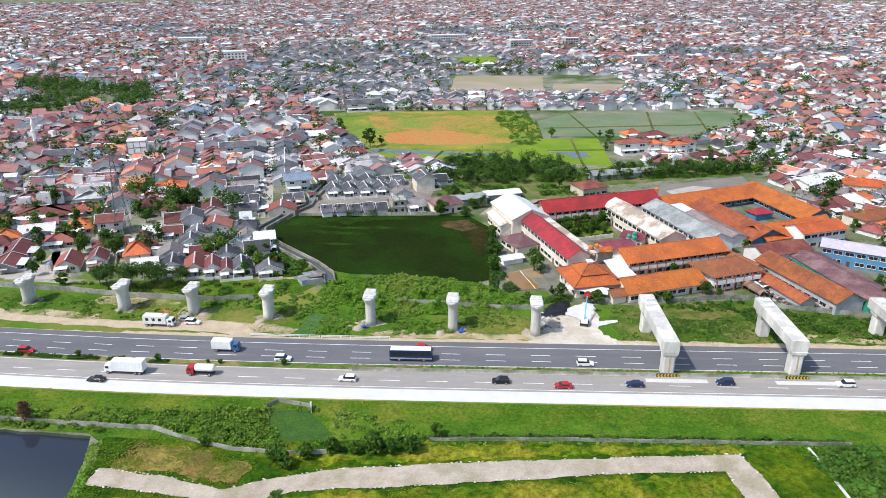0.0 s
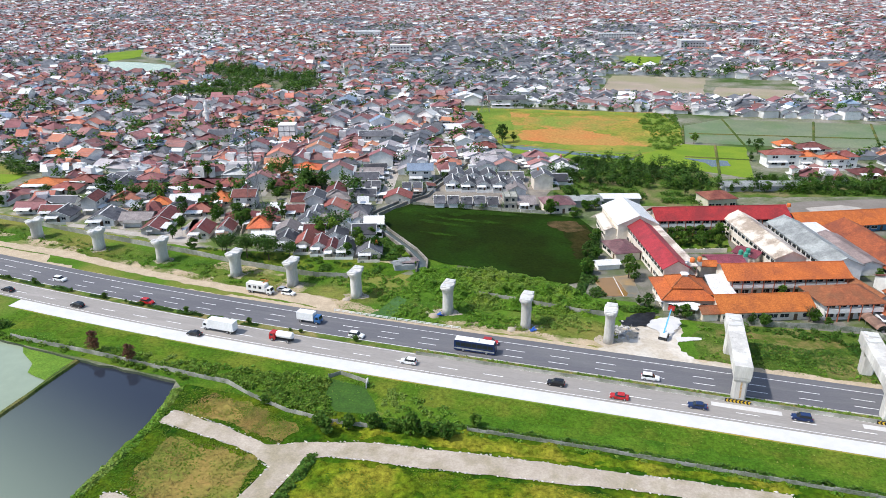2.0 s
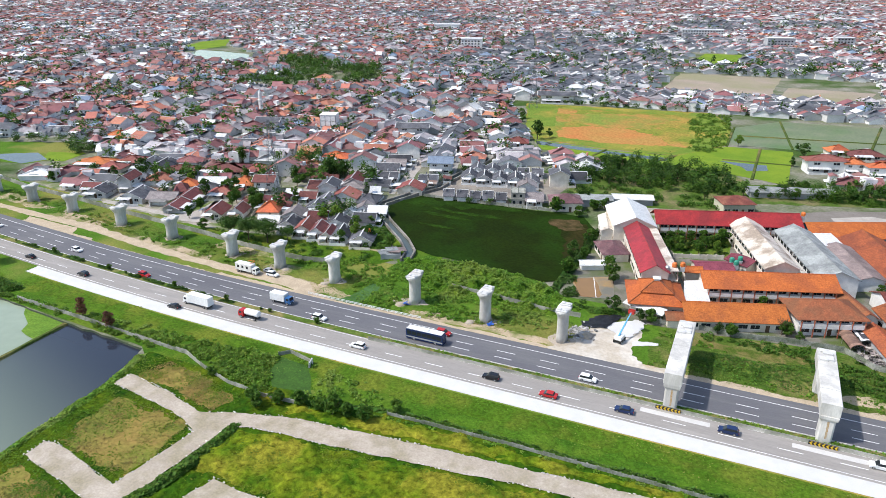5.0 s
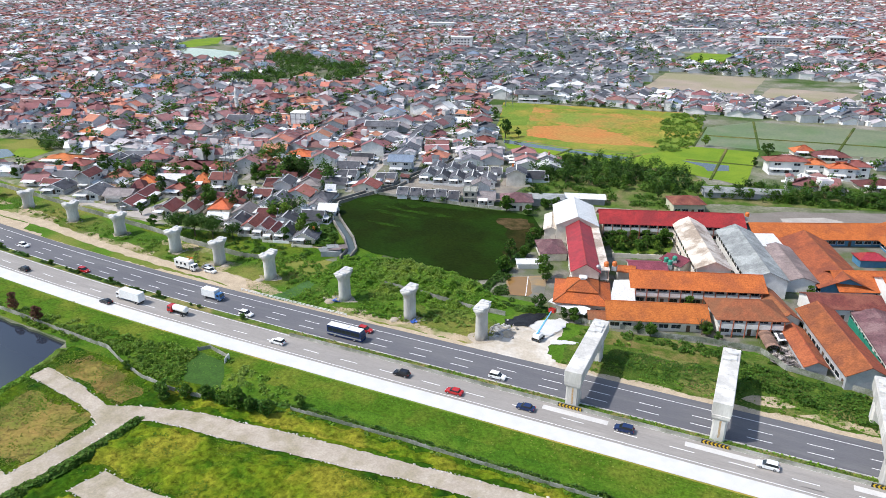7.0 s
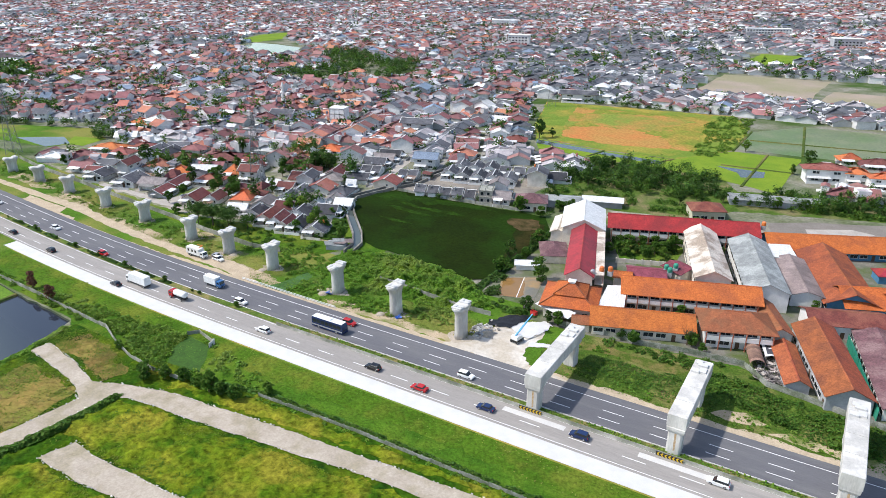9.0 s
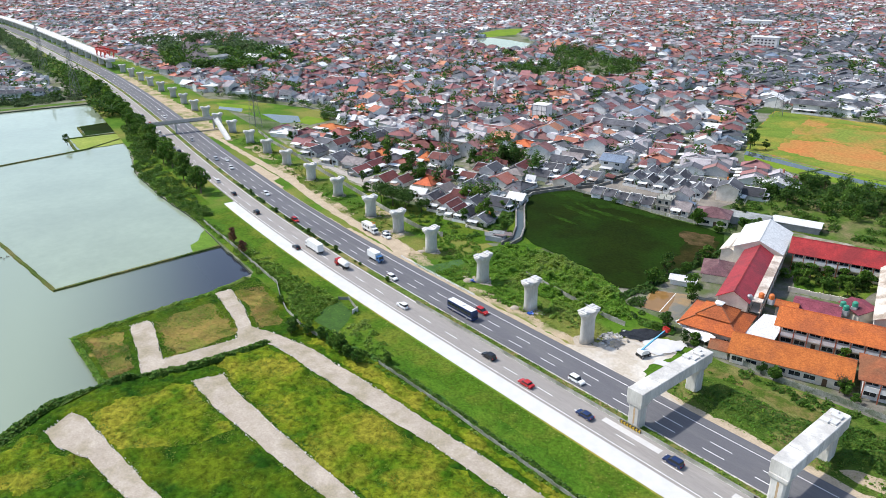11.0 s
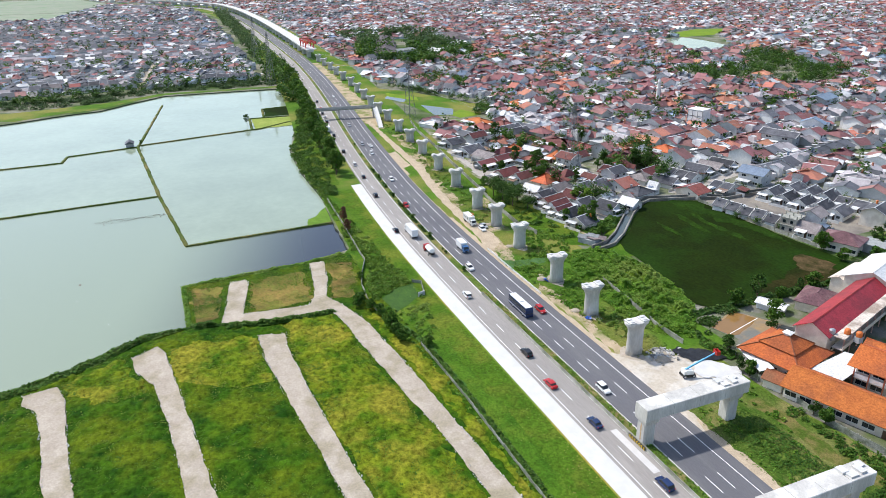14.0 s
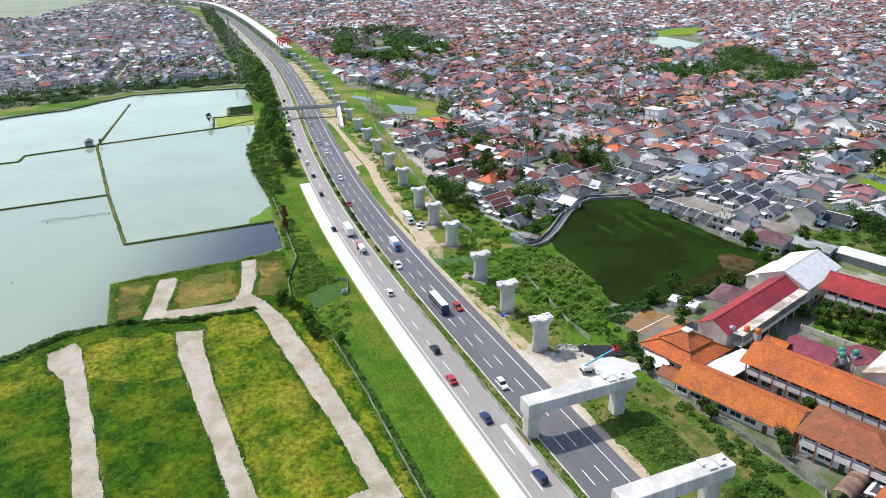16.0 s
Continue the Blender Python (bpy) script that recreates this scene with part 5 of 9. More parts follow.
def hall(name, label, A, B, w, eave, ridge, roof, wall, storeys=1, hip=False, ov=0.6, windows=True, category="building", rail=False, cap=None, front=True):
    """A long building under a pitched roof whose ridge runs from A to B."""
    A, B = Vector(A), Vector(B)
    L, m = (B - A).length, (A + B) / 2
    t = thing(name, label, category, Matrix.Translation((m.x, m.y, 0)) @ Matrix.Rotation(math.atan2(B.y - A.y, B.x - A.x), 4, "Z"))
    g = Geo().box(-L / 2, L / 2, -w / 2, w / 2, -0.1, eave)
    if not hip:
        for s_ in (-1, 1):
            x = s_ * L / 2
            x2 = x - s_ * 0.2
            g.add([(x, -w / 2, eave), (x, w / 2, eave), (x, 0, ridge - .12), (x2, -w / 2, eave), (x2, w / 2, eave), (x2, 0, ridge - .12)], [(0, 1, 2), (3, 5, 4), (0, 3, 4, 1), (1, 4, 5, 2), (2, 5, 3, 0)])
    piece("wall", g, wall, t)
    slabs, xr = roof_slabs(L, w, eave, ridge, ov, hip)
    for s_ in slabs:
        piece("roof_slope", s_, roof, t)
    piece("ridge_cap", Geo().rings([[(x, a, z) for a, z in ((-.28, ridge - .05), (0, ridge + .12), (.28, ridge - .05))] for x in (-xr, xr)]), cap or roof, t)
    if windows:
        n = max(1, int(L / 3.2))
        wm, dm = window_mesh(L / n * 0.8, 1.35), Geo().box(-.55, .55, -.07, .02, 0, 2.1).mesh("door", [DOOR])
        for st in range(storeys):
            z = 0.95 + st * (eave / storeys)
            for i in range(n):
                x = -L / 2 + (i + 0.5) * L / n
                for sgn, r in ((-1, 0), (1, math.pi)):
                    if sgn > 0 and i % 2:
                        continue
                    k = "door" if (i % 4 == 2 and st == 0) else "window"
                    o = piece(k, wm if k == "window" else dm, None, t)
                    o.matrix_basis = Matrix.Translation((x, sgn * (w / 2), z if k == "window" else 0.02)) @ Matrix.Rotation(r, 4, "Z")
    if rail:
        z = eave / storeys
        piece("gallery", Geo().box(-L / 2, L / 2, -w / 2 - 1.5, -w / 2, z - .2, z), wall, t, "pale gallery slab")
        for i in range(n):
            piece("balustrade", Geo().box(-L / 2 + i * L / n + .16, -L / 2 + (i + 1) * L / n - .16, -w / 2 - 1.5, -w / 2 - 1.38, z, z + 1.15), PANELWHITE, t)
        pm_ = Geo().box(-.13, .13, -.13, .13, 0, eave - (ridge - eave) / (w / 2) * 1.6 - .2).mesh("post", [POSTRED])
        for i in range(n + 1):
            piece("post", pm_, None, t).matrix_basis = Matrix.Translation((-L / 2 + i * L / n, -w / 2 - 1.44, 0))
    return t


cs, sn = math.cos(SLANT), math.sin(SLANT)
hall("school_wing", "school wing under a dark red metal roof", (-26.2, 108.5), (-12.2, 65.8), 8.4, 6.8, 9.3, R_RED, W_CREAM, 2)
t = thing("gallery_roof", "long flat cream roof over the school gallery", "roof", Matrix.Translation((-13.6, 90.2, 0)) @ Matrix.Rotation(SLANT, 4, "Z"))
piece("slab", Geo().box(-1.4, 1.4, -22, 22, 6.3, 6.6), R_PEEL, t)
for i in range(9):
    piece("post", Geo().box(1.0, 1.25, -21.5 + i * 5.3, -21.2 + i * 5.3, 0, 6.3), W_PINK, t)
piece("balustrade", Geo().box(1.25, 1.37, -22, 22, 3.2, 4.2), W_CREAM, t)
piece("gallery_floor", Geo().box(-1.4, 1.4, -22, 22, 3.0, 3.2), W_CREAM, t)
hall("assembly_hall", "white-roofed school hall with cream walls", (-33.2, 127), (-25.6, 105), 15.2, 7.4, 10.8, R_WHITE, W_CREAM, 1)
hall("hall_annex", "low cream annex beside the school hall", (-39.6, 120), (-35.0, 103.5), 5.0, 4.6, 5.6, R_PEEL, W_CREAM, 1)
hall("school_block", "two-storey school block with a long dark red roof", (-19.6, 119.7), (28.6, 136.8), 9.8, 7.2, 9.9, R_RED, W_CREAM, 2, rail=True, ov=1.7)
hall("school_wing", "school wing with a peeling cream roof", (11.6, 126), (24.9, 85.2), 10.6, 6.9, 9.4, R_PEEL, W_CREAM, 2)
hall("school_wing", "school wing with a grey sheet roof", (28.2, 125.5), (41.0, 84.2), 12.0, 6.6, 9.2, R_GREY, W_WHITE, 2)
hall("school_wing", "low wing under a taupe sheet roof", (42.6, 122), (51.2, 93.4), 9.0, 4.2, 5.6, R_TAUPE, W_WHITE, 1)
hall("classroom_block", "two-storey classroom block with an orange tiled roof", (2.4, 67.8), (37.6, 80.05), 10.6, 6.9, 9.2, R_ORANGE, W_CREAM, 2, rail=True, hip=False, ov=1.75)
hall("classroom_block", "single-storey classroom row with an orange tiled roof", (-1.2, 48.6), (24.8, 57.9), 11.2, 3.7, 6.4, R_ORANGE, W_CREAM, 1, ov=0.9)
hall("side_shed", "small lean-to under weathered orange tiles", (-5.5, 44.6), (-1.2, 46.2), 5.0, 2.8, 3.9, R_BROWN, W_CREAM, 1, windows=False)
hall("classroom_block", "two-storey block with weathered brown tiles", (27.6, 58.2), (43.8, 64.4), 11.4, 6.2, 8.8, R_BROWN, W_WHITE, 2, hip=True, rail=True, ov=1.4)
hall("linking_row", "narrow row under patchy orange tiles", (39.6, 81.0), (47.4, 63.6), 6.4, 4.0, 5.8, R_BROWN, W_CREAM, 1, ov=0.7)
hall("storage_row", "long store under russet tiles", (54.6, 72.5), (65.6, 38.4), 10.2, 4.4, 7.0, R_RUSSET, W_GREY, 1)
hall("old_shed", "half-ruined shed with russet tiles", (48.6, 60.5), (54.4, 41), 5.4, 2.8, 4.2, R_RUSSET, W_GREY, 1, windows=False)
hall("tiled_shed", "wide shed with patchy purplish tiles", (70.0, 79.0), (78.2, 40.5), 11.5, 3.6, 4.9, R_PURPLE, W_WHITE, 1)
fence_run("green_fence", [(63.6, 74.5), (71.5, 38)], 3.4, 2.4, GREENSHEET, "green sheet fence beside the shed", "fence", 0.08)
hall("school_house", "school house under dull maroon tiles", (52.2, 78.8), (71.4, 86.2), 10.5, 4.4, 6.4, R_MAROON, W_WHITE, 1)
hall("courtyard_wing", "orange tiled wing round the inner court", (33.8, 136.6), (82.1, 158.3), 12.0, 4.0, 7.1, R_ORANGE, W_BLUE, 1, ov=1.6)
hall("courtyard_wing", "orange tiled wing round the inner court", (51.8, 134.4), (63.6, 95.4), 14.0, 4.0, 7.2, R_RUSSET, W_BLUE, 1, ov=1.5)
hall("courtyard_wing", "orange tiled wing round the inner court", (60.0, 99.4), (91.1, 112.4), 13.0, 4.0, 7.2, R_ORANGE, W_BLUE, 1, ov=1.5)
hall("courtyard_wing", "orange tiled wing round the inner court", (82.0, 160.8), (93.4, 120.8), 13.5, 4.0, 7.1, R_ORANGE, W_BLUE, 1, ov=1.6)
hall("court_pavilion", "small pavilion with a pinkish red roof", (69.0, 127.5), (77.0, 130.5), 6.0, 3.2, 4.6, R_RED, W_BLUE, 1, hip=True, windows=False)
hall("school_house", "white house with orange tiles and blue trim", (73.2, 96.6), (92.0, 103.6), 10.0, 6.6, 8.6, R_ORANGE, W_WHITE, 2)
hall("blue_block", "blue two-storey school block with a pale roof", (78.0, 84), (100, 72), 10.0, 6.4, 7.6, R_LILAC, W_BLUE, 2)
hall("town_house", "long house with a white roof and trees round it", (106, 168), (128, 181), 11, 5.0, 6.6, R_WHITE, W_WHITE, 2)
hall("town_house", "orange tiled house behind the school", (128, 171), (146, 165), 11, 5.0, 7.0, R_ORANGE, W_CREAM, 1, hip=True)
hall("town_house", "brown tiled house behind the school", (107, 119), (128, 127), 11, 4.5, 6.6, R_BROWN, W_CREAM, 1, hip=True)
hall("town_house", "house with a purplish hip roof beside the hall", (-33.6, 95.5), (-28.0, 84.5), 9.0, 3.4, 5.4, R_PURPLE, W_CREAM, 1, hip=True)
hall("garden_shed", "long white shed with a pale sheet roof", (-38.2, 74.4), (-31.2, 77.6), 4.0, 2.2, 2.8, R_WHITE, W_WHITE, 1, windows=False)
hall("red_shed", "low shed with a dull maroon roof", (-1.6, 83.4), (9.4, 87.2), 8.4, 4.0, 5.2, R_WINE, W_CREAM, 1, windows=False)
hall("red_shed", "low shed with a dull maroon roof and tanks", (9.4, 95.5), (16.2, 91.4), 7.4, 4.6, 5.6, R_WINE, W_CREAM, 1, windows=False)
hall("linking_roof", "small orange tiled roof between school wings", (-4.5, 78), (0.5, 79.6), 4.0, 4.4, 5.4, R_ORANGE, W_CREAM, 1, windows=False)
hall("town_house", "brown tiled house beside the paddy", (-66.5, 133.5), (-54.5, 138.5), 11, 4.2, 6.4, R_PURPLE, W_CREAM, 1, hip=True)
hall("town_house", "brown house among trees", (0.5, 160), (12.5, 165.5), 11, 4.6, 6.6, R_MAROON, W_TINT, 1, hip=True)
hall("long_shed", "long low shed with a grey sheet roof by the field", (11, 189), (46, 200), 9, 2.8, 3.8, R_GREY, W_GREY, 1, windows=False)
hall("long_shed", "low white-roofed shed among trees", (-43, 152), (-27, 157), 7, 3.0, 3.8, R_WHITE, W_GREY, 1, windows=False)
hall("flat_roof_house", "low house with a grey flat roof", (-57, 143.5), (-43, 148), 8, 3.4, 4.0, R_GREY, W_GREY, 1, windows=False)

# prayer hall with a two-step pyramid roof
t = thing("prayer_hall", "prayer hall with a stepped orange pyramid roof", "building", Matrix.Translation((-10.4, 55.0, 0)) @ Matrix.Rotation(radians(14), 4, "Z"))
piece("wall", Geo().box(-7.2, 7.2, -7.2, 7.2, 0, 4.4), W_CREAM, t)


def pyramid(h0, h1, r0, r1):
    return Geo().rings([[(a * r0, b * r0, h0 - .15) for a, b in ((-1, -1), (1, -1), (1, 1), (-1, 1))], [(a * r0, b * r0, h0) for a, b in ((-1, -1), (1, -1), (1, 1), (-1, 1))], [(a * r1, b * r1, h1) for a, b in ((-1, -1), (1, -1), (1, 1), (-1, 1))]])


piece("lower_roof", pyramid(4.3, 6.3, 8.6, 4.4), R_ORANGE, t)
piece("upper_roof", pyramid(6.6, 8.8, 4.9, 0.9), R_ORANGE, t)
for a, b in ((-1, -1), (1, -1), (1, 1), (-1, 1)):
    piece("hip_cap", Geo().bar((a * 8.6, b * 8.6, 4.4), (a * 4.4, b * 4.4, 6.4), 0.16).bar((a * 4.9, b * 4.9, 6.7), (a * .9, b * .9, 8.9), 0.15), R_BROWN, t)
piece("lantern", Geo().box(-.8, .8, -.8, .8, 8.7, 9.5).rings([[(a * 1.2, b * 1.2, 9.5) for a, b in ((-1, -1), (1, -1), (1, 1), (-1, 1))], [(a * .2, b * .2, 10.0) for a, b in ((-1, -1), (1, -1), (1, 1), (-1, 1))]]), W_WHITE, t, "white lantern on top")
wm = window_mesh(1.6, 1.4)
for i in range(4):
    for r in range(4):
        piece("window", wm, None, t).matrix_basis = Matrix.Rotation(r * math.pi / 2, 4, "Z") @ Matrix.Translation((-5.2 + i * 3.4, -7.2, 1.2))


def canopy(label, pts, z0, z1, mat=None):
    t = thing("canopy", label, "canopy")
    c_ = sum((Vector(p) for p in pts), Vector((0, 0))) / 4
    top = [(x, y, z0 if i < 2 else z1) for i, (x, y) in enumerate(pts)]
    piece("sheet", Geo().add(top + [(x, y, z - .1) for x, y, z in top], [(0, 1, 2, 3), (7, 6, 5, 4), (0, 4, 5, 1), (1, 5, 6, 2), (2, 6, 7, 3), (3, 7, 4, 0)]), mat or R_WHITE, t)
    for i, (x, y) in enumerate(pts):
        p = Vector((x, y)).lerp(c_, 0.06)
        piece("post", Geo().bar((p.x, p.y, 0), (p.x, p.y, (z0 if i < 2 else z1) - .1), 0.07), STEEL, t)
    return t


canopy("white sheet canopy beside the prayer hall", [(-18.6, 46.5), (-6.4, 42.6), (-5.4, 46.2), (-17.4, 49.8)], 3.2, 3.8)
canopy("white sheet canopy between the school roofs", [(-1.6, 54.0), (5.6, 56.6), (2.2, 71.0), (-3.4, 68.0)], 4.0, 4.4)
canopy("white sheet canopy beside the grey wing", [(37.5, 119), (45.5, 122), (41.5, 134), (34.5, 131)], 4.6, 4.8)
for x, y, z, m_ in ((-7.2, 72.8, 6.6, TANK), (-4.8, 74.2, 6.6, TANK), (9.5, 88.5, 5.2, GREENSHEET), (12.0, 90.4, 5.4, GREENSHEET), (11.0, 87.0, 5.0, GREENSHEET), (31.5, 138.2, 8.8, TANK), (-9.0, 69.4, 6.4, STEEL)):
    t = thing("water_tank", "round plastic water tank on a roof stand", "water tank", Matrix.Translation((x, y, z)))
    piece("drum", Geo().rings([[(r * math.cos(a * .5236), r * math.sin(a * .5236), h) for a in range(12)] for r, h in ((.75, 0), (.8, .3), (.8, 1.2), (.55, 1.5), (.2, 1.6))]), m_, t)
    piece("stand", Geo().box(-.8, .8, -.8, .8, -1.6, 0), W_GREY, t)
fence_run("court_wall", [(-9.8, 96.8), (6.8, 102.6)], 1.8, 3.0, W_CREAM, "cream wall across the school garden", "wall", 0.2)
# wreck of the demolished shed: loose sheets and planks, and an arched shelter beside it
g = Geo()
for i in range(260):
    u_, v_ = random.uniform(-4.2, 4.2), random.uniform(-8, 7)
    x, y = 47.6 + u_ * cs - v_ * sn * 0.4, 50 + v_
    w_ = random.uniform(0.25, 1.3)
    g.box(-w_, w_, -w_ * random.uniform(.1, .5), w_ * .3, 0, random.uniform(.03, .12), 0, Matrix.Translation((x, y, random.uniform(0, .9))) @ Euler((random.uniform(-.4, .4), random.uniform(-.4, .4), random.uniform(0, 6))).to_matrix().to_4x4())
tagged(piece("rubble", g, surface("wreck_tone", (0.34, 0.30, 0.27), (0.10, 0.09, 0.085), 0.5, 5, 0.9, by="island", rvar=0.85, hue=0.04)), "heap of broken roof sheets and planks", "rubble", "", "stuff")
RUSTBAND = surface("rusty_corrugated_sheet", (0.25, 0.15, 0.11), (0.17, 0.105, 0.08), 0.8, 4.0, 0.8, 0, 0.25, by="object", rvar=0.35)
t = thing("arched_shelter", "arched shelter of rusty corrugated sheets", "shed", Matrix.Translation((42.6, 53.2, 0)) @ Matrix.Rotation(math.atan2(-11, 3.4), 4, "Z"))
for k in range(9):
    x0 = -5.6 + k * 1.25
    prof = [(1.9 * math.cos(a * math.pi / 10), 1.6 + 1.3 * math.sin(a * math.pi / 10)) for a in range(11)]
    prof += [(q[0] * .97, q[1] - .06) for q in reversed(prof)]
    piece("roof_sheet", Geo().rings([[(x, a, z + .04 * (k % 2)) for a, z in prof] for x in (x0, x0 + 1.3)]), RUSTBAND, t)
for x in (-5.4, 0, 5.4):
    for a in (-1.85, 1.85):
        piece("post", Geo().bar((x, a, -.1), (x, a, 1.65), .07), STEEL, t)
t = thing("tarpaulin", "torn black and white tarpaulin over a frame", "tarpaulin", Matrix.Translation((46.4, 56.6, 0)) @ Matrix.Rotation(-1.27, 4, "Z"))
g = Geo()
for i in range(9):
    for j in range(7):
        g.v.append((-3.6 + i * .9, -2.2 + j * .73, 2.3 + .35 * noise.noise((i * .6, j * .6, 3)) - .12 * abs(j - 3)))
for i in range(8):
    for j in range(6):
        g.f.append((i * 7 + j, i * 7 + 7 + j, i * 7 + 8 + j, i * 7 + 1 + j))
        g.m.append(1 if j in (0, 5) or i == 7 or (i, j) in ((3, 2), (5, 4)) else 0)
piece("sheet", g, [plain("dark_tarpaulin", (0.055, 0.055, 0.065), 0.45), plain("white_tarpaulin", (0.62, 0.62, 0.62), 0.5)], t)
for x, y in ((-3.4, -2), (-3.4, 2), (3.4, -2), (3.4, 2)):
    piece("post", Geo().bar((x, y, -.1), (x, y, 2.1), .06), STEEL, t)

# ---- town houses ----
T_RED = roofing("faded_red_tiles", (0.26, 0.084, 0.068), (0.185, 0.062, 0.052), rvar=0.35, c=(0.23, 0.09, 0.078))
T_ORANGE = roofing("bright_clay_tiles", (0.53, 0.155, 0.06), (0.43, 0.125, 0.05), rvar=0.2, c=(0.36, 0.115, 0.055))
T_DARK = roofing("maroon_tiles", (0.165, 0.060, 0.055), (0.115, 0.044, 0.042), rvar=0.25)
T_GREY = roofing("dark_grey_tiles", (0.072, 0.073, 0.083), (0.052, 0.053, 0.06), rvar=0.35, c=(0.105, 0.105, 0.115))
T_PALE = roofing("pale_grey_tiles", (0.24, 0.21, 0.205), (0.17, 0.15, 0.145), rvar=0.35)
T_BLUE = roofing("blue_grey_sheets", (0.17, 0.215, 0.27), (0.135, 0.175, 0.225), rvar=0.25)
T_WHITE = roofing("white_sheets", (0.64, 0.64, 0.63), (0.52, 0.52, 0.51), rvar=0.12)
ROOFS = {"red": T_RED, "orange": T_ORANGE, "dark": T_DARK, "grey": T_GREY, "pale": T_PALE, "blue": T_BLUE, "white": T_WHITE}
WORDS = {"red": "faded red tiles", "orange": "bright orange tiles", "dark": "dark maroon tiles", "grey": "dark grey tiles", "pale": "pale grey tiles", "blue": "blue-grey roof sheets", "white": "white roof sheets"}
W_ASH = surface("ash_plaster", (0.60, 0.59, 0.575), (0.49, 0.485, 0.475), 0.4, 3.0, 0.9, 0, 0.15, by="object", rvar=0.25)
WALLS = [W_WHITE, W_CREAM, W_ASH, W_TINT]
KITS = {}
WIN = window_mesh(1.5, 1.2)
WIN_S = window_mesh(0.9, 1.1)
DOORM = Geo().box(-.48, .48, -.06, .02, 0, 2.05).mesh("door", [DOOR])
#        w,   d,  eave, ridge, hip, storeys
SHAPES = {"terrace": (7.0, 10.5, 2.7, 4.8, 0, 1), "hip": (9.0, 11.0, 2.7, 5.3, 1, 1), "gable": (11.5, 7.6, 2.7, 4.8, 0, 1), "tall": (8.0, 10.5, 6.3, 8.4, 1, 2), "tallgable": (7.2, 10.0, 6.2, 8.3, 0, 2), "ell": (10.5, 9.0, 3.0, 5.2, 1, 1)}


def house(shape, tone, wall, m):
    """A small town house, front to -y; built once for each shape and tone, then copied."""
    key = (shape, tone, wall)
    if key in KITS:
        return copy_thing(KITS[key], m)
    w, d, eave, ridge, hip, st = SHAPES[shape]
    kind = "two-storey" if st > 1 else "single-storey"
    t = thing("house", f"{kind} {('pale', 'cream', 'grey', 'tinted')[wall]} house with {WORDS[tone]}", "house", m, "houses of the town")
    turn = Matrix.Identity(4)
    L, W = w, d
    if shape == "gable":
        turn = Matrix.Rotation(math.pi / 2, 4, "Z")
    wm_ = WALLS[wall]
    g = Geo().box(-L / 2, L / 2, -W / 2, W / 2, -0.2, eave)
    if not hip:
        for s_ in (-1, 1):
            x, x2 = s_ * L / 2, s_ * (L / 2 - .2)
            g.add([(x, -W / 2, eave), (x, W / 2, eave), (x, 0, ridge - .1), (x2, -W / 2, eave), (x2, W / 2, eave), (x2, 0, ridge - .1)], [(0, 1, 2), (3, 5, 4), (0, 3, 4, 1), (1, 4, 5, 2), (2, 5, 3, 0)])
    if shape == "ell":
        g.box(-L / 2, -L / 2 + 4.4, -W / 2 - 3.2, -W / 2, -0.2, eave)
    piece("wall", g, wm_, t).matrix_basis = turn
    slabs, xr = roof_slabs(L, W, eave, ridge, 0.75, hip)
    roof = piece("roof", slabs[0], ROOFS[tone], t)
    roof.matrix_basis = turn
    for s_ in slabs[1:]:
        piece("roof_slope", s_, ROOFS[tone], roof)
    piece("ridge_cap", Geo().rings([[(x, a, z) for a, z in ((-.26, ridge - .04), (0, ridge + .1), (.26, ridge - .04))] for x in (-xr, xr)]), W_ASH if tone in ("red", "dark", "grey") else ROOFS[tone], roof)
    if not hip and tone in ("grey", "dark"):
        for s_ in (-1, 1):
            for x in (-xr, xr):
                piece("verge_trim", Geo().bar((x, 0, ridge + .03), (x, s_ * (W / 2 + .75), eave - (ridge - eave) / (W / 2) * .75 + .05), .11), W_ASH, roof)
    if shape == "ell":
        for s_ in (-1, 1):
            top = [(-L / 2 + 2.2 + s_ * 2.7, -W / 2 - 3.7, eave - .3), (-L / 2 + 2.2 + s_ * 2.7, -W / 2 + 2, eave - .3), (-L / 2 + 2.2, -W / 2 + 2, eave + 1.4), (-L / 2 + 2.2, -W / 2 - 3.7, eave + 1.4)]
            piece("porch_roof", Geo().add(top + [(x, y, z - .14) for x, y, z in top], [(0, 1, 2, 3), (7, 6, 5, 4), (0, 4, 5, 1), (1, 5, 6, 2), (2, 6, 7, 3), (3, 7, 4, 0)]), ROOFS[tone], t)
    fw, fd = (W, L) if shape == "gable" else (L, W)
    for q in range(st):
        for x in (-fw * .26, fw * .26):
            piece("window", WIN, None, t).matrix_basis = Matrix.Translation((x, -fd / 2, 1.0 + q * 3.0))
        piece("side_window", WIN_S, None, t).matrix_basis = Matrix.Translation((fw / 2, fd * 0.1, 1.2 + q * 3.0)) @ Matrix.Rotation(math.pi / 2, 4, "Z")
    piece("door", DOORM, None, t).matrix_basis = Matrix.Translation((0.15, -fd / 2, 0))
    if shape != "ell":
        top = [(-fw * .48, -fd / 2 - 3.3, 2.55), (fw * .1, -fd / 2 - 3.3, 2.55), (fw * .1, -fd / 2 + .3, 2.95), (-fw * .48, -fd / 2 + .3, 2.95)]
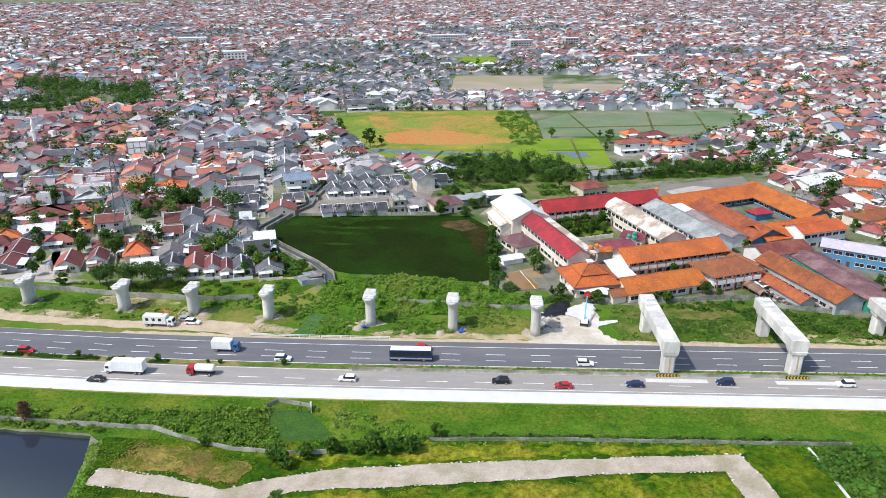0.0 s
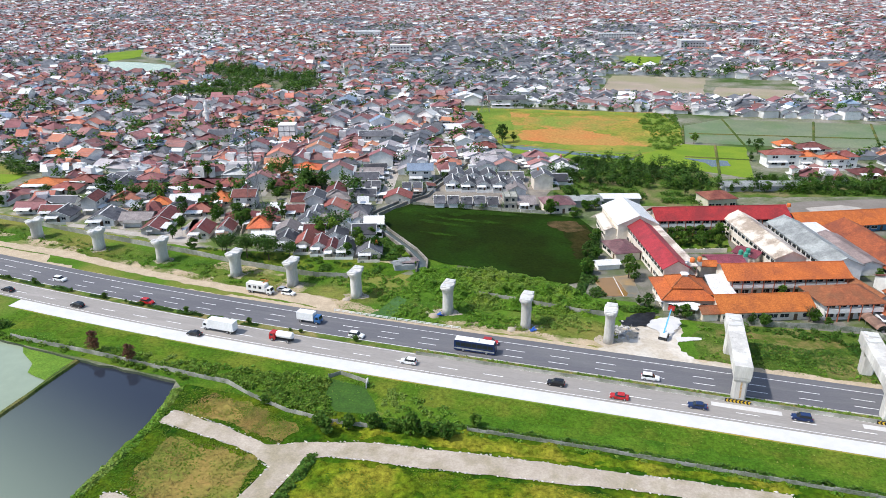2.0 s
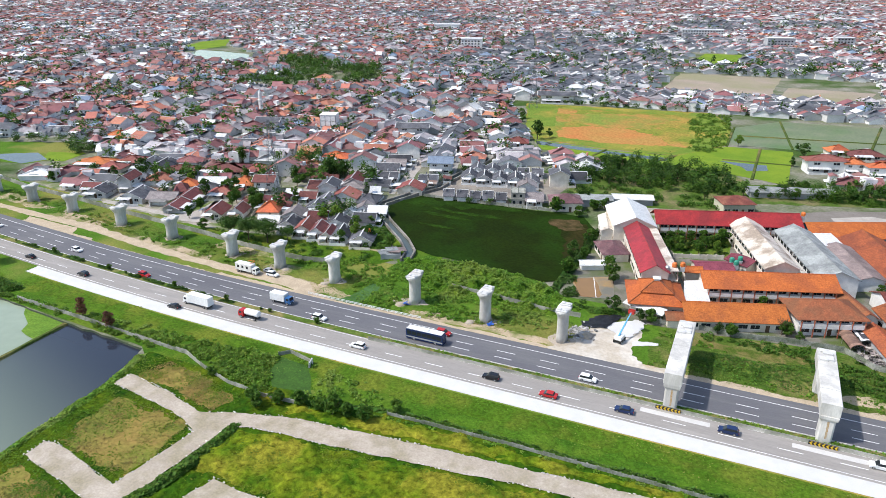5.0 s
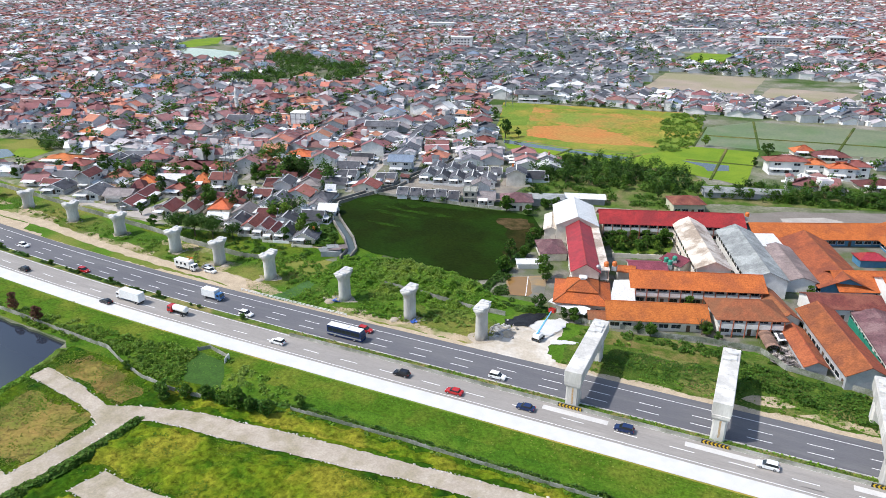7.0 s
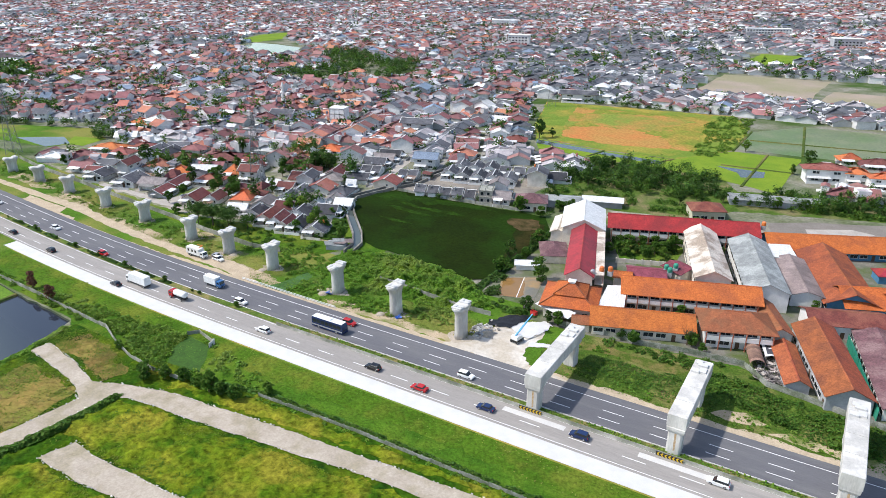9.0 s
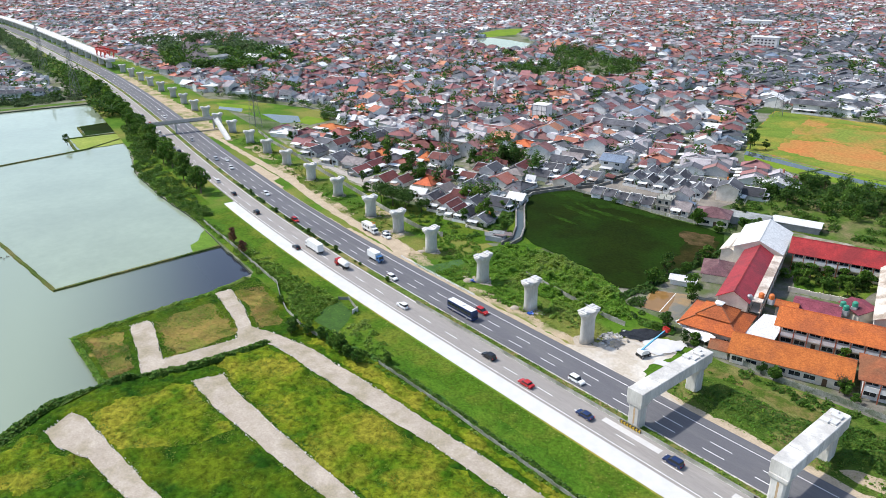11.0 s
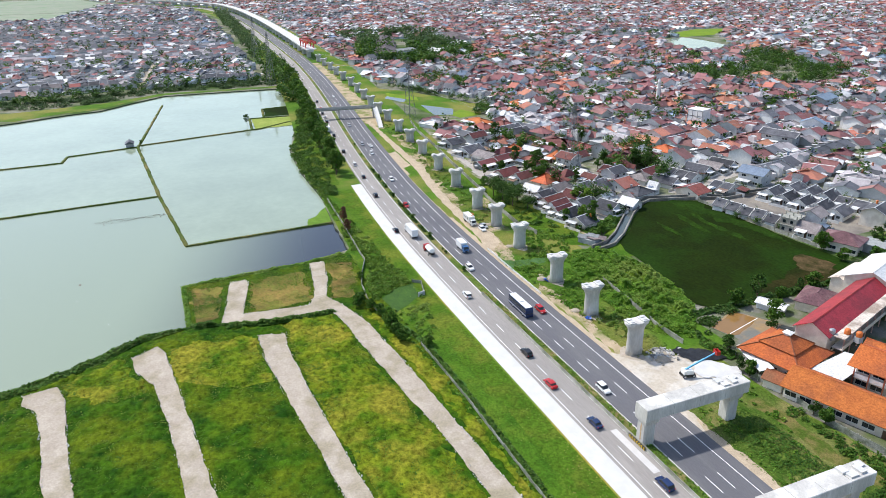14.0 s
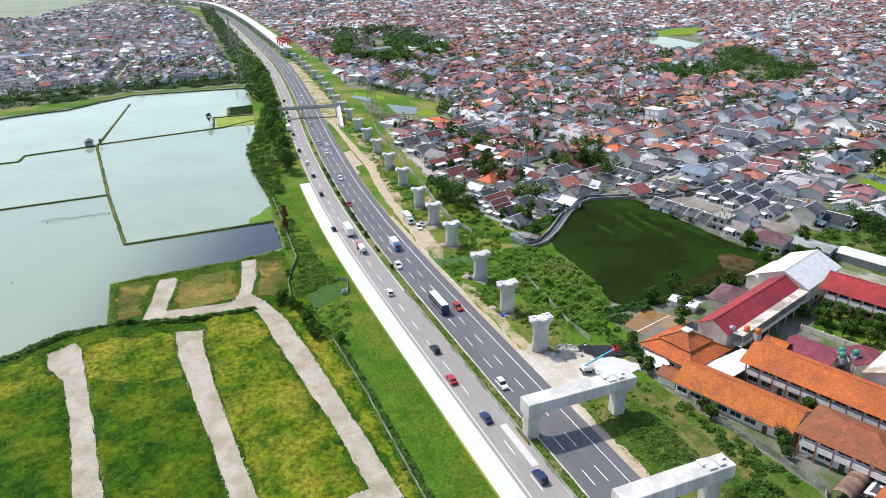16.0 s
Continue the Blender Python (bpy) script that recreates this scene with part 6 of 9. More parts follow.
        piece("carport_roof", Geo().add(top + [(x, y, z - .08) for x, y, z in top], [(0, 1, 2, 3), (7, 6, 5, 4), (0, 4, 5, 1), (1, 5, 6, 2), (2, 6, 7, 3), (3, 7, 4, 0)]).bar((-fw * .46, -fd / 2 - 3.1, 0), (-fw * .46, -fd / 2 - 3.1, 2.5), .06).bar((fw * .08, -fd / 2 - 3.1, 0), (fw * .08, -fd / 2 - 3.1, 2.5), .06), T_WHITE, t, "white carport roof")
    piece("garden_wall", Geo().box(-fw / 2, fw / 2, -fd / 2 - 3.7, -fd / 2 - 3.55, 0, 1.1).box(-fw / 2, -fw / 2 + .15, -fd / 2 - 3.6, -fd / 2, 0, 1.1), wm_, t)
    if st > 1 or tone == "grey":
        piece("water_tank", Geo().rings([[(fw * .3 + r * math.cos(a * .785), fd * .2 + r * math.sin(a * .785), h + ridge - 3.0) for a in range(8)] for r, h in ((.5, 2.4), (.5, 3.5), (.2, 3.7))]), TANK if wall % 2 else STEEL, t)
    KITS[key] = t
    return t


NO_HOUSE = [
    [(-133, 30), (-134, 60), (-120, 62), (-118, 84), (-136, 98), (-138, 112), (-126, 130), (-64, 131), (-38, 132), (-38, 30)],   # thicket, canal, paddy
    [(-72, 126), (-39, 126), (-41, 40), (-24, 38), (105, 28), (110, 85), (100, 215), (26, 215), (-50, 236), (-72, 160)],                     # school, sheds, yard, trees
    [(-163, 380), (155, 392), (160, 340), (112, 300), (40, 210), (-20, 205), (-113, 222), (-130, 292)],                          # fields
    [(-76, 594), (105, 594), (100, 458), (-76, 460)], [(-72, 780), (-10, 780), (-14, 656), (-76, 656)],                          # sandy fields
    [(-425, 352), (-400, 420), (-470, 480), (-478, 535), (-440, 510), (-390, 478), (-345, 490), (-312, 430), (-312, 380), (-360, 390), (-345, 335)],                                                           # wood
    [(-648, 560), (-640, 512), (-558, 466), (-510, 486), (-550, 548), (-640, 612), (-700, 690), (-722, 632), (-686, 545)],                                                                        # far pond
    [(-480, 60), (-480, 108), (-430, 122), (-362, 142), (-318, 128), (-318, 60)],                                                # green fields
    [(-200, 92), (-176, 92), (-176, 112), (-200, 112)],
    [(-210, 44), (-210, 61), (-178, 60), (-128, 59), (-128, 40)],                                                                            # trees behind the wall
    [(-126, 126), (-122, 150), (-120, 190), (-62, 192), (-62, 128)],                                                             # streets of row houses
    [(-1430, -520), (-1440, -250), (-1700, -215), (-2000, -150), (-2400, -260), (-2400, -560)],                                  # far fields
    [(-545, -108), (-722, -91), (-722, -77), (-545, -93)],                                                                       # tree-lined lane
    [(-830, 165), (-800, 305), (-700, 290), (-600, 200), (-600, 130), (-660, 118)],                                              # far wood with its halls
]
GREY_ZONES = [[(-300, 412), (-330, 620), (-330, 930), (-90, 1000), (160, 640), (160, 385), (-152, 385), (-235, 470)], [(-122, 128), (-60, 128), (-62, 205), (-122, 215)], [(-130, 200), (-60, 200), (-110, 250), (-140, 300)]]


def wall_line(x):
    """South of this no houses stand north of the motorway."""
    for (x0, y0), (x1, y1) in zip(((-330, 72), (-261, 60), (-228, 56), (-180, 51), (-159, 48), (-130, 46)), ((-261, 60), (-228, 56), (-180, 51), (-159, 48), (-130, 46), (4000, 46))):
        if x <= x1:
            return y0 + (y1 - y0) * (x - x0) / (x1 - x0) if x > x0 else bend(x) + 48
    return 46


def on_street(x, y, gap=5.5):
    for a, b in STREETS:
        a, b, q = Vector(a), Vector(b), Vector((x, y))
        k = max(0.0, min(1.0, (q - a).dot(b - a) / (b - a).length_squared))
        if (a.lerp(b, k) - q).length < gap:
            return True
    return False


def free(x, y):
    if -260 < x < -130 and 110 < y < 340 and on_street(x, y):
        return False
    if any(inside(x, y, p) for p in NO_HOUSE):
        return False
    if y > bend(x) + 15:
        return y > wall_line(x) + 3
    return x < -548 and y < bend(x) - 48


# houses that can be told apart: shape, roof, wall, x, y, turn, width, depth
E_, N_ = 0.0, math.pi / 2
BY_HAND = [
    ("terrace", "grey", 0, -157.5, 139.2, E_, 5.2, 10), ("terrace", "grey", 2, -152.4, 140.9, E_, 5.2, 10), ("terrace", "grey", 0, -147.3, 142.5, E_, 5.2, 10), ("terrace", "grey", 0, -132.6, 144.6, E_, 5.0, 11), ("terrace", "grey", 0, -127.8, 146.4, E_, 5.0, 11),
    ("tallgable", "blue", 2, -133, 166, E_, 11, 10), ("gable", "grey", 2, -156.6, 153.5, N_, 8, 11), ("gable", "pale", 2, -157.4, 162.3, N_, 8, 11), ("gable", "grey", 0, -159, 171, N_, 8, 11), ("hip", "orange", 0, -194.3, 163.7, E_, 13, 10), ("hip", "orange", 2, -209, 156.7, E_, 10, 10),
    ("tallgable", "dark", 2, -193.2, 102.5, E_, 9, 9), ("terrace", "white", 0, -175, 98.7, E_, 6, 7), ("terrace", "dark", 2, -167, 98.7, E_, 7, 8), ("tallgable", "grey", 2, -162.2, 108, N_, 9, 8), ("gable", "grey", 0, -155.3, 94.7, E_, 8, 9), ("gable", "grey", 0, -155, 86.6, E_, 7.5, 8),
    ("gable", "pale", 0, -145.1, 90, N_, 8, 9), ("terrace", "white", 0, -138.6, 87, N_, 6, 9), ("gable", "pale", 0, -135.6, 94, E_, 7, 9), ("terrace", "white", 2, -128.8, 93.2, E_, 7, 7), ("gable", "grey", 2, -128.4, 82, N_, 8, 9), ("terrace", "white", 0, -143.2, 116.5, E_, 5, 5),
    ("gable", "red", 1, -145.1, 64.5, E_, 7, 10), ("gable", "dark", 0, -138.6, 63.6, E_, 6, 9), ("gable", "dark", 1, -133.2, 62.4, E_, 5, 9), ("gable", "grey", 0, -128.3, 63.5, E_, 6, 9), ("gable", "grey", 1, -118.6, 63, E_, 8, 8), ("terrace", "white", 0, -163, 65, E_, 9, 7), ("gable", "grey", 0, -153.5, 65.5, E_, 7, 9), ("gable", "dark", 0, -147, 76.5, N_, 8, 10), ("gable", "grey", 0, -137.5, 75.5, E_, 7.5, 9), ("terrace", "pale", 0, -158, 75.5, N_, 8, 9),
    ("terrace", "grey", 2, -111.3, 127, math.pi, 5.6, 8), ("terrace", "grey", 0, -105.4, 128.6, math.pi, 5.6, 8), ("terrace", "grey", 2, -99.6, 129.6, math.pi, 5.6, 8), ("terrace", "grey", 0, -94, 130.8, math.pi, 5.6, 8), ("terrace", "grey", 2, -88.3, 132, math.pi, 5.6, 8), ("terrace", "pale", 0, -74, 135, E_, 6, 9),
    ("gable", "grey", 0, -113.5, 157, E_, 7, 10), ("gable", "grey", 2, -106.2, 157.5, E_, 7, 10), ("gable", "grey", 0, -98.8, 159, E_, 7, 10), ("gable", "grey", 2, -91.4, 160.5, E_, 7, 10), ("gable", "grey", 0, -84.2, 162, E_, 7, 10), ("gable", "grey", 0, -115, 171, E_, 7, 10), ("gable", "grey", 0, -107.6, 172.6, E_, 7, 10), ("gable", "grey", 0, -100, 174, E_, 7, 10),
    ("terrace", "grey", 0, -92.5, 176, E_, 6.5, 10), ("terrace", "grey", 0, -85.8, 178, E_, 6.5, 10), ("tallgable", "grey", 1, -72, 168, N_, 9, 9), ("gable", "grey", 0, -66, 178, N_, 9, 9), ("tallgable", "pale", 2, -80, 143, N_, 7, 8), ("hip", "red", 0, -116, 236.5, E_, 11, 10), ("terrace", "white", 0, -147, 284, E_, 17, 15), ("tallgable", "grey", 2, -133, 381, E_, 20, 12), ("tallgable", "white", 0, -168, 391, N_, 11, 14),
    ("gable", "grey", 2, -274.5, 110, E_, 9, 15), ("gable", "grey", 2, -266, 111, E_, 9, 15), ("hip", "dark", 1, -250, 108, E_, 15, 12), ("hip", "dark", 1, -231, 121, E_, 15, 13), ("hip", "red", 1, -217, 126, E_, 10, 11), ("tallgable", "dark", 2, -253.4, 78.4, N_, 8, 7), ("gable", "grey", 2, -258.8, 66.5, E_, 9, 11), ("terrace", "dark", 2, -266.5, 69, E_, 8, 9), ("gable", "grey", 2, -237.8, 67.5, E_, 10, 12),
    ("terrace", "dark", 2, -212.5, 66, N_, 13, 10), ("terrace", "dark", 0, -216, 76.5, N_, 12, 9), ("gable", "pale", 1, -225, 71.5, N_, 9, 12), ("hip", "red", 1, -205.5, 88, E_, 11, 9), ("gable", "red", 1, -190.5, 65.5, E_, 8, 12), ("gable", "dark", 0, -182.5, 70, E_, 7.5, 11), ("terrace", "white", 0, -238.5, 82, N_, 7, 8), ("hip", "red", 1, -288, 113, E_, 12, 11), ("hip", "red", 1, -287, 98.5, E_, 11, 9), ("hip", "orange", 0, -303, 103, E_, 13, 11), ("hip", "orange", 2, -342, 152, E_, 13, 12),
    ("hip", "orange", 1, 53, 289, E_, 11, 9), ("hip", "dark", 1, 66, 284, E_, 10, 9), ("tall", "red", 0, 75, 252, E_, 12, 9), ("tall", "red", 0, 44, 246, E_, 12, 9), ("tall", "orange", 0, 57, 250.5, E_, 10, 9), ("gable", "grey", 0, 102, 260, E_, 9, 14), ("gable", "pale", 0, 111.5, 263, E_, 9, 14), ("tall", "orange", 0, 69, 246, E_, 10, 8), ("hip", "dark", 1, 84, 233, E_, 10, 9), ("tall", "dark", 1, -303, 284, E_, 14, 12), ("tallgable", "grey", 2, -183, 234, E_, 14, 12), ("tallgable", "blue", 2, -249, 341, N_, 11, 12), ("tallgable", "grey", 2, -276, 213, E_, 11, 13)]
rng = random.Random(4)
HOMES, GAPS, LANES = [], [], []
POND_ROW = [(("tallgable", "tall", "tallgable", "terrace")[k % 4], ("grey", "grey", "pale", "grey", "red")[k % 5], (0, 2, 0)[k % 3], -560 - (k % 3) * 1.5, -178 + k * 7.4, math.pi / 2 - SLANT, 7.2, 10) for k in range(9)]
BY_HAND += [("tallgable", "white", 0, -640, 208, E_, 16, 13), ("tallgable", "white", 0, -690, 252, N_, 15, 13), ("tall", "white", 0, -655, 236, E_, 14, 12)]
POND_ROW += [("tallgable", "grey", (0, 2)[k % 2], -556, -46 + k * 6.4, math.pi / 2 - SLANT, 6.2, 10) for k in range(6)]
BY_HAND += POND_ROW
EYE = Vector((20, -130))
for shape, tone, wall, x, y, turn, w, d in BY_HAND:
    f = SHAPES[shape]
    fw, fd = (f[1], f[0]) if shape == "gable" else (f[0], f[1])
    house(shape, tone, wall, Matrix.Translation((x, y, 0)) @ Matrix.Rotation(SLANT + turn, 4, "Z") @ Matrix.Diagonal((w / fw, d / fd, rng.uniform(0.92, 1.08), 1)))
TAKEN = {}
for h in BY_HAND:
    TAKEN.setdefault((int(h[3] // 20), int(h[4] // 20)), []).append((h[3], h[4], max(h[6], h[7]) * 0.5))


def taken(x, y):
    i, j = int(x // 20), int(y // 20)
    return any((x - a) ** 2 + (y - b) ** 2 < (r + 5.0) ** 2 for di in (-1, 0, 1) for dj in (-1, 0, 1) for a, b, r in TAKEN.get((i + di, j + dj), ()))


CELL = 150.0
HEARTS = {}


def heart(i, j):
    """The middle, turn and scale of one quarter of the town."""
    if (i, j) not in HEARTS:
        r = random.Random(i * 1009 + j * 9176)
        HEARTS[i, j] = ((i + r.uniform(.15, .85)) * CELL, (j + r.uniform(.15, .85)) * CELL, SLANT + r.choice((0, 0, math.pi / 2, math.pi / 2, .12, -.15, math.pi / 2 + .2, -.3)), r.random())
    return HEARTS[i, j]


def quarter(x, y):
    i, j = int(x // CELL), int(y // CELL)
    return min(((i + a, j + b) for a in (-1, 0, 1) for b in (-1, 0, 1)), key=lambda k: (heart(*k)[0] - x) ** 2 + (heart(*k)[1] - y) ** 2)


def in_view(x, y):
    a = Vector((x, y)) - EYE
    return a.length, math.degrees(math.atan2(-a.x, a.y))


# rows of houses facing the straight streets
for n_, (a, b) in enumerate(STREETS):
    a, b = Vector(a), Vector(b)
    d_, long_ = (b - a).normalized(), (b - a).length
    for side_ in (1, -1):
        v = rng.uniform(2, 6)
        while v < long_ - 3:
            w = rng.uniform(6.2, 8.4)
            p = a + d_ * (v + w / 2) + Vector((d_.y, -d_.x)) * side_ * 8.4
            v += w + (rng.uniform(1, 5) if rng.random() < 0.15 else 0.1)
            if taken(p.x, p.y) or any(inside(p.x, p.y, z) for z in NO_HOUSE) or on_street(p.x, p.y, 6.0):
                continue
            r = rng.random()
            grey = (n_, side_) == (1, -1) or n_ == 1 and r > 0.6
            tone = ("grey" if r < 0.75 else "pale") if grey else "red" if r < 0.28 else "dark" if r < 0.5 else "orange" if r < 0.68 else "pale" if r < 0.8 else "grey" if r < 0.93 else "white"
            HOMES.append((in_view(p.x, p.y)[0], p.x, p.y, math.atan2(-d_.x, d_.y) - side_ * math.pi / 2 + rng.gauss(0, .03), w, "terrace" if grey else rng.choice(("hip", "gable", "ell", "hip", "terrace", "tallgable")), tone, rng.randrange(4), 1.0, rng.uniform(0.88, 1.15)))
for h in HOMES:
    TAKEN.setdefault((int(h[1] // 20), int(h[2] // 20)), []).append((h[1], h[2], h[4] * 0.5))
for i in range(-26, 20):
    for j in range(-9, 27):
        cx, cy, turn, luck = heart(i, j)
        dist, ang = in_view(cx, cy)
        if dist > 3900 or (dist > 300 and not (-52 < ang < 124)):
            continue
        big = 1.0 if dist < 1500 else (1.45 if dist < 2300 else 2.1)
        R = Matrix.Rotation(turn, 2)
        u = -165.0
        period = rng.uniform(26, 29)
        while u < 165:
            for side_, off in ((1, 0.0), (-1, 10.8)):
                v = -165.0 + rng.uniform(0, 9)
                while v < 165:
                    w = rng.uniform(5.6, 8.8) * big
                    p = R @ Vector((u + off * big + rng.uniform(-.7, .7), v + w / 2)) + Vector((cx, cy))
                    v += w + (rng.uniform(0, 4) if rng.random() < 0.12 else 0)
                    dist, ang = in_view(p.x, p.y)
                    if not -44 < ang < 112 or dist > 3300 or quarter(p.x, p.y) != (i, j) or not free(p.x, p.y) or taken(p.x, p.y):
                        continue
                    grey = any(inside(p.x, p.y, z) for z in GREY_ZONES) or p.y < bend(p.x) or (luck > 0.93 and dist > 900)
                    if rng.random() < (0.07 if grey else 0.15):
                        GAPS.append((p.x, p.y))
                        continue
                    r = rng.random()
                    # Far off, more pale roofs are picked to stand in for haze.
                    if dist > 850 and not grey:
                        tone = "red" if r < 0.33 else "dark" if r < 0.44 else "orange" if r < 0.50 else "pale" if r < 0.80 else "grey" if r < 0.83 else "white" if r < 0.98 else "blue"
                        shape = rng.choice(("hip", "hip", "hip", "ell", "ell", "gable", "terrace", "tall"))
                    elif dist < 430 and not grey:
                        tone = "dark" if r < 0.32 else "red" if r < 0.52 else "grey" if r < 0.70 else "pale" if r < 0.82 else "white" if r < 0.90 else "orange"
                        shape = rng.choice(("gable", "terrace", "hip", "ell", "gable", "hip"))
                    elif grey:
                        tone = "grey" if r < 0.58 else "pale" if r < 0.72 else "dark" if r < 0.82 else "red" if r < 0.90 else "white" if r < 0.97 else "blue"
                        shape = rng.choice(("terrace", "terrace", "terrace", "terrace", "terrace", "terrace", "gable", "tall"))
                    else:
                        tone = "red" if r < 0.38 else "dark" if r < 0.57 else "orange" if r < 0.70 else "pale" if r < 0.80 else "grey" if r < 0.90 else "white" if r < 0.96 else "blue"
                        shape = rng.choice(("hip", "hip", "hip", "hip", "ell", "ell", "gable", "gable", "terrace", "tall", "tallgable"))
                    HOMES.append((dist, p.x, p.y, turn - side_ * math.pi / 2 + (rng.uniform(-.03, .03) if grey else rng.gauss(0, .10)) + (0 if grey else rng.choice((0, 0, math.pi / 2))), w, shape, tone, rng.randrange(4), rng.uniform(0.93, 1.08) * big, rng.uniform(0.88, 1.15)))
            if dist < 1100:
                v = -165.0
                while v < 165:
                    q = [R @ Vector((u + a, v + b)) + Vector((cx, cy)) for a, b in ((-9.4, 0), (-6.6, 0), (-6.6, 10.1), (-9.4, 10.1))]
                    if all(quarter(p.x, p.y) == (i, j) and free(p.x, p.y) for p in q):
                        LANES.append(q)
                    v += 10
            u += period * big
HOMES.sort(key=lambda h: h[0])
SPLIT = 144
for dist, x, y, yaw, w, shape, tone, wall, k, hh in HOMES[:SPLIT]:
    house(shape, tone, wall, Matrix.Translation((x, y, 0)) @ Matrix.Rotation(yaw, 4, "Z") @ Matrix.Diagonal((w / SHAPES[shape][0] * 0.98 if shape != "gable" else w / 7.9, k, hh, 1)))

# the town further off, one mesh
TONES = list(ROOFS)


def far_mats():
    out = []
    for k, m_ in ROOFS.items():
        # Haze is painted in: roof tones paler and greyer than the near ones.
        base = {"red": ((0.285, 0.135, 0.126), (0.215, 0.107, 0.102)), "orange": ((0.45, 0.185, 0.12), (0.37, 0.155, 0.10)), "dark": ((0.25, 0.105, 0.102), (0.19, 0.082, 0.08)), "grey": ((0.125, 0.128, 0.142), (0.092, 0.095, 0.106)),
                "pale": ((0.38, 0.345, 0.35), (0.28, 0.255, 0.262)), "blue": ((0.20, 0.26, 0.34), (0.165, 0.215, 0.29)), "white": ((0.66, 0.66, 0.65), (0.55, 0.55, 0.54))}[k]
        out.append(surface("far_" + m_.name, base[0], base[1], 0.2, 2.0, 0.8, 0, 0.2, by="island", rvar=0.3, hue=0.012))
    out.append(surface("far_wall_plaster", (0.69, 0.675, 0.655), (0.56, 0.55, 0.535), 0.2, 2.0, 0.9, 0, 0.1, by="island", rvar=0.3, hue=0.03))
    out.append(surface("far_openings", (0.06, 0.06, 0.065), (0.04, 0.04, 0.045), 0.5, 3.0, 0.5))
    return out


g = Geo()
V, F, MI = g.v, g.f, g.m
rf = random.Random(23)
for dist, x, y, yaw, w, shape, tone, wall, k, hh in HOMES[SPLIT:]:
    _, d, eave, ridge, hip, st = SHAPES[shape]
    L, W = (w * 0.99, 12.4 * k)
    eave, ridge = eave * hh * 0.88, ridge * hh
    if shape == "gable":
        L, W = W, L
        yaw += math.pi / 2
    c_, s_ = math.cos(yaw), math.sin(yaw)
    P = lambda a, b, z: (x + a * c_ - b * s_, y + a * s_ + b * c_, z)
    n0 = len(V)
    hx, hy, ov = L / 2, W / 2, 0.75
    V += [P(-hx, -hy, 0), P(hx, -hy, 0), P(hx, hy, 0), P(-hx, hy, 0), P(-hx, -hy, eave), P(hx, -hy, eave), P(hx, hy, eave), P(-hx, hy, eave)]
    F += [(n0, n0 + 1, n0 + 5, n0 + 4), (n0 + 1, n0 + 2, n0 + 6, n0 + 5), (n0 + 2, n0 + 3, n0 + 7, n0 + 6), (n0 + 3, n0, n0 + 4, n0 + 7)]
    MI += [7] * 4
    if not hip:
        V += [P(-hx, 0, ridge - .1), P(hx, 0, ridge - .1)]
        F += [(n0 + 4, n0 + 8, n0 + 7), (n0 + 5, n0 + 6, n0 + 9)]
        MI += [7] * 2
    n1 = len(V)
    xr = hx + ov - (hy * 0.9 if hip else 0)
    ze = eave - 0.1
    V += [P(-hx - ov, -hy - ov, ze), P(hx + ov, -hy - ov, ze), P(hx + ov, hy + ov, ze), P(-hx - ov, hy + ov, ze), P(-xr, 0, ridge), P(xr, 0, ridge)]
    F += [(n1, n1 + 1, n1 + 5, n1 + 4), (n1 + 2, n1 + 3, n1 + 4, n1 + 5)] + ([(n1 + 1, n1 + 2, n1 + 5), (n1 + 3, n1, n1 + 4)] if hip else [])
    MI += [TONES.index(tone)] * (4 if hip else 2)
    if dist < 760:
        n2 = len(V)
        V += [P(-hx * .9, -hy - 3, 2.5), P(hx * .2, -hy - 3, 2.5), P(hx * .2, -hy, 2.9), P(-hx * .9, -hy, 2.9)]
        F.append((n2, n2 + 1, n2 + 2, n2 + 3))
        MI.append(6 if rf.random() < .6 else rf.choice((3, 4, 2)))
        for q in range(st):
            for a in (-.6, .1, .55):
                n2 = len(V)
                V += [P(hx * a - .6, -hy - .04, .9 + 3 * q), P(hx * a + .6, -hy - .04, .9 + 3 * q), P(hx * a + .6, -hy - .04, 2.2 + 3 * q), P(hx * a - .6, -hy - .04, 2.2 + 3 * q)]
                F.append((n2, n2 + 1, n2 + 2, n2 + 3))
                MI.append(8)
        n2 = len(V)
        V += [P(-xr, -.3, ridge - .02), P(xr, -.3, ridge - .02), P(xr, 0, ridge + .16), P(-xr, 0, ridge + .16), P(xr, .3, ridge - .02), P(-xr, .3, ridge - .02)]
        F += [(n2, n2 + 1, n2 + 2, n2 + 3), (n2 + 3, n2 + 2, n2 + 4, n2 + 5)]
        MI += [7 if rf.random() < .35 else TONES.index(tone)] * 2
        if rf.random() < 0.75:
            # an annex with a roof of its own, or a flat concrete top behind a parapet
            ax, ay, aw, ad = rf.uniform(-.5, .5) * hx, rf.choice((-1, 1)) * hy * rf.uniform(.7, 1.15), rf.uniform(1.4, 2.8), rf.uniform(1.5, 3.0)
            ah = rf.choice((2.6, 3.0, 3.4, 5.6, 6.2)) if tone != "grey" else rf.choice((2.6, 3.0, 3.2, 5.0))
            n2 = len(V)
            V += [P(ax + i_ * aw, ay + j_ * ad, z_) for z_ in (0, ah) for i_, j_ in ((-1, -1), (1, -1), (1, 1), (-1, 1))]
            F += [(n2, n2 + 1, n2 + 5, n2 + 4), (n2 + 1, n2 + 2, n2 + 6, n2 + 5), (n2 + 2, n2 + 3, n2 + 7, n2 + 6), (n2 + 3, n2, n2 + 4, n2 + 7)]
            MI += [7] * 4
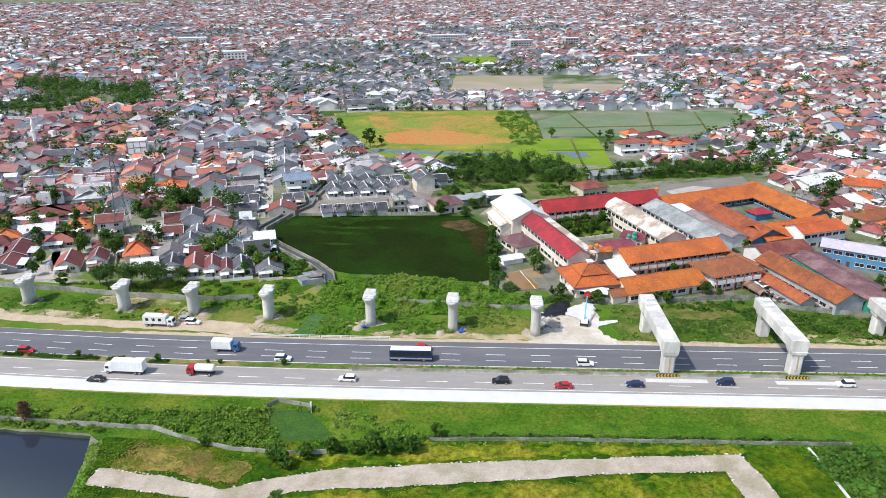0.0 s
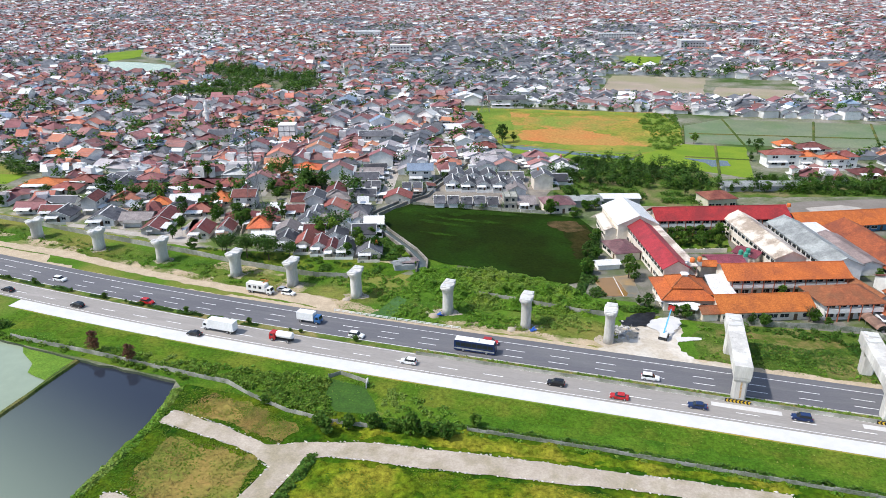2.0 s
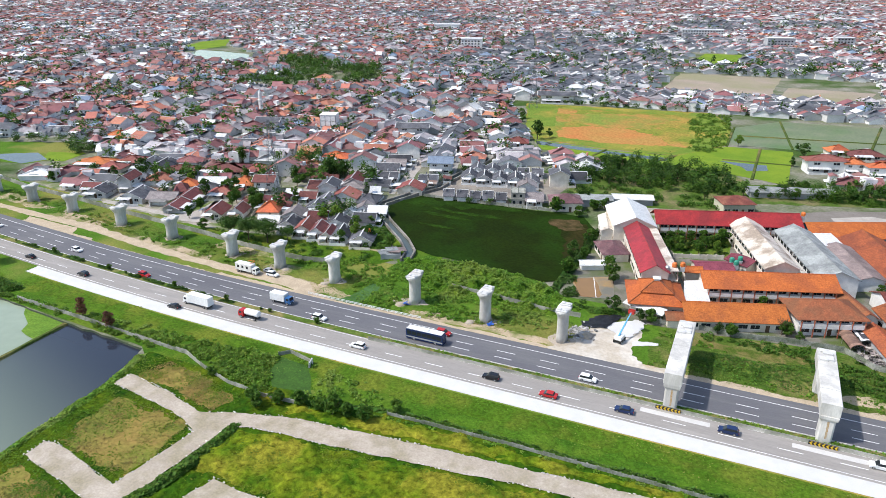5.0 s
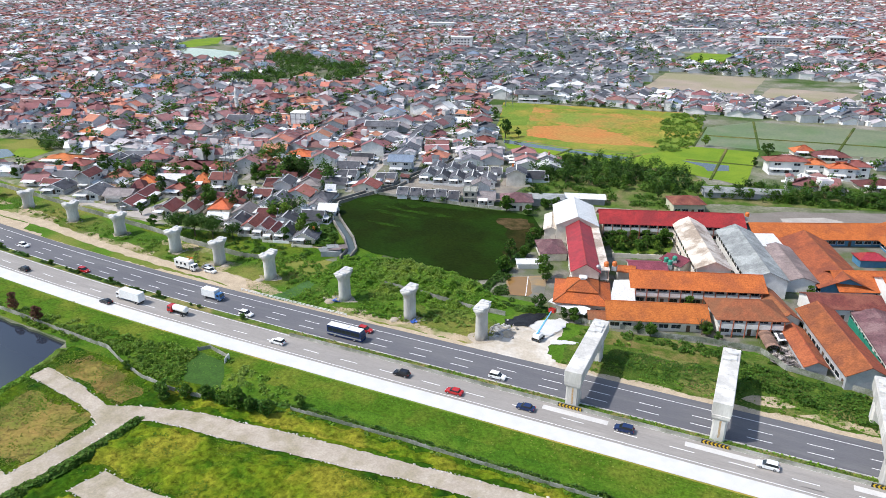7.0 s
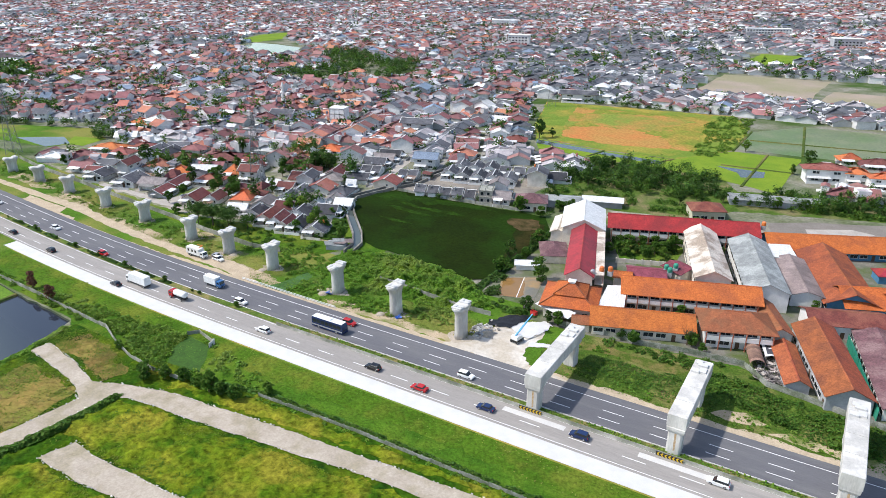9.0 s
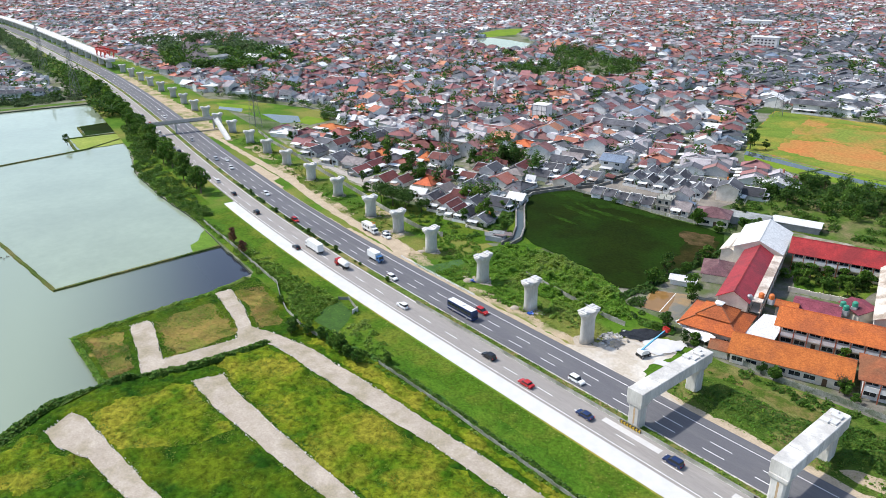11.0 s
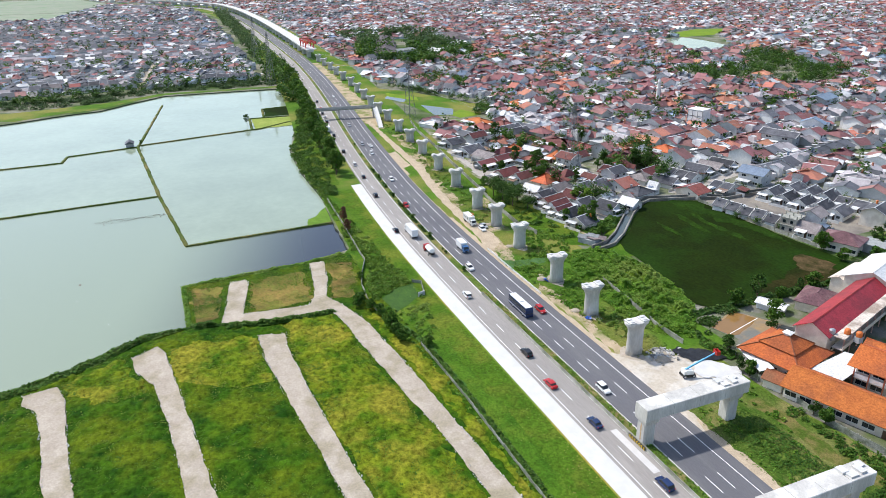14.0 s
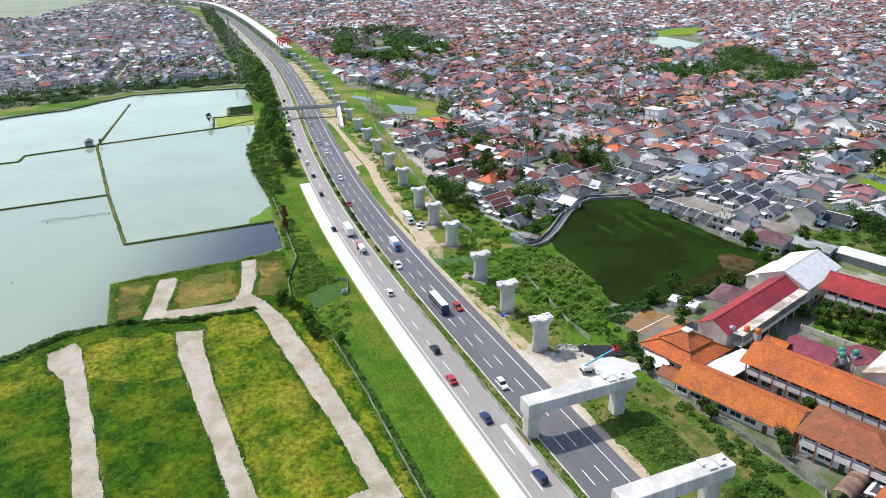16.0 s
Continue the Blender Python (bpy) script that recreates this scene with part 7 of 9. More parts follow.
            if rf.random() < 0.4:
                V += [P(ax + i_ * (aw - .25), ay + j_ * (ad - .25), ah - .45) for i_, j_ in ((-1, -1), (1, -1), (1, 1), (-1, 1))]
                F += [(n2 + 8, n2 + 9, n2 + 10, n2 + 11)] + [(n2 + 4 + i_, n2 + 4 + (i_ + 1) % 4, n2 + 8 + (i_ + 1) % 4, n2 + 8 + i_) for i_ in range(4)]
                MI += [4] + [7] * 4
            else:
                V += [P(ax + i_ * (aw + .4), ay + j_ * (ad + .4), ah - .05) for i_, j_ in ((-1, -1), (1, -1), (1, 1), (-1, 1))] + [P(ax - aw - .4, ay, ah + ad * .42), P(ax + aw + .4, ay, ah + ad * .42)]
                F += [(n2 + 8, n2 + 9, n2 + 13, n2 + 12), (n2 + 10, n2 + 11, n2 + 12, n2 + 13), (n2 + 5, n2 + 6, n2 + 13), (n2 + 4, n2 + 12, n2 + 7)]
                MI += [rf.choice((TONES.index(tone), TONES.index(tone), 0, 2, 3, 4, 4, 6))] * 2 + [7] * 2
        if rf.random() < 0.12:
            n2, tx, ty, tz = len(V), rf.uniform(-.4, .4) * hx, rf.uniform(-.4, .4) * hy, eave
            V += [P(tx + r_ * math.cos(a_ * 1.047), ty + r_ * math.sin(a_ * 1.047), z_) for r_, z_ in ((.55, tz), (.55, ridge + 1.1)) for a_ in range(6)]
            F += [(n2 + a_, n2 + (a_ + 1) % 6, n2 + 6 + (a_ + 1) % 6, n2 + 6 + a_) for a_ in range(6)] + [tuple(range(n2 + 6, n2 + 12))]
            MI += [rf.choice((1, 6, 5))] * 7
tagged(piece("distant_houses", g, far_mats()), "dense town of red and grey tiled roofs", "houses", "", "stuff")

# lean-to roofs and sheds between the nearest houses
RUSTY = roofing("rusty_sheets", (0.24, 0.15, 0.105), (0.16, 0.10, 0.075), rvar=0.3, c=(0.30, 0.26, 0.22))
CEMENT = roofing("cement_sheets", (0.30, 0.29, 0.275), (0.22, 0.212, 0.20), rvar=0.35, c=(0.17, 0.16, 0.15))
LEANS = []
rl = random.Random(31)


def lean_to(kind, m):
    """A sloping sheet on posts with a low wall behind."""
    if kind < len(LEANS):
        return copy_thing(LEANS[kind], m)
    mat, words = ((T_WHITE, "white"), (CEMENT, "grey cement"), (RUSTY, "rusty brown"), (T_DARK, "dark red"), (CEMENT, "patched grey"), (T_BLUE, "blue-grey"))[kind]
    t = thing("lean_to", f"lean-to shed with a {words} sheet roof", "shed", m, "lean-to sheds among the houses")
    top = [(-1.6, -1.4, 2.2), (1.6, -1.4, 2.2), (1.6, 1.4, 2.75), (-1.6, 1.4, 2.75)]
    piece("roof_sheet", Geo().add(top + [(x, y, z - .09) for x, y, z in top], [(0, 1, 2, 3), (7, 6, 5, 4), (0, 4, 5, 1), (1, 5, 6, 2), (2, 6, 7, 3), (3, 7, 4, 0)]), mat, t)
    piece("wall", Geo().box(-1.5, 1.5, 1.2, 1.34, -.1, 2.6).box(-1.5, -1.36, -1.2, 1.2, -.1, 1.5 if kind % 2 else 2.1), W_ASH if kind % 2 else W_WHITE, t)
    piece("post", Geo().bar((1.45, -1.25, -.1), (1.45, -1.25, 2.2), .06), STEEL, t)
    LEANS.append(t)
    return t


spots = [(h[3], h[4], h[6], h[7], SLANT + h[5]) for h in BY_HAND if -290 < h[3] < -70 and h[4] < 200] + [(h[1], h[2], h[4], 11.0, h[3]) for h in HOMES[:64]]
for i, (x, y, w, d, yaw) in enumerate(spots):
    for q in range(2):
        a = yaw + rl.choice((0, math.pi / 2, math.pi, -math.pi / 2))
        far_ = max(w, d) * 0.5 + rl.uniform(0.2, 1.6)
        p = Vector((x - math.sin(a) * far_, y + math.cos(a) * far_))
        k = i * 2 + q
        if rl.random() < 0.5 or any(inside(p.x, p.y, z) for z in NO_HOUSE[:1] + [DARK_PADDY]) or p.y < wall_line(p.x) + 2:
            continue
        lean_to(len(LEANS) if len(LEANS) < 6 else rl.choice((0, 0, 1, 1, 2, 3, 4, 5)), Matrix.Translation((p.x, p.y, 0)) @ Matrix.Rotation(a + math.pi + rl.uniform(-.06, .06), 4, "Z") @ Matrix.Diagonal((rl.uniform(.8, 1.7), rl.uniform(.7, 1.3), rl.uniform(.85, 1.15), 1)))

# lanes between the rows of houses
lane = surface("lane_concrete", (0.33, 0.31, 0.28), (0.24, 0.23, 0.21), 0.2, 3.0, 0.9, 0, 0.15)
g = Geo()
for q in LANES:
    g.add([(p.x, p.y, 0.05) for p in q], [(0, 1, 2, 3)])
setting("lane", g, lane, "narrow pale concrete lanes between the houses", "road")

# landmarks of the town
R_DUSK = roofing("dusky_brown_roof", (0.10, 0.082, 0.085), (0.075, 0.062, 0.066), c=(0.13, 0.105, 0.105))
hall("market_hall", "large hall with a dusky brown roof among trees", (-795, 196), (-640, 150), 24, 6, 10, R_DUSK, W_ASH, 1, hip=True, windows=False)
hall("long_shed", "long low white-walled shed with a grey roof before the wood", (-652, 148), (-668, 190), 13, 5, 6.4, R_GREY, W_WHITE, 1)
hall("market_hall", "large hall with a dusky brown roof among trees", (-788, 288), (-715, 271), 26, 6, 10, R_DUSK, W_ASH, 1, hip=True, windows=False)
t = thing("minaret", "slim white minaret rising over the roofs", "minaret", Matrix.Translation((-314, 253, 0)))
piece("shaft", Geo().rings([[(r * math.cos(a * .785), r * math.sin(a * .785), z) for a in range(8)] for r, z in ((1.6, 0), (1.4, 6), (1.1, 13))]), W_WHITE, t)
piece("balcony", Geo().rings([[(r * math.cos(a * .785), r * math.sin(a * .785), z) for a in range(8)] for r, z in ((1.2, 8.6), (1.9, 9), (1.9, 9.8))]), W_WHITE, t)
piece("spire", Geo().rings([[(r * math.cos(a * .785), r * math.sin(a * .785), z) for a in range(8)] for r, z in ((1.3, 13), (1.2, 14.2), (.1, 17))]), W_WHITE, t)
t = thing("tower_house", "white box-shaped tower house with dark frames", "house", Matrix.Translation((-236, 222, 0)) @ Matrix.Rotation(SLANT, 4, "Z"))
piece("wall", Geo().box(-5, 5, -4.5, 4.5, 0, 11), W_WHITE, t)
for k_ in range(4):
    piece("frame_strip", Geo().box(-5.1 + k_ * 3.33, -4.9 + k_ * 3.33, -4.6, -4.5, 4, 11), T_GREY, t)
for z in (4, 7.5, 10.8):
    piece("frame_band", Geo().box(-5.1, 5.1, -4.62, -4.5, z, z + .2), T_GREY, t)
piece("parapet", Geo().box(-5.1, 5.1, -4.6, 4.6, 11, 11.5), W_WHITE, t)
t = thing("concrete_frame", "unfinished block house with bare columns on top", "building", Matrix.Translation((-81, 133.5, 0)) @ Matrix.Rotation(SLANT, 4, "Z"))
BARE = surface("bare_block_wall", (0.42, 0.385, 0.34), (0.33, 0.30, 0.265), 0.6, 4.0, 0.95, 0, 0.2, c=(0.26, 0.24, 0.21), cscale=0.3)
piece("wall", Geo().box(-3.0, 3.0, -3.6, 3.6, -.1, 5.8), BARE, t)
for z in (2.9, 5.8):
    piece("slab", Geo().box(-3.25, 3.25, -3.9, 3.9, z, z + .22), OLDCONC, t)
for x in (-2.9, 0, 2.9):
    for y in (-3.5, 0, 3.5):
        piece("column", Geo().box(x - .18, x + .18, y - .18, y + .18, 5.9, 7.3), OLDCONC, t)
# Dark slabs on the wall stand in for the shade inside window openings.
for z in (0.9, 3.9):
    for x in (-1.6, 1.2):
        piece("opening", Geo().box(x - .55, x + .55, -3.66, -3.55, z, z + 1.2), GLASS, t)
    piece("opening", Geo().box(2.95, 3.06, -1.2, 0.2, z, z + 1.2), GLASS, t)
for n_, (x, y, w, d, h, mt, words) in enumerate(((-86, 1000, 60, 12, 10, W_WHITE, "long white building"), (-330, 690, 26, 14, 14, W_WHITE, "tall white block"), (20, 880, 34, 16, 12, W_GREY, "grey office block"), (95, 905, 22, 14, 13, W_GREY, "pale multi-storey block"), (-480, 950, 40, 20, 9, W_WHITE, "long pale hall"), (150, 700, 26, 12, 9, W_CREAM, "cream two-storey block"))):
    t = thing("block", words + " among the far roofs", "building", Matrix.Translation((x, y, 0)) @ Matrix.Rotation(SLANT, 4, "Z"))
    piece("wall", Geo().box(-w / 2, w / 2, -d / 2, d / 2, 0, h), mt, t)
    piece("roof", Geo().box(-w / 2 - .5, w / 2 + .5, -d / 2 - .5, d / 2 + .5, h, h + .6), R_WHITE, t)
    for q in range(int(h // 3.2)):
        for c_ in range(int(w // 4)):
            piece("window", Geo().box(-w / 2 + 1 + c_ * 4, -w / 2 + 3 + c_ * 4, -d / 2 - .06, -d / 2, 1 + q * 3.2, 2.5 + q * 3.2), GLASS, t)

# ---- trees and shrubs ----
TREES = {}


def crown_points(rnd, n, r, h0, h1, flat, per):
    pts = []
    for i in range(n):
        a, q = rnd.uniform(0, 6.283), math.sqrt(rnd.random())
        z = rnd.uniform(0, 1)
        bulge = (math.sin(math.pi * (0.12 + 0.8 * z)) if not flat else (0.55 + 0.45 * z))
        c_ = Vector((math.cos(a) * q * r * bulge * 0.8, math.sin(a) * q * r * bulge * 0.8, h0 + (h1 - h0) * z))
        cr = r * rnd.uniform(0.24, 0.42)
        for k in range(per):
            d_ = Vector((rnd.gauss(0, 1), rnd.gauss(0, 1), rnd.gauss(0.35, 0.8))).normalized()
            pts.append(c_ + Vector((d_.x * cr, d_.y * cr, d_.z * cr * 0.7)) * rnd.uniform(0.7, 1.1))
    return pts


BROWNLEAF = foliage("withered_leaves", (0.16, 0.075, 0.045), (0.10, 0.05, 0.035), 0.3)
KINDS = {"round": (3.0, 2.2, 7.0, False, LEAF, "leafy green tree"), "dark": (3.2, 2.0, 8.0, False, LEAFDARK, "dark green dense tree"), "broad": (5.6, 4.4, 7.6, True, LEAFDARK, "wide umbrella-shaped dark green tree"),
         "light": (2.6, 1.6, 6.0, False, LEAFLIGHT, "light green young tree"), "tall": (2.4, 2.5, 10.5, False, LEAF, "tall slender green tree"), "dead": (2.6, 1.5, 7.0, False, BROWNLEAF, "dead brown-leaved tree"), "low": (1.9, 0.7, 3.4, False, LEAF, "low bushy green tree")}


def tree(kind, seed, x, y, k=1.0, z=0.0):
    r, h0, h1, flat, leaf, words = KINDS[kind]
    m = Matrix.Translation((x, y, z)) @ Matrix.Rotation(seed * 2.4 + x, 4, "Z") @ Matrix.Diagonal((k, k, k * (0.92 + 0.16 * ((seed * 7 + int(abs(x))) % 5) / 4), 1))
    key = (kind, seed % 3)
    if key in TREES:
        return copy_thing(TREES[key], m)
    rnd = random.Random(str(key))
    t = thing("tree", words + " beside houses and fields", "tree", m, "trees")
    g = Geo()
    top = Vector((rnd.uniform(-.3, .3), rnd.uniform(-.3, .3), h0 + (h1 - h0) * 0.35))
    rt = 0.05 * h1 * 0.55
    ring = lambda c_, q: [(c_.x + q * math.cos(a * 1.047), c_.y + q * math.sin(a * 1.047), c_.z) for a in range(6)]
    g.rings([ring(Vector((0, 0, -.2)), rt * 1.4), ring(Vector((0, 0, h0 * .5)), rt), ring(top, rt * .6)])
    for i in range(6):
        a, e = rnd.uniform(0, 6.28), top.lerp(Vector((0, 0, h0 * .7)), rnd.random())
        f = e + Vector((math.cos(a) * r * .65, math.sin(a) * r * .65, (h1 - h0) * rnd.uniform(.2, .5)))
        g.bar(e, f, rt * .35, 0, 5)
    piece("trunk", g, BARK, t)
    pts = crown_points(rnd, 20 if not flat else 30, r, h0 + 0.3, h1, flat, 47 if not flat else 76)
    me = quads_mesh("crown", [tuple(p) for p in pts], [rnd.uniform(.32, .7) * ((r / 3.2) ** .5 if not flat else 0.76) for _ in pts], [leaf], 0.35, seed)
    piece("crown", me, None, t)
    TREES[key] = t
    return t


rt_ = random.Random(11)
WOODY = [("broad", -168, 47.5, 0.95), ("broad", -160.5, 48.5, 1.05), ("broad", -152, 49, 1.0), ("broad", -145.8, 53, 0.72), ("broad", -156, 53.5, 0.8), ("dark", -173, 52, 0.75), ("dark", -146, 57, 0.6), ("round", -179, 75, 0.95), ("low", -203, 69, 1.3), ("low", -185, 51, 1.1), ("round", -199, 58, 0.7), ("light", -140.8, 79, 1.1), ("dark", -188, 127, 1.2), ("dark", -178, 131, 1.1), ("round", -183, 124, 1.0), ("round", -191, 122, 0.9), ("dark", -171, 134, 0.9), ("round", -107, 64, 0.8), ("round", -125, 80, 0.8), ("light", -164, 131, 0.9), ("dark", -169, 92, 0.8), ("round", -212, 111, 0.9), ("round", -236, 105, 1.0), ("dark", -228, 108, 0.9), ("round", -244, 102, 0.9), ("dark", -261, 94, 1.1), ("low", -255, 97, 1.3), ("low", -222, 109, 1.4), ("round", -178, 78, 1.0), ("round", -186, 84, 1.1), ("round", -194, 82, 1.0),
         ("dark", -199, 88, 1.0), ("light", -144, 76, 0.9), ("light", -123, 66, 1.0), ("round", -128, 74, 0.9), ("low", -118, 66, 1.2), ("low", -126, 60, 1.2), ("dark", -210, 80, 0.9), ("round", -206, 90, 1.1), ("tall", -170, 92, 0.8),
         ("round", -27, 68.5, 1.15), ("round", -10, 112, 0.8), ("dark", -6, 109, 0.75), ("round", 0, 111, 0.7), ("dark", 3.5, 114, 0.75), ("round", -12, 106, 0.75), ("round", -2, 103.8, 0.6), ("dark", -16, 112, 0.6), ("dark", -25, 66, 0.9), ("dark", -41.5, 77, 0.8), ("dark", -41, 94, 0.7), ("low", -41, 100, 1.2), ("low", -39, 84, 1.2), ("low", -41, 68, 1.1), ("dark", -23, 48, 0.75), ("dark", -20.5, 45.6, 0.6), ("dark", -12.5, 42.4, 0.62), ("low", -9.5, 42.8, 1.0),
         ("round", -232, -9, 1.7), ("round", -240, -8, 1.5), ("dark", 9.0, 44.2, 0.72), ("low", 12.5, 44, 0.9), ("low", 26.8, 51, 0.9), ("round", 30, 48.5, 0.55), ("dark", -57, 149, 0.8), ("dark", -53, 146, 0.8), ("round", -44, 140, 0.9), ("low", -48, 138, 1.2), ("low", -62, 128, 1.3), ("low", -52, 126.5, 1.2),
         ("round", -13, 110, 0.7), ("round", -6, 115, 0.7), ("low", -2, 118, 1.1), ("round", 2, 113, 0.65), ("low", 5, 117, 1.2), ("low", -9, 105, 1.2), ("low", -3, 108, 1.1), ("light", 4, 107, 0.7), ("low", -15, 104, 1.0), ("light", 21, 122, 0.6), ("round", 54, 92, 0.5), ("low", 20, 66, 1.0), ("low", 30, 67, 0.9),
         ("dark", 84, 56, 0.9), ("dark", 88, 50, 1.0), ("round", 92, 44, 0.9), ("dark", 80, 46, 0.8), ("round", 104, 112, 0.9), ("dark", 112, 152, 1.0), ("dark", 120, 158, 0.9), ("tall", 118, 162, 0.9), ("light", 98, 199, 1.1), ("round", 104, 138, 0.8),
         ("dark", -104, 262, 1.3), ("dark", -110, 256, 1.1), ("round", -114, 268, 1.0), ("dark", -134, 300, 1.0), ("round", -138, 310, 1.0), ("light", 2, 286, 0.9), ("dark", 33, 288, 1.0), ("dark", 36, 270, 0.9), ("dark", 30, 250, 0.8)]
for i, (k_, x, y, s_) in enumerate(WOODY):
    tree(k_, i, x, y, s_)
# trees too many to count, in one mesh
pts, sizes, tints = [], [], []


def far_tree(x, y, r, h, fine=1):
    for k in range((2, 4, 8)[fine]):
        q_ = math.sqrt(rt_.random()) * 0.62 * r
        a_ = rt_.uniform(0, 6.283)
        c_ = (x + q_ * math.cos(a_), y + q_ * math.sin(a_), h * rt_.uniform(.35, .88))
        for q in range((4, 9, 18)[fine]):
            pts.append((c_[0] + rt_.gauss(0, .26) * r, c_[1] + rt_.gauss(0, .26) * r, max(0.4, c_[2] + rt_.gauss(0, .14) * h)))
            sizes.append(rt_.uniform(.45, .8) * r * (0.9, 0.56, 0.36)[fine])
            # Trees past 800 m get the leaf colour with haze painted in.
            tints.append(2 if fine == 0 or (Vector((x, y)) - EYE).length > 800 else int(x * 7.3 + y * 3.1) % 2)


def fill(poly, n, r0, r1, h0, h1, fine=1, clump=0.0):
    xs, ys = [p[0] for p in poly], [p[1] for p in poly]
    while n:
        x, y = rt_.uniform(min(xs), max(xs)), rt_.uniform(min(ys), max(ys))
        if inside(x, y, poly) and noise.noise((x * 0.03, y * 0.03, 4)) > clump - 0.35 - (0 if clump else 9):
            far_tree(x, y, rt_.uniform(r0, r1), rt_.uniform(h0, h1), fine)
            n -= 1


t = thing("bare_tree", "leafless brown tree beside the classroom row", "tree", Matrix.Translation((25.6, 51.0, 0)))
g, rb = Geo(), random.Random(5)
g.rings([[(q * math.cos(a * 1.047), q * math.sin(a * 1.047), z) for a in range(6)] for q, z in ((.22, -.2), (.17, 1.2), (.12, 2.4))])
for i in range(9):
    a0 = i * 0.7
    e = Vector((math.cos(a0) * rb.uniform(.9, 1.6), math.sin(a0) * rb.uniform(.9, 1.6), rb.uniform(3.4, 5.0)))
    g.bar((0, 0, rb.uniform(1.6, 2.3)), e, .07, 0, 5)
    for k in range(5):
        g.bar(e * rb.uniform(.6, 1), e + Vector((rb.uniform(-1, 1), rb.uniform(-1, 1), rb.uniform(.2, 1.3))), .03, 0, 4)
piece("trunk", g, BARK, t)
# belt of trees between the fields and the school
for i in range(30):
    x = rt_.uniform(-66, 4)
    tree(rt_.choice(("dark", "round", "dark", "low")), i, x, 176 + 46 * rt_.random() ** 0.8 - (x + 66) * 0.12, rt_.uniform(0.65, 1.05))
for i in range(20):
    x = 4 + i * 5.4
    tree(rt_.choice(("dark", "round", "dark")), i, x, 180 + (x - 4) * 0.29 + rt_.uniform(-2, 4), rt_.uniform(0.5, 0.85))
for i in range(14):
    x = 24 + rt_.uniform(0, 75)
    tree(rt_.choice(("round", "low", "dark")), i, x, 200 + (x - 24) * 0.25 + rt_.uniform(-6, 10), rt_.uniform(0.5, 0.9))
fill([(-68, 182), (-62, 228), (-2, 224), (10, 194), (-18, 178)], 110, 2.0, 3.4, 4, 8, 2)
fill([(8, 184), (28, 208), (104, 228), (104, 205), (48, 189)], 90, 1.8, 3.0, 3.5, 6.5, 2)
# belt along the pond, south of the motorway
for i in range(60):
    x = -233 - 330 * (i / 60) ** 0.9 - rt_.uniform(0, 4)
    tree(rt_.choice(("round", "round", "light", "round")), i, x, bend(x) - 14.5 - rt_.uniform(0, 5) * min(1, (-228 - x) / 40 + .2), rt_.uniform(0.9, 1.4) * (1.3 if x < -255 else 1.0))
for x, y, k_ in ((-372, -34, 0.6), (-343, -100, 0.3)):
    tree("dark", 1, x, y, k_)
for i, (x, y, k_) in enumerate(((-164.5, -23.0, 0.85), (-151.5, -25, 0.72))):
    tree("dead", i, x, y, k_)
for i in range(24):
    x = -236 - i * 12
    far_tree(x, bend(x) - 14 - rt_.uniform(0, 7), rt_.uniform(2, 3.2), rt_.uniform(3, 6), 2)
GAPS.sort(key=lambda p: (Vector(p) - EYE).length)
near_gaps = [p for p in GAPS if (Vector(p) - EYE).length < 470]
for i, (x, y) in enumerate(near_gaps[:50]):
    tree(rt_.choice(("round", "dark", "light", "low", "tall")), i, x, y, rt_.uniform(0.8, 1.15))
for h_ in BY_HAND:
    for k_ in range(2):
        if rt_.random() < 0.6:
            a_, d_ = rt_.uniform(0, 6.28), max(h_[6], h_[7]) * rt_.uniform(.62, .8)
            far_tree(h_[3] + d_ * math.cos(a_), h_[4] + d_ * math.sin(a_), rt_.uniform(1.0, 2.1), rt_.uniform(2.2, 4.6), 2)

for x, y in GAPS[50:]:
    if rt_.random() < (0.7 if (Vector((x, y)) - EYE).length < 700 else 0.4):
        far_tree(x + rt_.uniform(-3, 3), y + rt_.uniform(-3, 3), rt_.uniform(2.4, 4.4), rt_.uniform(4.5, 9), 2 if (Vector((x, y)) - EYE).length < 380 else 1 if (Vector((x, y)) - EYE).length < 1000 else 0)
for h_ in HOMES:
    green = noise.noise((h_[1] * 0.013, h_[2] * 0.013, 8)) + 0.5 * noise.noise((h_[1] * 0.05, h_[2] * 0.05, 2))
    if rt_.random() < ((0.75 if green > 0.10 else 0.34) if h_[0] < 560 else (0.65 if green > 0.12 else 0.2) if h_[0] < 760 else (0.5 if green > 0.2 else 0.07)):
        k_ = rt_.uniform(0.75, 1.0) if green < 0.12 else rt_.uniform(1.0, 1.6)
        far_tree(h_[1] + rt_.uniform(-8, 8), h_[2] + rt_.uniform(-8, 8), 3.1 * k_, 6.6 * k_, 2 if h_[0] < 380 else 1 if h_[0] < 1000 else 0)
fill(ragged(NO_HOUSE[5], 10, 10, 3), 240, 2.6, 4.8, 5, 11, 2)
fill([(-520, 400), (-430, 330), (-310, 310), (-290, 430), (-340, 520), (-470, 570)], 60, 2.5, 4.5, 6, 11, 1, 0.45)
fill([(-560, 22), (-536, 20), (-545, -84), (-520, -130), (-508, -215), (-530, -215), (-545, -130), (-565, -84)], 170, 2.5, 4.5, 3.5, 7.5)
fill([(-436, 15), (-436, 3), (-490, 4), (-560, 18), (-640, 32), (-640, 40), (-550, 31), (-490, 25)], 90, 3.4, 6.0, 6, 12, 1)
fill([(-810, 166), (-640, 116), (-628, 140), (-652, 160), (-800, 205)], 110, 3.5, 6.5, 8, 14, 1)
fill([(-1500, 50), (-560, 12), (-560, 34), (-1500, 74)], 420, 3, 5.5, 5, 9)
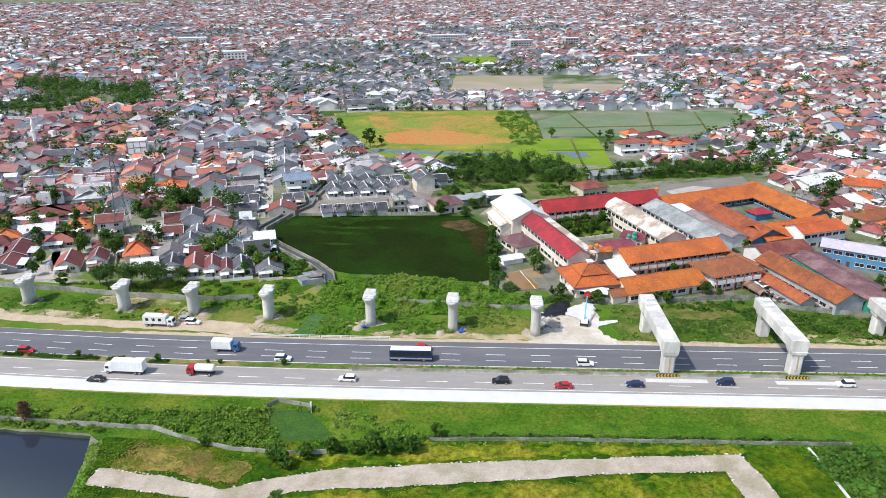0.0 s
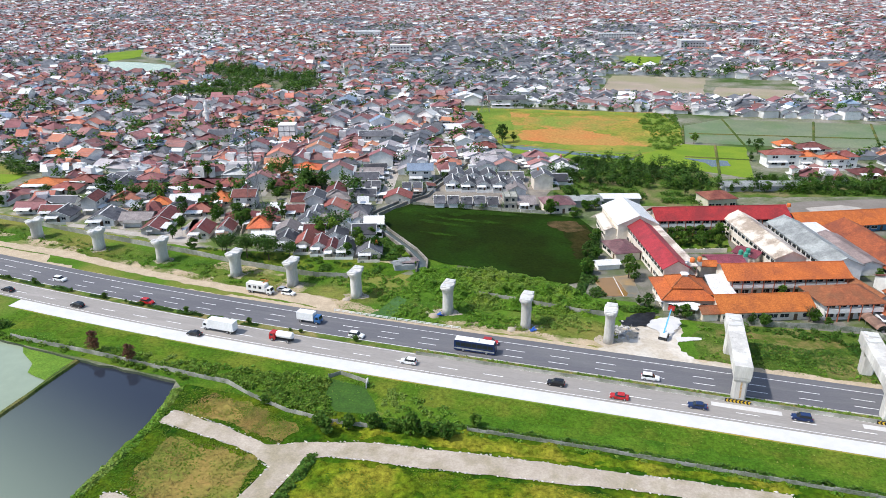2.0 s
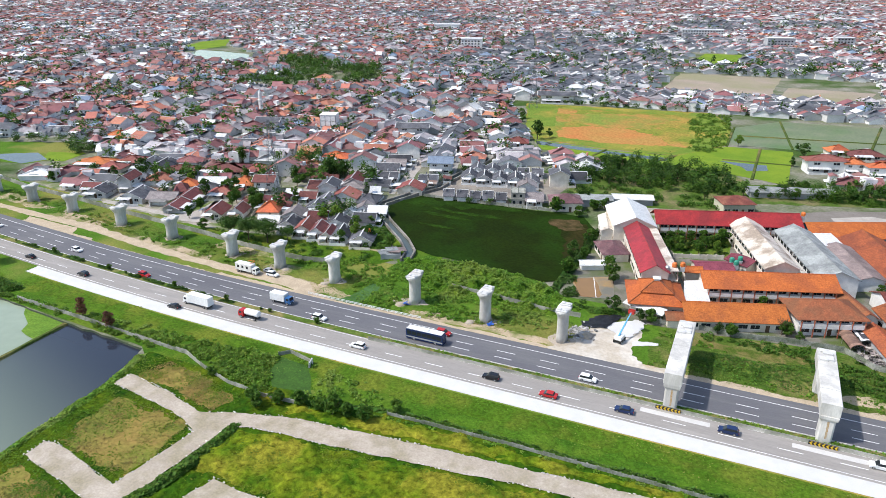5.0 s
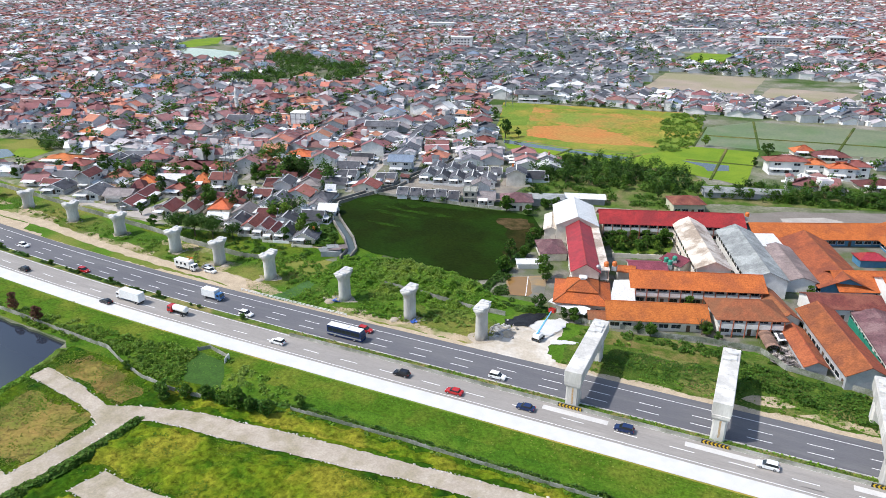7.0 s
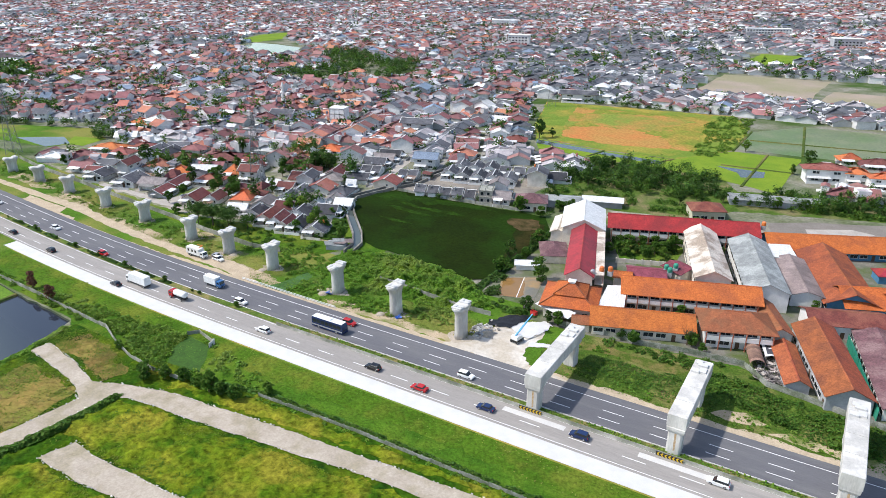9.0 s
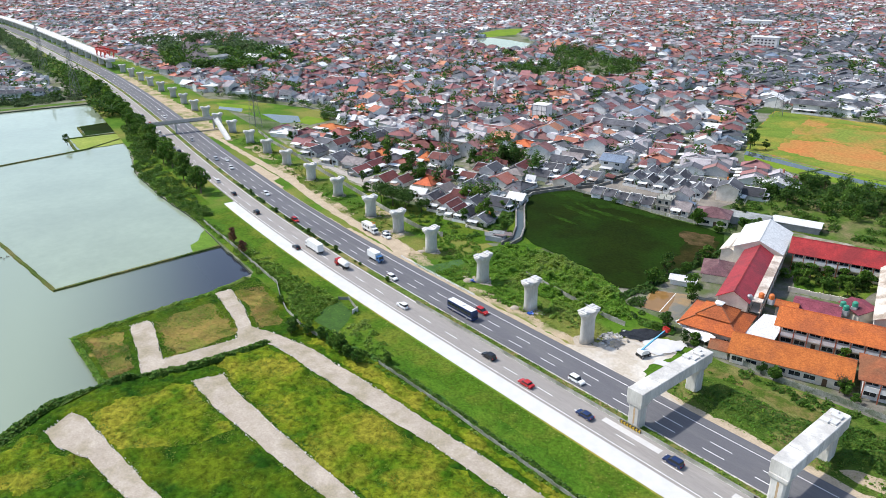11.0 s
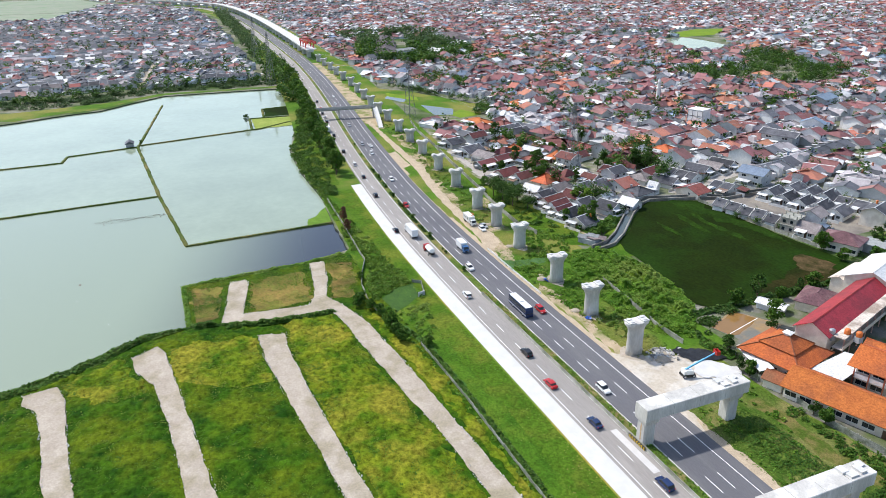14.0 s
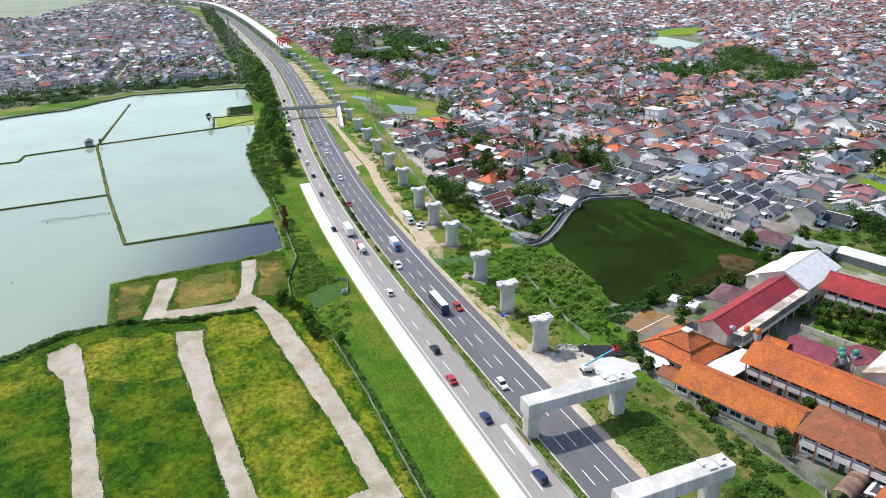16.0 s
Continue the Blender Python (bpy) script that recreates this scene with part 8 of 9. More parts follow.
fill([(-24, 384), (-150, 372), (-150, 376), (-24, 389)], 60, 1.6, 2.4, 2.5, 4)
fill([(-480, 120), (-430, 122), (-420, 160), (-520, 170)], 60, 3, 5, 5, 8)
for o, n_ in (([(-900, 150), (-820, 150), (-820, 300), (-900, 280)], 120), ([(-800, 225), (-640, 182), (-590, 200), (-600, 240), (-700, 262), (-800, 268)], 200), ([(-820, 168), (-640, 122), (-560, 150), (-570, 190), (-615, 185), (-625, 135), (-800, 178)], 150)):
    fill(o, n_, 4.5, 7.5, 7, 12)
fill([(-480, 84), (-440, 112), (-362, 138), (-325, 122), (-330, 112), (-362, 130), (-440, 104), (-478, 80)], 50, 2, 3.6, 3, 6, 2)
for line_, n_, w_ in (([(-703, 320), (-707, 381), (-711, 441), (-703, 499), (-678, 556)], 120, 16), ([(-469, 223), (-477, 268)], 26, 9), ([(-478, 319), (-441, 354)], 24, 9), ([(-456, 394), (-479, 484), (-466, 520)], 60, 14), ([(-1420, 1228), (-875, 1445)], 120, 26), ([(-1042, 548), (-1093, 642)], 40, 18), ([(-374, 230), (-330, 222)], 16, 7), ([(-209, 153), (-197, 159)], 9, 5), ([(-262, 91), (-235, 103)], 15, 4), ([(-200, 127), (-167, 143)], 20, 5), ([(-149, 80), (-137, 86)], 8, 3), ([(-262, 240), (-255, 246)], 7, 4), ([(-288, 544), (-278, 582)], 22, 10), ([(-66, 604), (18, 592)], 40, 8), ([(27, 589), (55, 641)], 36, 14), ([(-11, 640), (12, 680)], 22, 10), ([(-237, 894), (-131, 1005)], 46, 16), ([(-508, 868), (-465, 924)], 30, 14), ([(-962, 744), (-934, 831), (-773, 809)], 40, 14)):
    for a_, b_ in zip(line_, line_[1:]):
        for q_ in range(n_ // (len(line_) - 1)):
            u_ = rt_.random()
            x, y = a_[0] + (b_[0] - a_[0]) * u_ + rt_.gauss(0, w_ * .5), a_[1] + (b_[1] - a_[1]) * u_ + rt_.gauss(0, w_ * .5)
            far_tree(x, y, rt_.uniform(2.4, 4.4), rt_.uniform(5, 9.5), 2 if x > -300 and y < 300 else 1)
for k_ in range(40):
    for sg in (-1, 1):
        far_tree(-550 - k_ * 4.2 + rt_.uniform(-1, 1), -100.5 + k_ * 0.42 + sg * rt_.uniform(4.5, 6.5), rt_.uniform(1.6, 2.8), rt_.uniform(3, 5.5), 1)
fill([(-270, 640), (-190, 560), (-170, 590), (-260, 690)], 50, 3, 5, 5, 8)
tagged(piece("distant_trees", quads_mesh("distant_trees", pts, sizes, [LEAFDARK, LEAF, LEAFHAZED], 0.8, 3, 1.0, tints), None), "scattered green trees among the far houses", "trees", "", "stuff")


def thicket(name, label, poly, n, height, leaf, size, seed, z0=0.0, rough_=0.26, taper=5.0, patchy=False, floor_=None):
    """A bank of shrubs: an uneven mound with loose leaves all over it."""
    rnd = random.Random(seed)
    xs, ys = [p[0] for p in poly], [p[1] for p in poly]
    hill = lambda x, y: z0 + height * max(0.05, 0.5 + 0.95 * noise.noise((x * rough_, y * rough_, seed)) + 0.45 * noise.noise((x * rough_ * 3, y * rough_ * 3, seed + 3)))
    edge = [(Vector(a), Vector(b)) for a, b in zip(poly, poly[1:] + poly[:1])]
    thin = lambda x, y: patchy and noise.noise((x * 0.15, y * 0.15, seed + 9)) + 0.5 * noise.noise((x * 0.5, y * 0.5, seed + 6)) < -0.04

    def rim(x, y):
        q, d_ = Vector((x, y)), 9.0
        for a, b in edge:
            k = max(0.0, min(1.0, (q - a).dot(b - a) / (b - a).length_squared))
            d_ = min(d_, (a.lerp(b, k) - q).length)
        return min(1.0, 0.25 + d_ / taper)

    base = sheet(ragged(poly, 2.0, 1.0, seed), 0, 1.3)
    base.v = [(x, y, (0.75 if not thin(x, y) else 0.12) * hill(x, y) * rim(x, y)) for i, (x, y, z) in enumerate(base.v)]
    t = thing(name, label, "shrubs", None, "", "stuff")
    piece("mound", base, floor_ or leaf, t)
    c_, sz = [], []
    while len(c_) < n:
        x, y = rnd.uniform(min(xs), max(xs)), rnd.uniform(min(ys), max(ys))
        low = thin(x, y)
        if inside(x, y, poly) and not (low and rnd.random() < 0.6):
            c_.append((x, y, (0.3 if low else 1.0) * hill(x, y) * rim(x, y) * rnd.uniform(0.72, 1.06) + rnd.uniform(0, .12)))
            sz.append(rnd.uniform(.6, 1.25) * size)
    piece("leaves", quads_mesh("leaves", c_, sz, [leaf], 1.7, seed), None, t)
    return t


thicket("thicket", "rank green shrubs filling the ground behind the piers", [(-97, 57), (-77, 62.5), (-58, 60.5), (-46, 57), (-37, 49), (-30, 43), (-37, 34.5), (-60, 33), (-84, 36), (-99, 46)], 38000, 2.4, SHRUB, 0.40, 21, 0.0, 0.3, 4.0, True, DEEPGRASS)
thicket("thicket", "green shrubs along the verge in front of the school", [(1.4, 24.4), (8, 21.6), (15.7, 21.2), (22, 22.6), (29, 20.4), (37, 21), (40, 27), (52, 27), (58, 22.4), (95, 21.5), (95, 30), (66, 34.5), (48, 38), (40, 41), (31, 35.5), (20, 32), (14.2, 33.4), (7.5, 31.9), (0.8, 31)], 15000, 1.15, LEAF, 0.36, 22, 0.0, 0.4, 3.5, True, ROUGH)
thicket("thicket", "shrubs round the corner of the meadow", [(22, -31), (27, -27.5), (45, -27), (60, -40), (40, -50), (26, -44)], 3800, 1.9, LEAF, 0.8, 24)
def bushes(label, poly, n, r0, r1, leaf, seed, z0=0.0):
    """Loose rounded bushes, each a heap of leaves."""
    rnd = random.Random(seed)
    xs, ys = [p[0] for p in poly], [p[1] for p in poly]
    c_, sz = [], []
    while n:
        x, y = rnd.uniform(min(xs), max(xs)), rnd.uniform(min(ys), max(ys))
        if not inside(x, y, poly) or noise.noise((x * 0.11, y * 0.11, seed)) < rnd.uniform(-0.5, 0.2) or inside(x, y, DITCH) or inside(x, y, CREEPERS):
            continue
        n -= 1
        r = rnd.uniform(r0, r1)
        for k in range(int(26 + 22 * r)):
            d_ = Vector((rnd.gauss(0, 1), rnd.gauss(0, 1), abs(rnd.gauss(0, .9)))).normalized() * rnd.uniform(.55, 1.05)
            c_.append((x + d_.x * r, y + d_.y * r, z0 + 0.1 + d_.z * r * 0.85))
            sz.append(rnd.uniform(.32, .6) * (0.55 + 0.35 * r))
    tagged(piece("bushes", quads_mesh("bushes", c_, sz, [leaf], 0.7, seed), None), label, "shrubs", "", "stuff")


bushes("green bushes on the motorway slope", [(-160, -23.5), (-140, -22), (-122, -20), (-106, -17.5), (-93, -19), (-90, -33), (-100, -32), (-118, -26), (-140, -25)], 175, 0.5, 1.7, LEAFLIGHT, 23)
bushes("dark bushes along the pond fence", [(-256, -22.4), (-200, -22.6), (-160, -22), (-136, -25), (-132, -28), (-170, -25.4), (-200, -24), (-256, -23.6), (-262, -18), (-258, -14)], 120, 0.5, 1.5, LEAFLIGHT, 29)
bushes("lighter growth on the motorway slope", [(-205, -22), (-160, -20), (-120, -18), (-88, -17), (-60, -20), (-60, -27), (-90, -33), (-120, -25.5), (-160, -23.5), (-205, -23)], 260, 0.4, 1.1, SHRUB, 24)
bushes("shrubs round the railway piers", [(-134, 38), (-120, 35), (-104, 33), (-97, 20), (-84, 19), (-60, 21), (-36, 24), (-36, 34), (-84, 36), (-101, 46), (-112, 50)], 420, 0.4, 1.2, SHRUB, 25)
bushes("low bushes along the construction track", [(-330, 58), (-262, 50), (-200, 42), (-136, 37), (-136, 27), (-160, 27), (-200, 32), (-262, 42), (-330, 48)], 240, 0.35, 1.0, SHRUB, 26)
bushes("reeds and bushes along the pond shore", [(-200, -24), (-245, -24.5), (-290, -20.5), (-346, -6.5), (-400, 5), (-400, 14), (-346, 2), (-290, -9), (-233, -13), (-200, -18)], 420, 0.8, 2.3, LEAF, 31)
bushes("green bushes in front of the school fence", [(-4, 41), (8, 42), (26, 44.5), (42, 45), (48, 38.5), (66, 35), (95, 30), (95, 21), (60, 22), (36, 30), (30, 38.5), (12, 39)], 300, 0.5, 1.5, LEAF, 36)
bushes("dense dark trees behind the school", [(-68, 182), (-62, 226), (-2, 222), (10, 194), (-18, 178)], 150, 1.6, 3.4, LEAFDARK, 61)
bushes("low green scrub at the end of the fallow field", [(-7, 378), (-28, 378), (-32, 340), (-24, 300), (-24, 262), (-6, 266), (-4, 320)], 330, 0.7, 1.9, LEAFLIGHT, 77)
bushes("dense trees along the field", [(8, 184), (28, 206), (104, 226), (104, 205), (48, 189)], 120, 1.4, 2.8, LEAF, 62)
bushes("dense green trees behind the red-roofed block", [(-14, 136), (-4, 141), (14, 148), (30, 150), (20, 158), (-4, 152), (-16, 144)], 46, 1.5, 3.0, LEAF, 63)
bushes("low weeds along the field fence", [(-79, -35.4), (-58, -30.4), (-30, -29), (5, -28.6), (33, -28.4), (33, -27.8), (5, -28), (-30, -28.3), (-58, -29.4), (-79, -34.4)], 90, 0.3, 0.7, SHRUB, 68)
bushes("green shrubs behind the boundary wall", [(-186, 47), (-160, 44), (-130, 41.5), (-118, 43), (-106, 50), (-112, 57), (-150, 56), (-186, 51)], 90, 0.5, 1.5, LEAF, 69)
bushes("green bushes round the broken drain", [(24, -30), (58, -28), (66, -52), (34, -58), (27, -44)], 90, 0.6, 1.8, LEAF, 70)
bushes("dense shrubs in the school garden", [(-17, 116), (6, 122.5), (8, 106), (-8, 99)], 44, 0.8, 1.7, LEAFDARK, 75)
bushes("green trees and shrubs round the sheds", [(-66, 150), (-50, 128), (-42, 130), (-34, 152), (8, 162), (4, 180), (-20, 176), (-60, 184)], 120, 1.0, 2.6, LEAF, 64)
bushes("dark shrubs beside the flooded court", [(-41, 66), (-38, 66), (-33.5, 51), (-30, 50), (-30, 44), (-37, 50)], 26, 0.7, 1.4, LEAFDARK, 65)
bushes("dark tree belt behind the far pond", [(-512, -215), (-492, -170), (-503, -120), (-526, -84), (-519, 16), (-545, 20), (-556, -84), (-530, -130), (-540, -215)], 330, 1.8, 4.0, LEAFHAZED, 66)
bushes("green trees among the houses beside the school", [(98, 120), (104, 230), (130, 300), (230, 330), (230, 120)], 150, 1.6, 3.6, LEAF, 67)
thicket("hedge", "dark banana plants and shrubs along the gravel track", [(-86.4, -45.5), (-85.6, -61), (-88.5, -77), (-92.8, -87), (-95.6, -88), (-92, -77), (-89, -61), (-88.4, -46.5)], 3200, 1.7, LEAF, 0.8, 27, 0.2, 0.26, 1.2)
thicket("hedge", "green growth along the pond bank", [(-95, -87.6), (-91.3, -101), (-86, -109), (-79.6, -119), (-75.5, -131), (-70, -155), (-73, -156), (-79.5, -131), (-84, -119), (-90, -109), (-95.5, -100)], 3400, 1.2, LEAF, 0.75, 28, 0.1, 0.26, 1.2)
thicket("hedge", "green growth round the end plots by the pond", [(-132.4, -33), (-128.9, -46), (-127.9, -68), (-126, -89.2), (-96, -89.2), (-96, -87.6), (-124, -87.6), (-125.6, -68), (-126.4, -46), (-130, -32)], 2600, 0.7, SHRUB, 0.6, 30, 0.1, 0.3, 1.0)
thicket("hedge", "dark shrubs along the canal", [(-117, 58), (-106, 62), (-112, 74), (-122, 84), (-132, 92), (-128, 84), (-120, 74)], 2000, 1.8, LEAF, 0.8, 32, 0.0, 0.26, 1.5)
thicket("hedge", "dark shrubs between the paddy and the court", [(-42, 112), (-39.5, 112), (-38.5, 84), (-40, 50), (-43, 52), (-42, 84)], 1900, 1.6, LEAFDARK, 0.75, 33, 0.0, 0.26, 1.0)
thicket("hedge", "shrubs behind the white building site", [(-30, 45), (-19, 48), (-17, 44), (-27, 42)], 900, 1.4, LEAF, 0.75, 34, 0.0, 0.26, 1.2)
thicket("hedge", "dark shrubs along the field fence", [(-79, -33.6), (-58, -28.4), (-30, -27.4), (5, -27.2), (33, -26.9), (33, -25.4), (5, -25.6), (-30, -25.8), (-58, -26.8), (-79, -32)], 5600, 1.3, LEAF, 0.5, 35, 0.0, 0.35, 0.8)
for i, (x, y, k_) in enumerate(((-78.6, -34.2, 0.95), (-74, -33.8, 0.8), (-69.8, -34, 1.05), (-66, -33.4, 0.9), (-61.6, -33.2, 1.0), (-56.5, -27, 0.7), (-88, -38.8, 1.0), (-90.5, -36.8, 0.9), (-84, -35.8, 0.8), (-107, -32.4, 0.7))):
    tree("low", i, x, y, k_)
for i, x in enumerate((-204, -200, -186, -177.6, -172, -154.5, -151, -142, -132.3, -118.8, -115.5, -98.4, -240, -228, -216, -262, -285)):
    tree("low", i, x, bend(x) + 1.7, 0.26 + 0.08 * (i % 3), 0.1)
for i, (x0, x1) in enumerate(((-192, -184), (-176, -170.6), (-169.2, -159.4), (-157.7, -148.7), (-146.4, -138.6), (-135, -129.5), (-236, -226), (-223, -212), (-209, -200))):
    m0, m1 = bend(x0) + 1.7, bend(x1) + 1.7
    thicket("clipped_hedge", "low clipped dark green hedge in the median strip", [(x0, m0 - .75), (x1, m1 - .75), (x1, m1 + .75), (x0, m0 + .75)], 420, 1.05, LEAFDARK, 0.3, 80 + i, 0.15, 0.12, 0.5)
g_pts, g_siz = [], []
for i in range(1500):
    x = rt_.uniform(-80, 120)
    g_pts.append((x, bend(x) + rt_.uniform(0.9, 2.7), 0.3 + rt_.uniform(0, .25)))
    g_siz.append(rt_.uniform(.3, .6))
tagged(piece("median_plants", quads_mesh("median_plants", g_pts, g_siz, [SHRUB], 0.3, 5), None), "low green plants in the median strip", "plants", "", "stuff")

# loose grass


def grass(name, label, poly, n, size, seed, avoid=(), z0=0.2, dry=0.35):
    rnd = random.Random(seed)
    xs, ys = [p[0] for p in poly], [p[1] for p in poly]
    c_, sz, wh = [], [], []
    while len(c_) < n:
        x, y = rnd.uniform(min(xs), max(xs)), rnd.uniform(min(ys), max(ys))
        w = noise.noise((x * 0.09, y * 0.09, seed)) + 0.6 * noise.noise((x * 0.35, y * 0.35, seed + 2))
        if not inside(x, y, poly) or any(inside(x, y, a) for a in avoid) or rnd.random() > 0.62 + w:
            continue
        c_.append((x, y, z0 + rnd.uniform(.0, .1) + 0.08 * max(0, w)))
        sz.append(size * rnd.uniform(.5, 1.25))
        wh.append(int(name == "verge_tufts") if name != "dry_tufts" else (2 if noise.noise((x * 0.22, y * 0.22, 5)) + rnd.uniform(-.35, .35) > -0.12 else 0))
    tagged(piece(name, quads_mesh(name, c_, sz, [BLADE, BLADEDRY, WITHERED], 3.0, seed, 0.8, wh), None), label, "grass", "", "stuff")


AREA = [(-93.5, -88), (-87, -50), (-60, -44), (3, -38.5), (30, -50), (30, -100), (-10, -135), (-74, -133), (-82, -116)]
long_grass("soft long green meadow grass", AREA, MEADOW, 41, TRACKS + PLOTS, 0.16, 0.68)
for k_, o in enumerate(PLOTS):
    long_grass("soft long yellowish meadow grass", ragged(o, 2.0, 4.5, 60 + k_), MEADOW_Y, 50 + k_, TRACKS, 0.19, 0.65)
grass("meadow_tufts", "tufts of long meadow grass", AREA, 26000, 0.38, 41, TRACKS, 0.27)
grass("meadow_tufts", "tufts of dry grass on the end plots", [(-130, -32), (-126, -88), (-96, -88), (-93, -36), (-118, -28)], 3000, 0.4, 42, TRACKS + DRY_PLOTS, 0.27)
grass("verge_tufts", "tufts of green grass on the motorway slope", [(-210, -14), (120, -14), (120, -27), (-50, -27.5), (-120, -25), (-210, -20)], 2200, 0.4, 43, (), 0.05, 0.12)
grass("verge_tufts", "tufts of grass round the railway piers", [(-330, 44), (-262, 40), (-222, 31), (-166, 23), (-120, 20), (-60, 19), (-28, 22), (-30, 34), (-100, 36), (-160, 41), (-228, 50), (-330, 60)], 16000, 0.5, 44, (DIRTWAY,), 0.05, 0.3)
for k_, o in enumerate(DRY_PLOTS):
    big = [(x + (x - sum(q[0] for q in o) / len(o)) * .06, y + (y - sum(q[1] for q in o) / len(o)) * .06) for x, y in o]
    grass("dry_tufts", "withered brown grass tufts on an end plot", big, 2600, 0.42, 90 + k_, TRACKS, 0.22)
bushes("scattered weeds beside the carriageway", [(-6, 19), (110, 19), (110, 28), (60, 26), (30, 30), (-6, 40)], 170, 0.25, 0.8, SHRUB, 38)
grass("verge_tufts", "tufts of grass beside the carriageway", [(0, 18), (120, 18), (120, 28), (8, 34), (-5, 30)], 3500, 0.45, 45, (), 0.05, 0.3)
# stones along the track edges
g = Geo()
for o in TRACKS:
    for k_, p in enumerate(ragged(o, 0.9, 0.5, 6)):
        if rt_.random() < 0.55:
            r_ = rt_.uniform(.08, .26)
            g.rings([[(p[0] + rt_.uniform(-.3, .3) + r_ * q * math.cos(a * 1.256), p[1] + r_ * q * math.sin(a * 1.256), .3 + h_) for a in range(5)] for q, h_ in ((1, 0), (.6, r_))])
tagged(piece("stones", g, surface("pale_stones", (0.55, 0.52, 0.47), (0.42, 0.40, 0.36), 0.8, 6, 0.9, by="island", rvar=0.25)), "pale stones lining the gravel tracks", "stones", "", "stuff")

# ---- vehicles ----
TYRE = plain("black_tyre", (0.02, 0.02, 0.02), 0.8)
RIM = plain("grey_wheel_rim", (0.45, 0.45, 0.46), 0.35, 0.6)
LAMP = plain("clear_headlight", (0.75, 0.75, 0.72), 0.2)
REDLAMP = plain("red_rear_light", (0.45, 0.02, 0.02), 0.3)
WHEEL = {}


def wheel_mesh(r, w, inner):
    key = (r, w, inner)
    if key not in WHEEL:
        q = r * (0.62 if inner else 1.0)
        WHEEL[key] = Geo().rings([[(q * math.cos(a * .5236), s_, q * math.sin(a * .5236)) for a in range(12)] for s_ in ((-w / 2 - .02, w / 2 + .02) if inner else (-w / 2, w / 2))]).mesh("rim" if inner else "wheel", [RIM if inner else TYRE])
    return WHEEL[key]


def wheels(t, xs, half, r=0.33, w=0.24):
    for x in xs:
        for s_ in (-1, 1):
            o = piece("wheel", wheel_mesh(r, w, False), None, t)
            o.matrix_basis = Matrix.Translation((x, s_ * (half - w / 2), r))
            piece("rim", wheel_mesh(r, w, True), None, o)


def slab_of(profile, half, inset=0.0):
    """A body out of its side outline (x, z), slightly narrower at the edges."""
    return Geo().rings([[(x * (0.985 if abs(y) > half - .08 else 1), y, z - (0.03 if abs(y) > half - .08 and z > 0.6 else 0)) for x, z in profile] for y in (-half, -half + .1, half - .1, half)])


PAINTS = {"white": plain("white_car_paint", (0.78, 0.78, 0.77), 0.25), "black": plain("black_car_paint", (0.012, 0.012, 0.014), 0.2), "red": plain("red_car_paint", (0.42, 0.02, 0.02), 0.25), "silver": plain("silver_car_paint", (0.45, 0.46, 0.47), 0.3, 0.5),
          "navy": plain("navy_car_paint", (0.015, 0.03, 0.09), 0.22), "maroon": plain("maroon_car_paint", (0.12, 0.015, 0.02), 0.25), "blue": plain("blue_car_paint", (0.03, 0.12, 0.30), 0.3)}
CARS = {}
ROADZ = 0.105


def pose_on_road(x, off, east):
    a = math.atan2(bend(x + 4) - bend(x - 4), 8) + (0 if east else math.pi)
    return Matrix.Translation((x, off, ROADZ)) @ Matrix.Rotation(a, 4, "Z")


def car(tone, x, y, east, tall=True):
    m, key = pose_on_road(x, y, east), (tone, tall)
    if key in CARS:
        return copy_thing(CARS[key], m)
    t = thing("car", f"{tone} {'family van' if tall else 'saloon car'} on the motorway", "car", m, "cars on the motorway")
    h = 1.0 if tall else 0.92
    piece("body", slab_of([(-2.2, .3), (-2.25, .75), (-2.1, h), (1.2, h), (2.05, h - .15), (2.25, .65), (2.2, .3)], 0.86), PAINTS[tone], t)
    top = 1.68 if tall else 1.42
    back = -2.05 if tall else -1.5
    piece("cabin_glass", slab_of([(back, h - .02), (back + .25, top - .06), (0.35, top - .06), (1.15, h - .02)], 0.78), GLASS, t, "dark glass")
    piece("roof_panel", slab_of([(back + .2, top - .07), (back + .3, top), (0.25, top), (0.4, top - .07)], 0.76), PAINTS[tone], t)
    for s_ in (-1, 1):
        piece("headlight", Geo().box(2.1, 2.24, s_ * .62 - .16, s_ * .62 + .16, .62, .78), LAMP, t)
        piece("tail_light", Geo().box(-2.27, -2.16, s_ * .68 - .1, s_ * .68 + .1, .7, 1.0), REDLAMP, t)
        piece("mirror", Geo().box(.75, .9, s_ * .92 - .08, s_ * .92 + .08, h, h + .16), PAINTS[tone], t)
    wheels(t, (-1.35, 1.4), 0.87)
    CARS[key] = t
    return t


